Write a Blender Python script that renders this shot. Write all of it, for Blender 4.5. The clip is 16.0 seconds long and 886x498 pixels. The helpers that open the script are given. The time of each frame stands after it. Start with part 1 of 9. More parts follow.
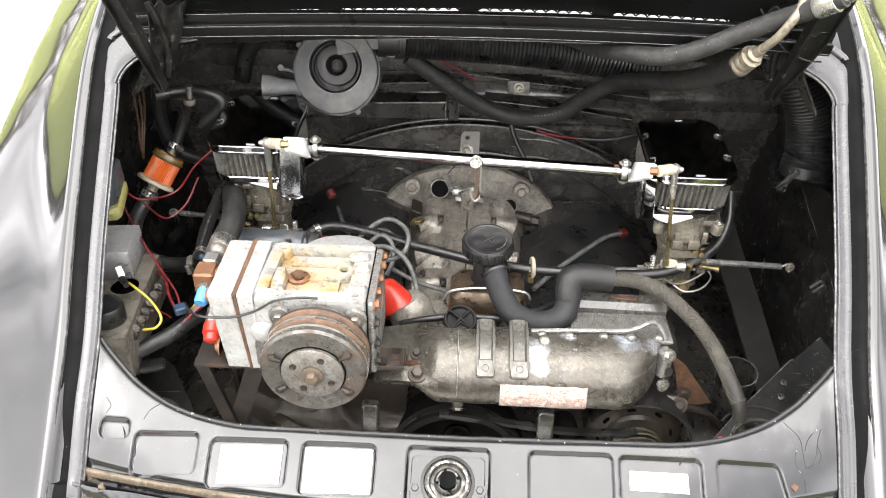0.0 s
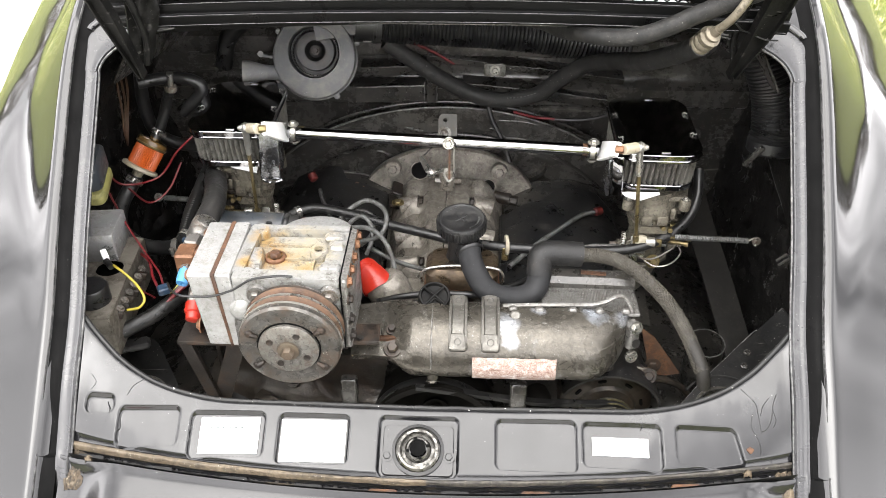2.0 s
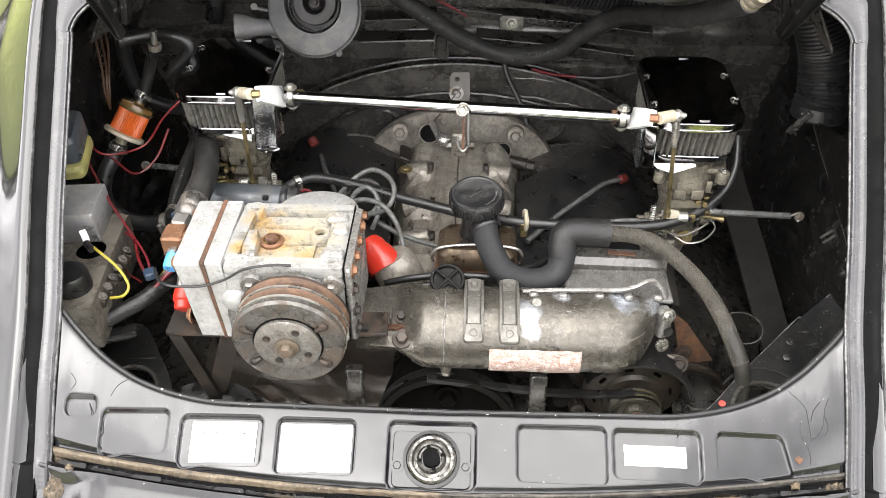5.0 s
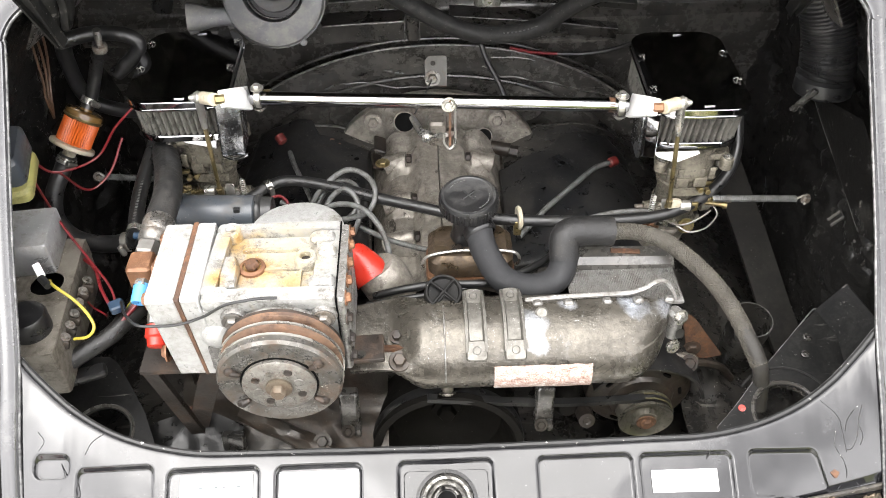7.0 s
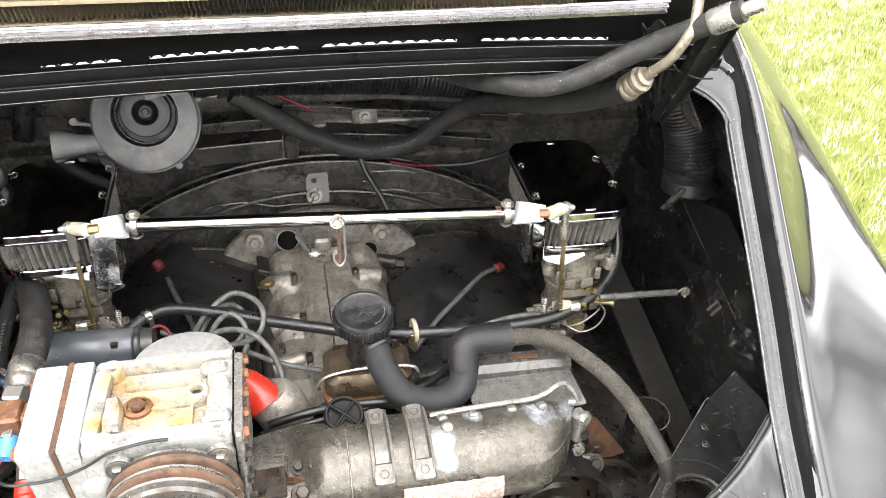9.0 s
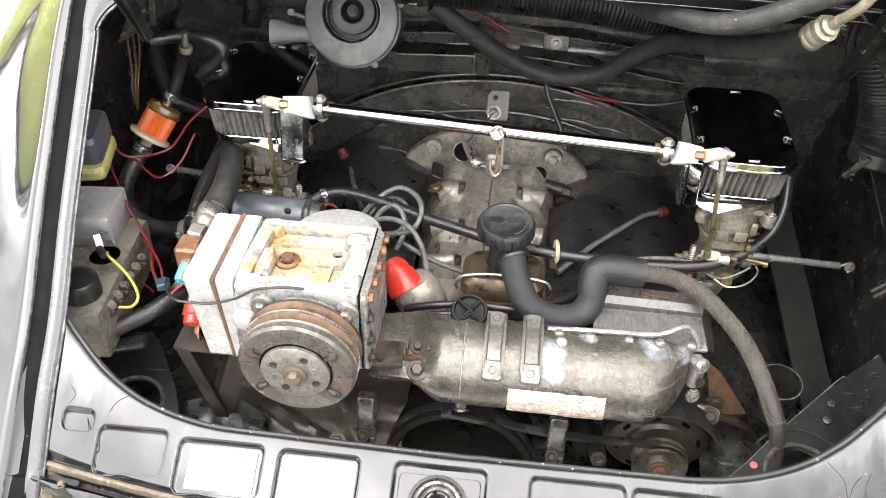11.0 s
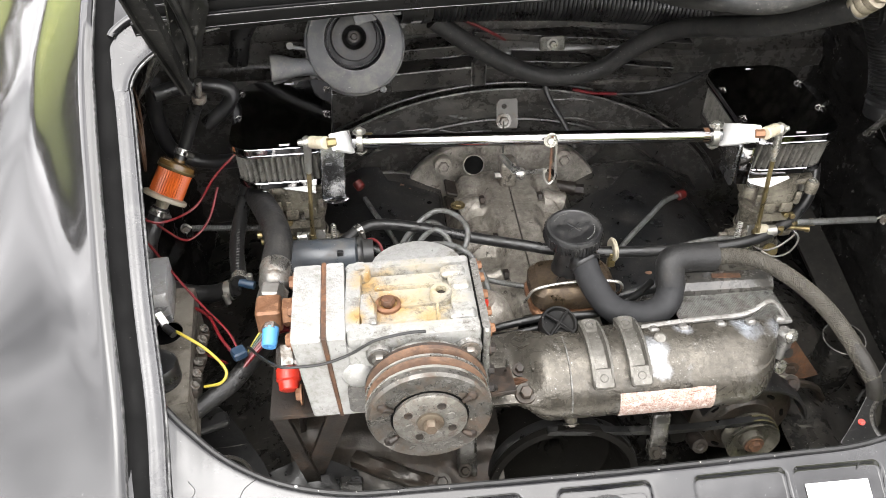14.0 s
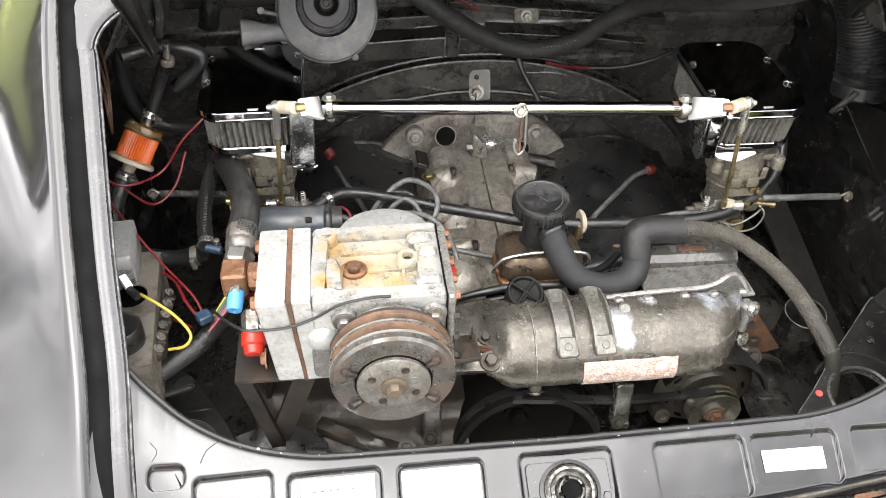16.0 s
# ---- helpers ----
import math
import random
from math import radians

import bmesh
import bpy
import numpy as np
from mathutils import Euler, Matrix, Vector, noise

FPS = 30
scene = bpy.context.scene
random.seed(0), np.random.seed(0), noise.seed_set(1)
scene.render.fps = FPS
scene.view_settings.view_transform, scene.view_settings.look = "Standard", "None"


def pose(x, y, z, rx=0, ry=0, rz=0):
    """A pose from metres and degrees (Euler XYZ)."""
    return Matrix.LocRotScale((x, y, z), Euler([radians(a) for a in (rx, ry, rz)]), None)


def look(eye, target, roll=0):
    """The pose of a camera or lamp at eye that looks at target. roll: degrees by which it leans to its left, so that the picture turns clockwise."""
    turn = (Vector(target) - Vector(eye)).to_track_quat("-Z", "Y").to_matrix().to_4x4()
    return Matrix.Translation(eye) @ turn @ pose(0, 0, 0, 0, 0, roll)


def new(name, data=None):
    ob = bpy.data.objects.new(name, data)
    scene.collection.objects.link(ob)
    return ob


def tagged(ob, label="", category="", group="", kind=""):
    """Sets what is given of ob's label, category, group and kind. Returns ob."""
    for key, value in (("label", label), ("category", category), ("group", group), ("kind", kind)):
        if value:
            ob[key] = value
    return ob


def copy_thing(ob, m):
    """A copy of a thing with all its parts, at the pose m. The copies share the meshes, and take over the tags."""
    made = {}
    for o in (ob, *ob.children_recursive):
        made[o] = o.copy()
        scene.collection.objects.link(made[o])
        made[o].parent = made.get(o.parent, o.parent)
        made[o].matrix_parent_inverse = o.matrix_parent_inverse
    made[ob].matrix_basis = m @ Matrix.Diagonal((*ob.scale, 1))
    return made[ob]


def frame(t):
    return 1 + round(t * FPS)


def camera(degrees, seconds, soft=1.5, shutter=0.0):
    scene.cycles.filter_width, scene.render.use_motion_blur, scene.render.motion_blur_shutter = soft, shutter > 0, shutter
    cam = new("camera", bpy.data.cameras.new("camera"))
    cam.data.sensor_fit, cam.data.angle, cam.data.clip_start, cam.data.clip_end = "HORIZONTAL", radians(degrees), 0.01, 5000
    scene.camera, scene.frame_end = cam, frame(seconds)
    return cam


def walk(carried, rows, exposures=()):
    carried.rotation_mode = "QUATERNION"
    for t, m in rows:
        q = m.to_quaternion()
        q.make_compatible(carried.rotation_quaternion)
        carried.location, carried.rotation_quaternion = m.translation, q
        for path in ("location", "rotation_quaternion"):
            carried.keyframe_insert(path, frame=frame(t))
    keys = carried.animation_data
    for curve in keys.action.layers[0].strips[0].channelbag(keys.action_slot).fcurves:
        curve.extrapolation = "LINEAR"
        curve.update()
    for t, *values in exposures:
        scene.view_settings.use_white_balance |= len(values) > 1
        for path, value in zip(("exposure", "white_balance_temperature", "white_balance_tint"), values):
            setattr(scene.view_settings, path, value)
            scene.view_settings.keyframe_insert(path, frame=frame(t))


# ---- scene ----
cam = camera(56.60, 16.0, soft=0.85, shutter=0.15)
# seconds, x, y, z in metres, turns about x, y, z in degrees
ROWS = [
    (0.0, 0.0008, -0.6558, 1.5005, 55.035, -0.742, 2.525),
    (0.5, 0.0168, -0.6908, 1.5156, 52.751, -0.519, 1.179),
    (1.0, 0.0277, -0.6942, 1.5189, 52.530, 0.141, 1.684),
    (1.5, 0.0413, -0.6898, 1.5187, 53.588, 0.202, 2.143),
    (2.0, 0.0471, -0.6921, 1.5174, 53.943, 0.066, 2.216),
    (2.5, 0.0487, -0.6920, 1.5096, 53.925, 0.084, 2.090),
    (3.0, 0.0407, -0.6924, 1.5077, 53.583, -0.463, 2.477),
    (5.5, 0.0198, -0.5093, 1.4898, 48.523, 0.461, 2.162),
    (6.0, -0.0231, -0.4597, 1.4924, 47.240, 1.362, -0.383),
    (6.5, -0.0371, -0.4507, 1.4920, 46.656, 0.499, -2.031),
    (7.0, -0.0253, -0.4502, 1.4889, 46.592, 0.517, -2.092),
    (7.5, -0.0146, -0.4474, 1.4947, 48.003, 1.024, -3.817),
    (8.0, -0.0192, -0.4274, 1.4943, 51.328, 0.263, -8.294),
    (8.5, -0.0352, -0.4303, 1.4916, 53.400, -1.130, -11.581),
    (9.0, -0.0512, -0.4271, 1.4841, 54.185, -2.022, -11.409),
    (9.5, -0.0517, -0.4316, 1.4788, 53.949, -3.300, -7.881),
    (10.0, -0.0357, -0.4573, 1.4764, 52.517, -3.467, 2.247),
    (12.5, 0.1209, -0.5269, 1.4899, 48.444, -0.254, 7.992),
    (13.0, 0.0520, -0.5206, 1.4803, 48.438, 0.610, 5.792),
    (13.5, -0.1756, -0.4941, 1.4707, 50.022, 1.668, -1.856),
    (14.0, -0.2294, -0.4657, 1.4727, 50.734, 0.585, -6.034),
    (14.5, -0.2386, -0.4633, 1.4684, 50.937, -0.294, -6.793),
    (15.0, -0.2396, -0.4590, 1.4667, 51.226, -0.557, -7.051),
    (15.5, -0.2310, -0.4607, 1.4602, 50.846, -0.847, -7.080),
    (16.0, -0.2183, -0.4780, 1.4619, 49.338, -1.129, -6.652),
]
walk(cam, [(t, pose(x, y, z, rx, ry, rz)) for t, x, y, z, rx, ry, rz in ROWS],
     [(0.0, 2.74), (0.5, 2.56), (1.0, 2.42), (3.0, 2.42), (5.5, 2.60), (7.5, 2.80), (9.0, 2.84), (10.0, 2.92), (12.5, 2.66), (13.5, 2.50), (14.5, 2.62), (16.0, 2.62)])
# ---- light ----
world = bpy.data.worlds.new("overcast_sky")
scene.world = world
world.use_nodes = True
wn, wl = world.node_tree.nodes, world.node_tree.links
wn.clear()
w_out = wn.new("ShaderNodeOutputWorld")
w_bg = wn.new("ShaderNodeBackground")
w_sky = wn.new("ShaderNodeTexSky")
w_sky.sky_type = "NISHITA"
w_sky.sun_disc = False
w_sky.sun_elevation, w_sky.sun_rotation = radians(52), radians(200)
w_sky.air_density, w_sky.dust_density, w_sky.ozone_density = 1.0, 4.0, 0.6
w_grey = wn.new("ShaderNodeHueSaturation")
w_grey.inputs["Saturation"].default_value = 0.12
w_bg.inputs["Strength"].default_value = 0.15
wl.new(w_sky.outputs[0], w_grey.inputs["Color"])
w_cloud = wn.new("ShaderNodeMix")
w_cloud.data_type = "RGBA"
w_cloud.inputs["Factor"].default_value = 0.75
# broken grey cloud over the whole sky
w_dir = wn.new("ShaderNodeTexCoord")
w_noise = wn.new("ShaderNodeTexNoise")
w_noise.inputs["Scale"].default_value, w_noise.inputs["Detail"].default_value, w_noise.inputs["Distortion"].default_value = 2.6, 5.0, 0.6
wl.new(w_dir.outputs["Generated"], w_noise.inputs["Vector"])
w_tone = wn.new("ShaderNodeMapRange")
w_tone.inputs["From Min"].default_value, w_tone.inputs["From Max"].default_value = 0.34, 0.66
w_tone.inputs["To Min"].default_value, w_tone.inputs["To Max"].default_value = 2.4, 11.2
wl.new(w_noise.outputs["Fac"], w_tone.inputs["Value"])
w_tint = wn.new("ShaderNodeCombineColor")
for k, f in enumerate((1.012, 0.985, 0.988)):
    w_mul = wn.new("ShaderNodeMath")
    w_mul.operation = "MULTIPLY"
    w_mul.inputs[1].default_value = f
    wl.new(w_tone.outputs["Result"], w_mul.inputs[0])
    wl.new(w_mul.outputs[0], w_tint.inputs[k])
wl.new(w_tint.outputs[0], w_cloud.inputs["B"])
wl.new(w_grey.outputs[0], w_cloud.inputs["A"])
wl.new(w_cloud.outputs["Result"], w_bg.inputs["Color"])
wl.new(w_bg.outputs[0], w_out.inputs["Surface"])
sun = new("sun", bpy.data.lights.new("sun", "SUN"))
sun.data.energy, sun.data.angle, sun.data.color = 0.55, radians(50), (1.0, 0.97, 0.92)
sun.matrix_world = look((0, 0, 10), (1.2, 2.4, 0))
# ---- building kit ----
def V(*a):
    return Vector(a)


def link_mesh(name, bm, material, smooth=38):
    me = bpy.data.meshes.new(name)
    bmesh.ops.recalc_face_normals(bm, faces=bm.faces[:])
    bm.to_mesh(me)
    bm.free()
    me.materials.append(material)
    if smooth:
        me.polygons.foreach_set("use_smooth", [True] * len(me.polygons))
        me.set_sharp_from_angle(angle=radians(smooth))
    return new(name, me)


def thing(name, label, category, group="", kind="", at=(0, 0, 0)):
    ob = new(name)
    ob.location = at
    ob.empty_display_size = 0.02
    return tagged(ob, label, category, group, kind)


def part(name, bm, material, parent, label="", smooth=38):
    ob = link_mesh(name, bm, material, smooth)
    ob.parent = parent
    if parent.parent is None:
        ob.matrix_parent_inverse = parent.matrix_basis.inverted()
    if label:
        ob["label"] = label
    return ob


def pieces(name, bm, material, parent, label="", smooth=38, gap=0.0012):
    """Split a bmesh into its separate pieces, each a part of its own."""
    bm.verts.ensure_lookup_table()
    seen, groups = set(), []
    for v in bm.verts:
        if v in seen:
            continue
        stack, isle = [v], []
        seen.add(v)
        while stack:
            w = stack.pop()
            isle.append(w)
            for e in w.link_edges:
                o = e.other_vert(w)
                if o not in seen:
                    seen.add(o)
                    stack.append(o)
        lo = [min(w.co[k] for w in isle) - gap for k in range(3)]
        hi = [max(w.co[k] for w in isle) + gap for k in range(3)]
        groups.append([lo, hi, isle])
    merged = True
    while merged:
        merged = False
        for i in range(len(groups)):
            for j in range(i + 1, len(groups)):
                a, b = groups[i], groups[j]
                if all(a[0][k] <= b[1][k] and b[0][k] <= a[1][k] for k in range(3)):
                    a[0] = [min(a[0][k], b[0][k]) for k in range(3)]
                    a[1] = [max(a[1][k], b[1][k]) for k in range(3)]
                    a[2] += b[2]
                    del groups[j]
                    merged = True
                    break
            if merged:
                break
    made = []
    for _, _, isle in groups:
        keep = set(isle)
        sub = B()
        table = {v: sub.verts.new(v.co) for v in isle}
        for f in bm.faces:
            if f.verts[0] in keep:
                sub.faces.new([table[v] for v in f.verts])
        made.append(part(name, sub, material, parent, label, smooth))
    bm.free()
    return made


def solo(name, bm, material, label, category, group="", kind="", smooth=38):
    return tagged(link_mesh(name, bm, material, smooth), label, category, group, kind)


def frame_of(axis, up=(0, 0, 1)):
    """Rotation whose z runs along axis."""
    z = Vector(axis).normalized()
    u = Vector(up)
    if abs(z.dot(u)) > 0.98:
        u = Vector((0, 1, 0))
    x = u.cross(z).normalized()
    y = z.cross(x)
    return Matrix((x, y, z)).transposed()


def lathe(bm, profile, origin, axis, seg=32, up=(0, 0, 1)):
    """Turn (radius, height) pairs about axis."""
    m = frame_of(axis, up)
    o = Vector(origin)
    rings = []
    for r, h in profile:
        if r < 1e-5:
            rings.append([bm.verts.new(o + m @ Vector((0, 0, h)))])
        else:
            rings.append([bm.verts.new(o + m @ Vector((r * math.cos(a), r * math.sin(a), h))) for a in [2 * math.pi * i / seg for i in range(seg)]])
    for a, b in zip(rings, rings[1:]):
        for i in range(seg):
            j = (i + 1) % seg
            if len(a) == 1 and len(b) == 1:
                break
            if len(a) == 1:
                bm.faces.new((a[0], b[i], b[j]))
            elif len(b) == 1:
                bm.faces.new((a[i], a[j], b[0]))
            else:
                bm.faces.new((a[i], a[j], b[j], b[i]))
    return bm


def rod(bm, p0, p1, r0, r1=None, seg=16, chamfer=0.0):
    p0, p1 = Vector(p0), Vector(p1)
    r1 = r0 if r1 is None else r1
    h = (p1 - p0).length
    c = chamfer
    prof = [(0, 0), (r0 - c, 0), (r0, c), (r1, h - c), (r1 - c, h), (0, h)] if c else [(0, 0), (r0, 0), (r1, h), (0, h)]
    return lathe(bm, prof, p0, p1 - p0, seg)


def bolt(bm, p, axis, r=0.006, h=0.005, washer=True):
    """A hexagon head on a washer."""
    if washer:
        lathe(bm, [(0, 0), (r * 1.55, 0), (r * 1.55, h * 0.3), (0, h * 0.3)], p, axis, 16)
    lathe(bm, [(0, 0), (r, 0), (r, h * 0.85), (r * 0.82, h * 1.1), (0, h * 1.1)], p, axis, 6)
    return bm


def smooth_path(pts, steps=8):
    """Catmull-Rom through the points."""
    p = [Vector(q) for q in pts]
    if len(p) < 3:
        return p
    p = [2 * p[0] - p[1]] + p + [2 * p[-1] - p[-2]]
    out = []
    for i in range(1, len(p) - 2):
        a, b, c, d = p[i - 1], p[i], p[i + 1], p[i + 2]
        for k in range(steps):
            t = k / steps
            out.append(0.5 * (2 * b + (c - a) * t + (2 * a - 5 * b + 4 * c - d) * t * t + (3 * b - a - 3 * c + d) * t ** 3))
    out.append(p[-2])
    return out


def frames_along(path):
    out, x = [], None
    for i, p in enumerate(path):
        t = (path[min(i + 1, len(path) - 1)] - path[max(i - 1, 0)]).normalized()
        if x is None:
            x = frame_of(t).col[0]
        x = (x - t * x.dot(t)).normalized()
        out.append((p, x.copy(), t.cross(x)))
    return out


def tube(bm, pts, r, seg=14, steps=8, cap=True, radius=None, inner=0.0):
    """A round hose through the points. radius: factor by arc length in metres. inner: a bore at both ends."""
    path = smooth_path(pts, steps) if len(pts) > 2 else [Vector(pts[0]), Vector(pts[1])]
    if radius:
        fine, s, step = [], 0.0, radius(None)
        total = sum((b - a).length for a, b in zip(path, path[1:]))
        n = max(2, int(total / step))
        acc, i = 0.0, 0
        for k in range(n + 1):
            want = total * k / n
            while i < len(path) - 2 and acc + (path[i + 1] - path[i]).length < want:
                acc += (path[i + 1] - path[i]).length
                i += 1
            d = (path[i + 1] - path[i]).length or 1e-9
            fine.append(path[i].lerp(path[i + 1], (want - acc) / d))
        path = fine
    rings, s = [], 0.0
    for i, (p, x, y) in enumerate(frames_along(path)):
        if i:
            s += (path[i] - path[i - 1]).length
        q = r * (radius(s) if radius else 1.0)
        rings.append([bm.verts.new(p + q * (math.cos(a) * x + math.sin(a) * y)) for a in [2 * math.pi * k / seg for k in range(seg)]])
    for a, b in zip(rings, rings[1:]):
        for i in range(seg):
            j = (i + 1) % seg
            bm.faces.new((a[i], a[j], b[j], b[i]))
    if cap:
        bm.faces.new(rings[0][::-1])
        bm.faces.new(rings[-1])
    return bm


def ribbed(pitch, depth):
    """Radius law of a corrugated duct."""
    def law(s):
        if s is None:
            return pitch / 4
        return 1 + depth * math.cos(2 * math.pi * s / pitch)
    return law


def rounded(w, h, r, n=5):
    """Outline of a rounded rectangle about the origin."""
    out = []
    for cx, cy, a0 in ((w / 2 - r, h / 2 - r, 0), (-w / 2 + r, h / 2 - r, 90), (-w / 2 + r, -h / 2 + r, 180), (w / 2 - r, -h / 2 + r, 270)):
        for k in range(n + 1):
            a = radians(a0 + 90 * k / n)
            out.append((cx + r * math.cos(a), cy + r * math.sin(a)))
    return out


def slab(bm, outline, z0, z1, m=Matrix.Identity(4), bevel=0.0):
    """A plate with that outline between two heights, in the frame m, its edges chamfered."""
    n = len(outline)
    cx = sum(p[0] for p in outline) / n
    cy = sum(p[1] for p in outline) / n

    def ring(z, inset):
        pts = []
        for x, y in outline:
            d = math.hypot(x - cx, y - cy) or 1
            f = 1 - inset / d
            pts.append(bm.verts.new(m @ Vector((cx + (x - cx) * f, cy + (y - cy) * f, z))))
        return pts
    b = bevel
    s = 1 if z1 > z0 else -1
    rings = [ring(z0, b), ring(z0 + s * b, 0), ring(z1 - s * b, 0), ring(z1, b)] if b else [ring(z0, 0), ring(z1, 0)]
    for a, c in zip(rings, rings[1:]):
        for i in range(n):
            j = (i + 1) % n
            bm.faces.new((a[i], a[j], c[j], c[i]))
    bm.faces.new(rings[0][::-1])
    bm.faces.new(rings[-1])
    return bm


def block(bm, c, s, bevel=0.002, rot=(0, 0, 0), r=None, n=3):
    """A box about c with its edges rounded."""
    m = pose(*c, *rot)
    rr = min(r if r else bevel * 1.5, s[0] * 0.49, s[1] * 0.49)
    return slab(bm, rounded(s[0], s[1], rr, n), -s[2] / 2, s[2] / 2, m, bevel)


def sheet(bm, f, nu, nv, thick=0.0, close_u=False):
    """A surface f(u, v), u and v from 0 to 1, with thickness downward along its normal."""
    g = [[Vector(f(i / nu, j / nv)) for j in range(nv + 1)] for i in range(nu + 1)]
    top = [[bm.verts.new(p) for p in row] for row in g]
    for i in range(nu):
        for j in range(nv):
            bm.faces.new((top[i][j], top[i + 1][j], top[i + 1][j + 1], top[i][j + 1]))
    if thick:
        low = []
        for i in range(nu + 1):
            row = []
            for j in range(nv + 1):
                a = g[min(i + 1, nu)][j] - g[max(i - 1, 0)][j]
                b = g[i][min(j + 1, nv)] - g[i][max(j - 1, 0)]
                row.append(bm.verts.new(g[i][j] - thick * a.cross(b).normalized()))
            low.append(row)
        for i in range(nu):
            for j in range(nv):
                bm.faces.new((low[i][j], low[i][j + 1], low[i + 1][j + 1], low[i + 1][j]))
        edge = [(i, 0) for i in range(nu)] + [(nu, j) for j in range(nv)] + [(i, nv) for i in range(nu, 0, -1)] + [(0, j) for j in range(nv, 0, -1)]
        for a, b in zip(edge, edge[1:] + edge[:1]):
            bm.faces.new((top[a[0]][a[1]], low[a[0]][a[1]], low[b[0]][b[1]], top[b[0]][b[1]]))
    return bm


def sweep(bm, path, profile, side, closed=True):
    """Carry a profile of (out, up) pairs along the path; side gives the outward direction at each step."""
    rings = []
    for i, p in enumerate(path):
        t = (path[min(i + 1, len(path) - 1)] - path[max(i - 1, 0)]).normalized()
        o = Vector(side)
        o = (o - t * o.dot(t)).normalized()
        u = o.cross(t)
        if u.z < 0:
            u = -u
        rings.append([bm.verts.new(p + a * o + b * u) for a, b in profile])
    n = len(profile)
    for a, b in zip(rings, rings[1:]):
        for i in range(n if closed else n - 1):
            j = (i + 1) % n
            bm.faces.new((a[i], a[j], b[j], b[i]))
    if closed:
        bm.faces.new(rings[0][::-1])
        bm.faces.new(rings[-1])
    return bm


def mix(a, b, t):
    return a + (b - a) * t


def ramp(x, table):
    """Piecewise smooth reading of a table of (x, values...)."""
    if x <= table[0][0]:
        return table[0][1:]
    for a, b in zip(table, table[1:]):
        if x <= b[0]:
            t = (x - a[0]) / (b[0] - a[0])
            return tuple(mix(p, q, t) for p, q in zip(a[1:], b[1:]))
    return table[-1][1:]


def B():
    return bmesh.new()
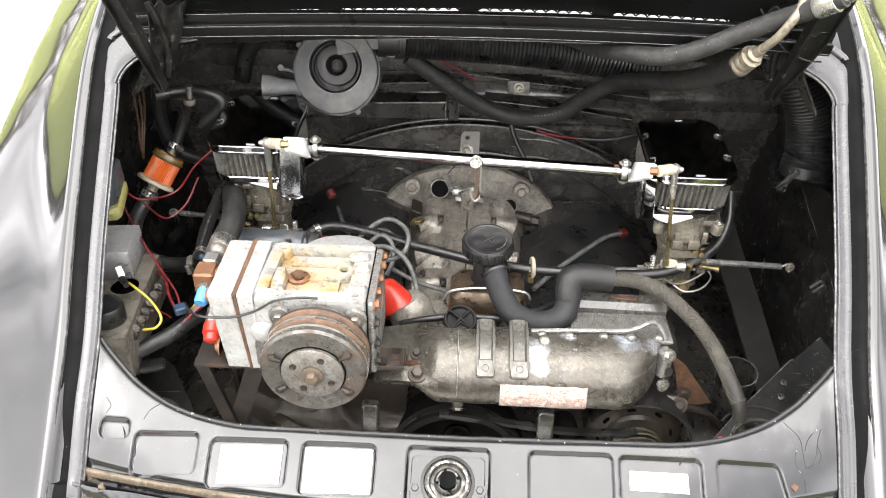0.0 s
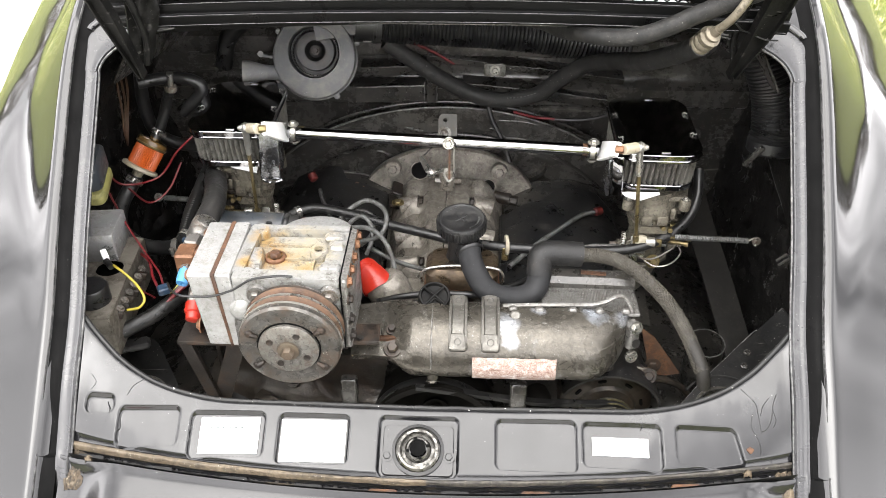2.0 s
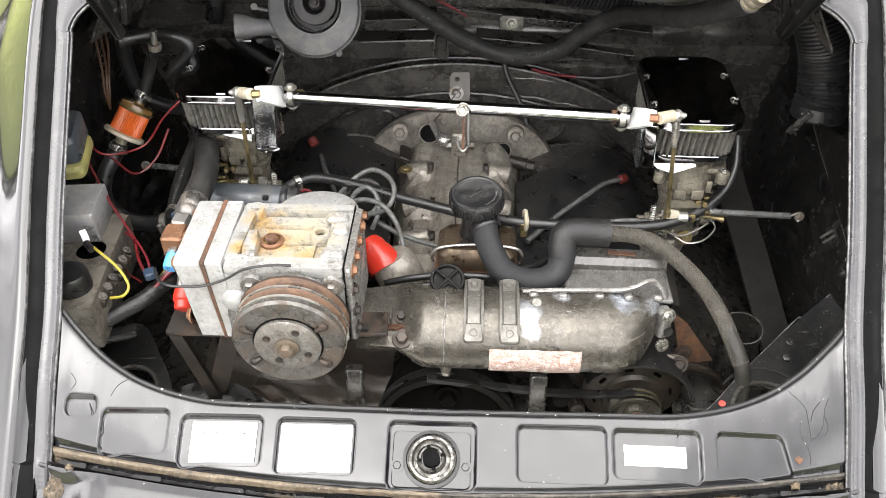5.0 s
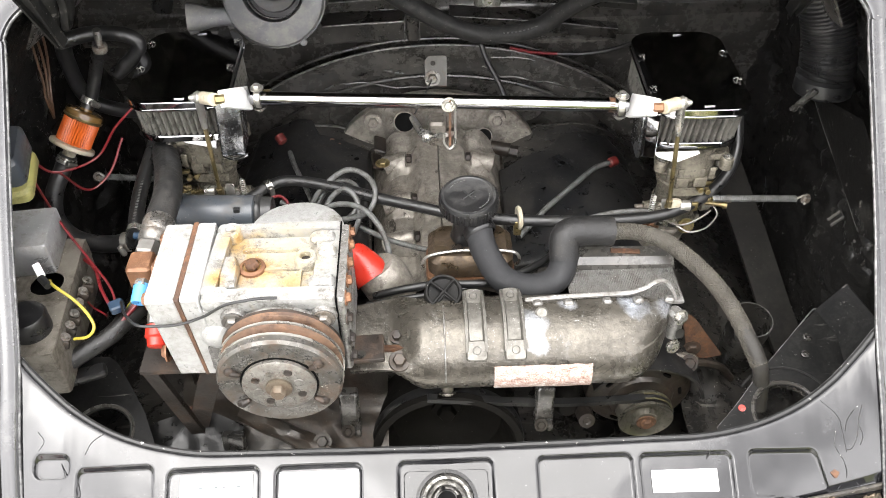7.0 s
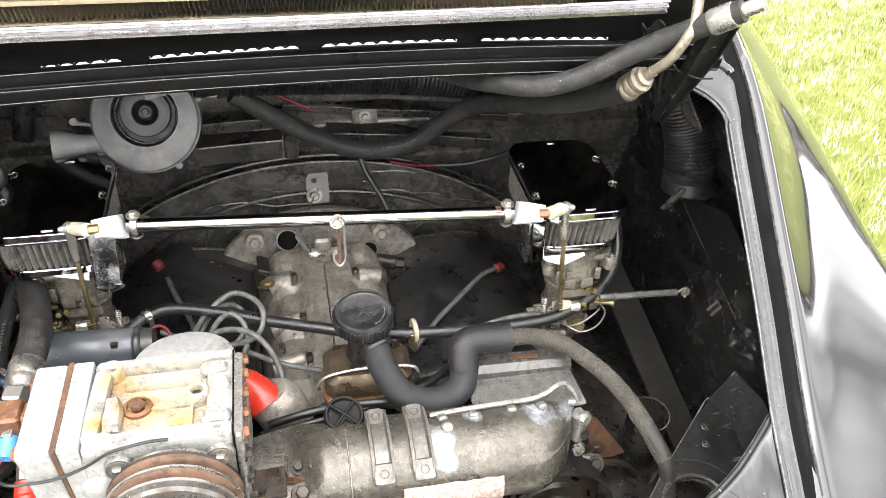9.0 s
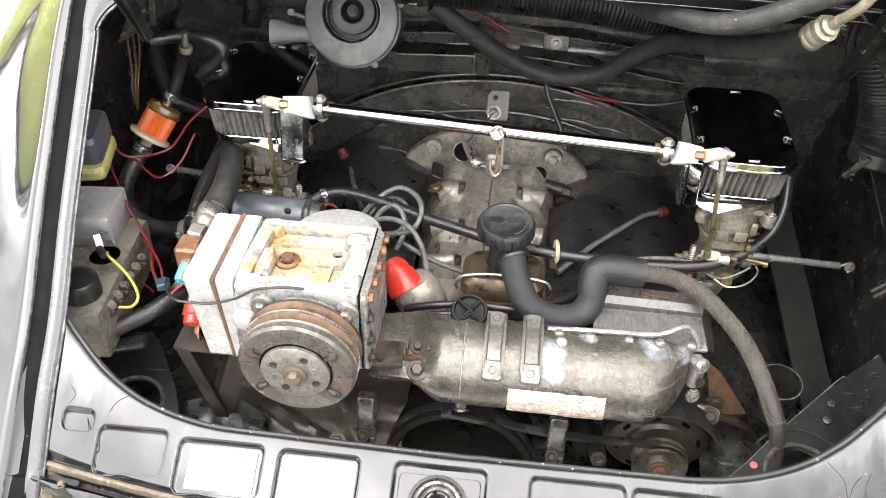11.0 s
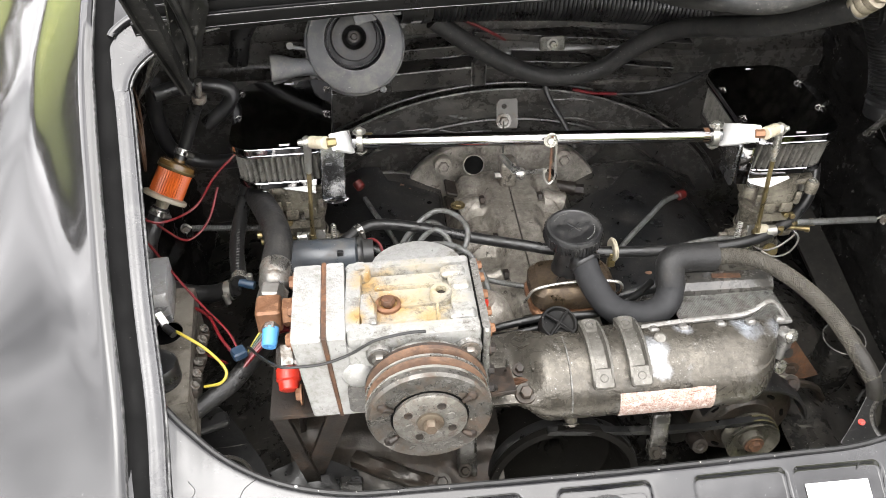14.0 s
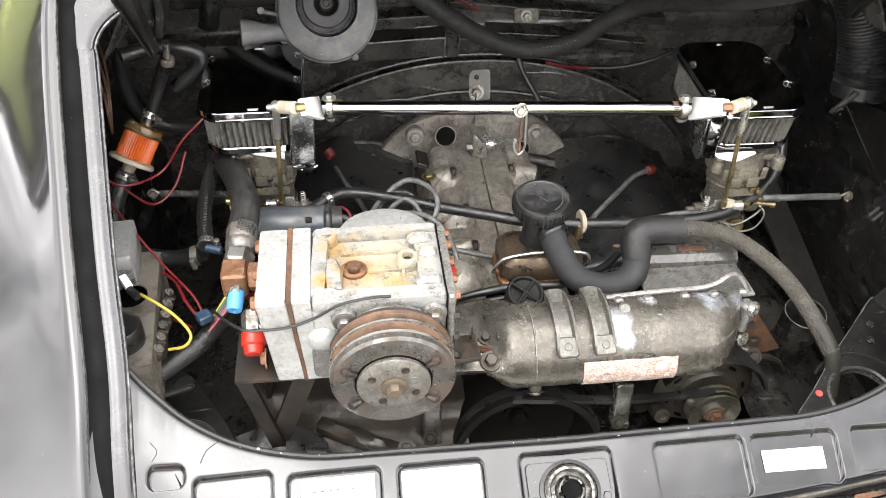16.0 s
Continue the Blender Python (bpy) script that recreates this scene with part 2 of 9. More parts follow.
# ---- materials ----
def paint(name, base, second=None, rough=0.5, metal=0.0, grain=60.0, blotch=9.0, amount=0.5, dirt=None, dirt_share=0.42, dirt_scale=14.0,
          bump=0.15, bump_scale=180.0, coat=0.0, chips=None, chip_share=0.34, rough2=None, spec=0.5, specks=None, speck_share=0.3, soft=0.09, tone=0.42, stain=None, chip_scale=75.0, streaks=None, streak_share=0.36, streak_run=(0.12, 1.0, 1.0), streak_scale=90.0, coat_rough=0.03):
    """A worn surface: two tones mixed at two scales, dirt or rust in patches, chips, fine relief."""
    m = bpy.data.materials.new(name)
    m.use_nodes = True
    nt = m.node_tree
    n, l = nt.nodes, nt.links
    b = n["Principled BSDF"]
    co = n.new("ShaderNodeTexCoord").outputs["Object"]
    plain = co
    oi = n.new("ShaderNodeObjectInfo")
    shift = n.new("ShaderNodeVectorMath")
    shift.operation = "MULTIPLY_ADD"
    l.new(oi.outputs["Random"], shift.inputs[0])
    shift.inputs[1].default_value = (3.1, 5.7, 2.3)
    l.new(co, shift.inputs[2])
    co = shift.outputs[0]

    def noise_tex(scale, detail=6.0, rgh=0.6, dist=0.0):
        t = n.new("ShaderNodeTexNoise")
        t.inputs["Scale"].default_value, t.inputs["Detail"].default_value = scale, detail
        t.inputs["Roughness"].default_value, t.inputs["Distortion"].default_value = rgh, dist
        l.new(co, t.inputs["Vector"])
        return t.outputs["Fac"]

    def stretch(v, lo, hi):
        r = n.new("ShaderNodeMapRange")
        r.inputs["From Min"].default_value, r.inputs["From Max"].default_value = lo, hi
        l.new(v, r.inputs["Value"])
        return r.outputs["Result"]

    def blend(f, a, c, k=1.0):
        x = n.new("ShaderNodeMix")
        x.data_type = "RGBA"
        if k != 1.0:
            mu = n.new("ShaderNodeMath")
            mu.operation = "MULTIPLY"
            mu.inputs[1].default_value = k
            l.new(f, mu.inputs[0])
            f = mu.outputs[0]
        l.new(f, x.inputs["Factor"])
        for sock, val in ((x.inputs["A"], a), (x.inputs["B"], c)):
            if isinstance(val, tuple):
                sock.default_value = (*val, 1)
            else:
                l.new(val, sock)
        return x.outputs["Result"]
    second = second or tuple(c * 0.6 for c in base)
    base, second, dirt, chips, specks = [c and tuple(v * tone for v in c) for c in (base, second, dirt, chips, specks)]
    fine = noise_tex(grain, 4.0)
    wide = noise_tex(blotch, 5.0, 0.65, 0.4)
    col = blend(stretch(wide, 0.35, 0.68), base, second, amount)
    col = blend(stretch(fine, 0.42, 0.62), col, second, min(1.0, amount * 0.95))
    rr = None
    for centre, reach, tint, core in stain or ():
        dv = n.new("ShaderNodeVectorMath")
        dv.operation = "DISTANCE"
        l.new(plain, dv.inputs[0])
        dv.inputs[1].default_value = centre
        add = n.new("ShaderNodeMath")
        add.operation = "MULTIPLY_ADD"
        l.new(noise_tex(38.0, 6.0, 0.7, 0.6), add.inputs[0])
        add.inputs[1].default_value = -2.2 * reach
        l.new(dv.outputs["Value"], add.inputs[2])
        col = blend(stretch(add.outputs[0], 0.05 * reach, -0.75 * reach), col, tint)
        col = blend(stretch(add.outputs[0], -0.78 * reach, -1.02 * reach), col, core)
    if dirt:
        d = stretch(noise_tex(dirt_scale, 10.0, 0.75, 0.3), 0.97 - dirt_share - soft / 2, 0.97 - dirt_share + soft / 2)
        d2 = stretch(noise_tex(dirt_scale * 7, 6.0, 0.7, 0.2), 0.30, 0.62)
        mu = n.new("ShaderNodeMath")
        mu.operation = "MULTIPLY"
        l.new(d, mu.inputs[0])
        l.new(d2, mu.inputs[1])
        d = mu.outputs[0]
        col = blend(d, col, dirt)
        rr = d
    if chips:
        c = stretch(noise_tex(chip_scale, 3.0, 0.5, 0.3), 0.99 - chip_share, 1.005 - chip_share)
        col = blend(c, col, chips)
    if streaks:
        sv = n.new("ShaderNodeVectorMath")
        sv.operation = "MULTIPLY"
        l.new(co, sv.inputs[0])
        sv.inputs[1].default_value = streak_run
        st = n.new("ShaderNodeTexNoise")
        st.inputs["Scale"].default_value, st.inputs["Detail"].default_value, st.inputs["Roughness"].default_value, st.inputs["Distortion"].default_value = streak_scale, 4.0, 0.6, 0.5
        l.new(sv.outputs[0], st.inputs["Vector"])
        mu = n.new("ShaderNodeMath")
        mu.operation = "MULTIPLY"
        l.new(stretch(st.outputs["Fac"], 1.0 - streak_share, 1.06 - streak_share), mu.inputs[0])
        l.new(stretch(noise_tex(11.0, 4.0, 0.6), 0.42, 0.66), mu.inputs[1])
        col = blend(mu.outputs[0], col, tuple(v * tone for v in streaks))
    if specks:
        sp = stretch(noise_tex(420.0, 2.0, 0.5), 1.0 - speck_share, 1.02 - speck_share)
        sw = stretch(noise_tex(26.0, 4.0, 0.6), 0.45, 0.62)
        mu = n.new("ShaderNodeMath")
        mu.operation = "MULTIPLY"
        l.new(sp, mu.inputs[0])
        l.new(sw, mu.inputs[1])
        col = blend(mu.outputs[0], col, specks)
    l.new(col, b.inputs["Base Color"])
    r = n.new("ShaderNodeMapRange")
    r.inputs["From Min"].default_value, r.inputs["From Max"].default_value = 0.32, 0.68
    r.inputs["To Min"].default_value, r.inputs["To Max"].default_value = max(0.02, rough * 0.5), min(1.0, rough * 1.45)
    l.new(noise_tex(blotch * 2.3, 7.0, 0.7, 0.5), r.inputs["Value"])
    rough_out = r.outputs["Result"]
    if rr is not None:
        x = n.new("ShaderNodeMix")
        l.new(rr, x.inputs["Factor"])
        l.new(rough_out, x.inputs["A"])
        x.inputs["B"].default_value = rough2 if rough2 else 0.85
        rough_out = x.outputs["Result"]
        if metal:
            y = n.new("ShaderNodeMix")
            l.new(rr, y.inputs["Factor"])
            y.inputs["A"].default_value, y.inputs["B"].default_value = metal, metal * 0.2
            l.new(y.outputs["Result"], b.inputs["Metallic"])
    else:
        b.inputs["Metallic"].default_value = metal
    l.new(rough_out, b.inputs["Roughness"])
    b.inputs["Specular IOR Level"].default_value = spec
    if coat:
        b.inputs["Coat Weight"].default_value, b.inputs["Coat Roughness"].default_value = coat, coat_rough
    if bump:
        bp = n.new("ShaderNodeBump")
        bp.inputs["Strength"].default_value, bp.inputs["Distance"].default_value = bump, 0.002
        l.new(noise_tex(bump_scale, 5.0), bp.inputs["Height"])
        l.new(bp.outputs["Normal"], b.inputs["Normal"])
        if coat:
            l.new(bp.outputs["Normal"], b.inputs["Coat Normal"])
    return m


DUST = (0.30, 0.29, 0.265)
channel_black = paint("channel_black", (0.006, 0.006, 0.006), (0.010, 0.010, 0.010), 0.5, amount=0.4, bump=0.15, bump_scale=30, specks=(0.3, 0.29, 0.27), speck_share=0.27, spec=0.04, chips=(0.10, 0.035, 0.02), chip_share=0.205, chip_scale=30.0)
beam_black = paint("satin_black_steel", (0.008, 0.008, 0.008), (0.014, 0.014, 0.014), 0.4, amount=0.4, bump=0.04, bump_scale=30, specks=(0.3, 0.29, 0.27), speck_share=0.26, spec=0.12, streaks=(0.12, 0.12, 0.115), streak_share=0.36)
edge_grey = paint("pale_paint_edge", (0.55, 0.55, 0.54), (0.25, 0.25, 0.25), 0.3, 0.3, grain=160, blotch=30, amount=0.9, bump=0.2, dirt=(0.02, 0.02, 0.02), dirt_share=0.5, dirt_scale=40, rough2=0.3, tone=0.26)
# worn edges; on the firewall ribs its pale tone also paints in the highlight
rib_edge = paint("highlit_worn_edge", (0.20, 0.195, 0.18), (0.04, 0.04, 0.04), 0.4, 0.2, grain=120, blotch=45, amount=1.0, bump=0.1, tone=0.95)
lip_black = paint("chipped_black_edge", (0.010, 0.010, 0.010), (0.016, 0.016, 0.016), 0.4, amount=0.4, bump=0.3, chips=(0.5, 0.49, 0.47), chip_share=0.29, chip_scale=190.0, spec=0.3, tone=1.0)
pitted_chrome = paint("pitted_chrome", (0.55, 0.56, 0.59), (0.34, 0.345, 0.36), 0.24, 1.0, amount=0.5, bump=0.15, bump_scale=90, dirt=(0.03, 0.028, 0.025), dirt_share=0.37, dirt_scale=140, specks=(0.8, 0.8, 0.8), speck_share=0.31, tone=0.55)
carb_alu = paint("warm_carburettor_alloy", (0.34, 0.31, 0.25), (0.19, 0.17, 0.125), 0.42, 0.5, grain=140, blotch=22, amount=0.7, dirt=(0.05, 0.042, 0.03), dirt_share=0.48, dirt_scale=32, bump=0.4, bump_scale=260, specks=(0.6, 0.58, 0.5), speck_share=0.32, tone=0.6)
bracket_black = paint("scuffed_bracket_black", (0.007, 0.007, 0.007), (0.012, 0.012, 0.012), 0.42, amount=0.5, dirt=(0.05, 0.048, 0.044), dirt_share=0.40, dirt_scale=30, bump=0.3, bump_scale=60, specks=(0.7, 0.68, 0.64), speck_share=0.285, spec=0.10, streaks=(0.25, 0.24, 0.22), streak_share=0.38, soft=0.34)
strap_dusty = paint("dusty_strap_steel", (0.022, 0.021, 0.0195), (0.014, 0.0135, 0.0125), 0.5, 0.0, dirt=(0.055, 0.050, 0.043), dirt_share=0.40, dirt_scale=18, bump=0.4, bump_scale=60, specks=DUST, speck_share=0.27, tone=0.5, spec=0.12, soft=0.34)
tin_satin = paint("satin_black_tin", (0.010, 0.0105, 0.0115), (0.007, 0.0072, 0.0078), 0.34, amount=0.7, dirt=(0.055, 0.050, 0.043), dirt_share=0.36, dirt_scale=16, bump=0.5, bump_scale=40, chips=(0.22, 0.13, 0.085), chip_share=0.25, chip_scale=36.0, specks=DUST, speck_share=0.30, spec=0.35, tone=0.85, soft=0.34)
crank_black = paint("oily_pulley_black", (0.007, 0.0066, 0.006), (0.012, 0.011, 0.0095), 0.55, amount=0.6, bump=0.3, bump_scale=60, specks=DUST, speck_share=0.26, spec=0.04, tone=0.8, soft=0.34)
frame_alu = paint("rolled_frame_alloy", (0.62, 0.61, 0.62), (0.48, 0.47, 0.47), 0.28, 1.0, amount=0.5, bump=0.1, bump_scale=60, dirt=(0.16, 0.14, 0.11), dirt_share=0.36, dirt_scale=30, tone=0.62)
braid_light = paint("woven_strands", (0.26, 0.23, 0.175), (0.13, 0.115, 0.085), 0.8, grain=400, blotch=30, amount=0.9, bump=0.2, tone=0.22, dirt=(0.06, 0.05, 0.035), dirt_share=0.42, dirt_scale=40, soft=0.34)
tin_brown = paint("grimy_tin", (0.15, 0.132, 0.105), (0.065, 0.055, 0.043), 0.45, 0.3, grain=90, blotch=14, amount=0.9, dirt=(0.22, 0.115, 0.058), dirt_share=0.37, dirt_scale=12, bump=0.5, bump_scale=90, specks=(0.5, 0.47, 0.4), speck_share=0.30, tone=0.26, streaks=(0.04, 0.034, 0.026), streak_share=0.40, streak_scale=40.0, soft=0.34)
gutter_dirt = paint("gutter_dirt", (0.24, 0.185, 0.115), (0.085, 0.058, 0.034), 0.8, grain=160, blotch=45, amount=1.0, dirt=(0.02, 0.017, 0.013), dirt_share=0.47, dirt_scale=38, bump=0.9, tone=0.55, specks=(0.5, 0.42, 0.3), speck_share=0.36)
gutter_tan = paint("ledge_dirt", (0.30, 0.24, 0.16), (0.14, 0.105, 0.066), 0.6, grain=160, blotch=30, amount=1.0, dirt=(0.03, 0.026, 0.02), dirt_share=0.42, dirt_scale=26, bump=0.8, tone=0.55, specks=(0.8, 0.74, 0.62), speck_share=0.33, streaks=(0.02, 0.017, 0.013), streak_share=0.46, streak_run=(0.10, 1.0, 1.0), streak_scale=200.0, soft=0.3)
gutter_seam = paint("ledge_seam", (0.13, 0.115, 0.09), (0.05, 0.044, 0.035), 0.5, grain=160, blotch=30, amount=1.0, dirt=(0.015, 0.014, 0.013), dirt_share=0.46, dirt_scale=26, bump=0.7, tone=0.6, specks=(0.6, 0.55, 0.45), speck_share=0.3, streaks=(0.01, 0.01, 0.01), streak_share=0.44, streak_run=(0.10, 1.0, 1.0), streak_scale=200.0, soft=0.3)
gutter_black = paint("gutter_black", (0.007, 0.007, 0.007), (0.012, 0.0117, 0.011), 0.35, amount=0.6, dirt=(0.11, 0.085, 0.055), dirt_share=0.365, dirt_scale=9, bump=0.6, bump_scale=60, chips=(0.20, 0.07, 0.035), chip_share=0.225, chip_scale=40.0, spec=0.25, tone=0.8, soft=0.16)
red_lens = paint("red_lens", (0.45, 0.03, 0.025), (0.30, 0.03, 0.025), 0.25, amount=0.5, dirt=(0.25, 0.16, 0.13), dirt_share=0.42, dirt_scale=20, bump=0.1, tone=0.5)
# near black: shade painted into holes, slots and gaps; also the dark gasket
hole_gasket_black = paint("hole_shade_gasket_black", (0.004, 0.004, 0.004), (0.006, 0.006, 0.006), 0.9, bump=0, spec=0.05)
dark_steel = paint("darkened_steel", (0.16, 0.155, 0.15), (0.06, 0.058, 0.055), 0.28, 0.9, amount=0.8, bump=0.15, specks=(0.8, 0.8, 0.78), speck_share=0.28, tone=0.5)
lock_steel = paint("rubbed_lock_steel", (0.52, 0.51, 0.48), (0.22, 0.21, 0.19), 0.2, 1.0, grain=120, blotch=40, amount=0.9, bump=0.2, dirt=(0.02, 0.018, 0.015), dirt_share=0.46, dirt_scale=60, specks=(0.9, 0.88, 0.82), speck_share=0.30, tone=0.40)
tar_black = paint("wrinkled_tar_black", (0.0075, 0.0073, 0.0070), (0.012, 0.0116, 0.0110), 0.2, amount=0.5, dirt=(0.050, 0.047, 0.042), dirt_share=0.34, dirt_scale=14, bump=1.0, bump_scale=60, rough2=0.45, specks=(0.6, 0.59, 0.56), speck_share=0.275, streaks=(0.15, 0.142, 0.128), streak_share=0.35, spec=0.6, tone=0.8, soft=0.25)
black_gloss = paint("black_body_paint", (0.010, 0.010, 0.011), (0.014, 0.014, 0.015), 0.08, amount=0.3, bump=0.002, bump_scale=8, coat=0.85, coat_rough=0.085, specks=(0.1, 0.1, 0.1), speck_share=0.27, tone=0.8, spec=0.2)
panel_black = paint("worn_black_paint", (0.008, 0.008, 0.009), (0.012, 0.012, 0.013), 0.12, amount=0.6, dirt=(0.022, 0.022, 0.023), dirt_share=0.40, dirt_scale=8, bump=0.16, bump_scale=9,
                    chips=(0.5, 0.5, 0.49), chip_share=0.20, chip_scale=120.0, coat=1.0, coat_rough=0.13, rough2=0.3, specks=(0.5, 0.5, 0.5), speck_share=0.255, tone=0.9, spec=0.1)
rail_grey = paint("worn_rail_paint", (0.018, 0.018, 0.020), (0.026, 0.026, 0.028), 0.3, amount=0.5, bump=0.25, bump_scale=20, dirt=(0.05, 0.05, 0.05), dirt_share=0.38, dirt_scale=14, chips=(0.10, 0.05, 0.03), chip_share=0.215, rough2=0.35, coat=0.5, coat_rough=0.1, specks=(0.4, 0.4, 0.38), speck_share=0.265, tone=0.9, spec=0.36)
rubber = paint("black_rubber", (0.011, 0.011, 0.0115), (0.020, 0.0197, 0.019), 0.36, bump=0.2, dirt=(0.05, 0.048, 0.045), dirt_share=0.40, dirt_scale=34, specks=DUST, speck_share=0.27, spec=0.45, tone=0.6)
hose_rubber = paint("hose_rubber", (0.016, 0.016, 0.0164), (0.025, 0.0246, 0.0238), 0.5, dirt=(0.065, 0.062, 0.057), dirt_share=0.40, dirt_scale=60, bump=0.15, bump_scale=220, specks=(0.5, 0.48, 0.45), speck_share=0.285, spec=0.18, tone=0.75, streaks=(0.08, 0.077, 0.072), streak_share=0.36, soft=0.34)
bay_black = paint("bay_black", (0.009, 0.0088, 0.0085), (0.016, 0.0154, 0.0145), 0.24, dirt=(0.060, 0.054, 0.045), dirt_share=0.40, dirt_scale=10, bump=0.7, bump_scale=30, rough2=0.6, specks=(0.6, 0.58, 0.54), speck_share=0.29, spec=0.55, streaks=(0.18, 0.168, 0.15), streak_share=0.37, tone=0.85, soft=0.34)
bay_dusty = paint("bay_dusty", (0.030, 0.0292, 0.028), (0.055, 0.0525, 0.048), 0.22, amount=0.7, dirt=(0.13, 0.12, 0.103), dirt_share=0.41, dirt_scale=14, bump=0.9, bump_scale=30, rough2=0.5, specks=(0.6, 0.58, 0.54), speck_share=0.29, spec=0.65, tone=0.66, streaks=(0.30, 0.285, 0.25), streak_share=0.38, streak_run=(0.08, 1.0, 1.0), streak_scale=80.0, soft=0.34)
stained_alu = paint("rust_stained_alloy", (0.60, 0.60, 0.58), (0.46, 0.455, 0.43), 0.42, 0.3, grain=160, blotch=24, amount=0.6, dirt=(0.15, 0.135, 0.11), dirt_share=0.41, dirt_scale=30, bump=0.5, bump_scale=150, chips=(0.30, 0.17, 0.07), chip_share=0.235, tone=0.44, specks=(0.9, 0.9, 0.88), speck_share=0.33,
                    stain=(((-0.196, 0.240, 0.826), 0.060, (0.30, 0.265, 0.19), (0.285, 0.235, 0.145)), ((-0.246, 0.268, 0.828), 0.022, (0.28, 0.19, 0.08), (0.24, 0.13, 0.045)), ((-0.226, 0.231, 0.826), 0.030, (0.28, 0.17, 0.06), (0.17, 0.06, 0.018)), ((-0.262, 0.205, 0.832), 0.014, (0.28, 0.19, 0.08), (0.22, 0.12, 0.04)), ((-0.180, 0.205, 0.828), 0.020, (0.29, 0.22, 0.11), (0.26, 0.18, 0.08))))
cast_alu = paint("cast_aluminium", (0.34, 0.33, 0.31), (0.20, 0.19, 0.17), 0.5, 0.55, grain=140, dirt=(0.075, 0.064, 0.05), dirt_share=0.5, dirt_scale=20, bump=0.45, bump_scale=260, specks=(0.6, 0.58, 0.54), speck_share=0.3)
white_alu = paint("oxidised_aluminium", (0.66, 0.66, 0.645), (0.50, 0.495, 0.475), 0.42, 0.35, grain=160, blotch=24, amount=0.6, dirt=(0.20, 0.18, 0.145), dirt_share=0.39, dirt_scale=22, bump=0.6, bump_scale=150, chips=(0.34, 0.19, 0.07), chip_share=0.235, tone=0.47, specks=(0.95, 0.95, 0.93), speck_share=0.33, streaks=(0.16, 0.14, 0.11), streak_share=0.34, streak_run=(0.5, 1.0, 0.5), streak_scale=60.0, soft=0.2)
grey_alu = paint("stained_aluminium", (0.40, 0.395, 0.38), (0.22, 0.212, 0.195), 0.36, 0.5, grain=160, blotch=26, amount=0.8, dirt=(0.085, 0.075, 0.06), dirt_share=0.45, dirt_scale=34, bump=0.6, bump_scale=120, specks=(0.85, 0.85, 0.83), speck_share=0.34, tone=0.55, streaks=(0.06, 0.055, 0.045), streak_share=0.37, streak_run=(0.4, 1.0, 1.0))
strap_alu = paint("hazy_strap_alloy", (0.27, 0.26, 0.235), (0.15, 0.142, 0.122), 0.34, 0.5, grain=160, blotch=22, amount=0.8, dirt=(0.07, 0.062, 0.05), dirt_share=0.44, dirt_scale=24, bump=0.5, bump_scale=120, specks=(0.8, 0.8, 0.78), speck_share=0.33, tone=0.55, soft=0.25)
dirty_alu = paint("dirty_engine_alloy", (0.37, 0.345, 0.305), (0.22, 0.20, 0.168), 0.42, 0.45, grain=90, blotch=16, amount=0.9, dirt=(0.055, 0.044, 0.033), dirt_share=0.455, dirt_scale=17, bump=0.9, bump_scale=90, rough2=0.5, specks=(0.6, 0.58, 0.53), speck_share=0.31, streaks=(0.035, 0.03, 0.023), streak_share=0.40, streak_run=(1.0, 0.4, 1.0), tone=0.80, chips=(0.20, 0.09, 0.045), chip_share=0.235, chip_scale=20.0, soft=0.22)
shroud_alu = paint("weathered_shroud_alloy", (0.20, 0.182, 0.150), (0.105, 0.096, 0.080), 0.30, 0.55, grain=120, blotch=16, amount=0.8, dirt=(0.30, 0.30, 0.29), dirt_share=0.345, dirt_scale=20, bump=0.35, bump_scale=160, rough2=0.6, specks=(0.75, 0.75, 0.73), speck_share=0.33, tone=0.49, streaks=(0.055, 0.05, 0.04), streak_share=0.37, streak_run=(0.5, 1.0, 1.0),
                   stain=(((0.104, 0.232, 0.712), 0.020, (0.28, 0.29, 0.30), (0.44, 0.455, 0.47)), ((0.110, 0.205, 0.700), 0.012, (0.28, 0.29, 0.30), (0.44, 0.455, 0.47)), ((0.236, 0.258, 0.712), 0.020, (0.30, 0.32, 0.35), (0.52, 0.55, 0.60)), ((0.285, 0.262, 0.705), 0.018, (0.30, 0.31, 0.33), (0.5, 0.52, 0.55)), ((0.155, 0.262, 0.715), 0.012, (0.34, 0.35, 0.37), (0.55, 0.57, 0.60))))
rust = paint("rusty_steel", (0.15, 0.066, 0.030), (0.06, 0.033, 0.020), 0.8, 0.05, dirt=(0.27, 0.12, 0.05), dirt_share=0.46, dirt_scale=40, bump=0.7)
rust_brown = paint("brown_grimy_steel", (0.055, 0.042, 0.033), (0.033, 0.027, 0.023), 0.5, 0.3, dirt=(0.13, 0.075, 0.042), dirt_share=0.42, bump=0.35, specks=DUST, speck_share=0.29, tone=0.34)
steel = paint("machined_steel", (0.38, 0.37, 0.35), (0.24, 0.225, 0.2), 0.38, 0.85, dirt=(0.12, 0.085, 0.055), dirt_share=0.45, dirt_scale=40, bump=0.15, tone=0.55)
bolt_tan = paint("tan_stained_bolt", (0.22, 0.185, 0.14), (0.12, 0.092, 0.065), 0.5, 0.6, dirt=(0.10, 0.055, 0.03), dirt_share=0.46, dirt_scale=60, bump=0.3, tone=0.6)
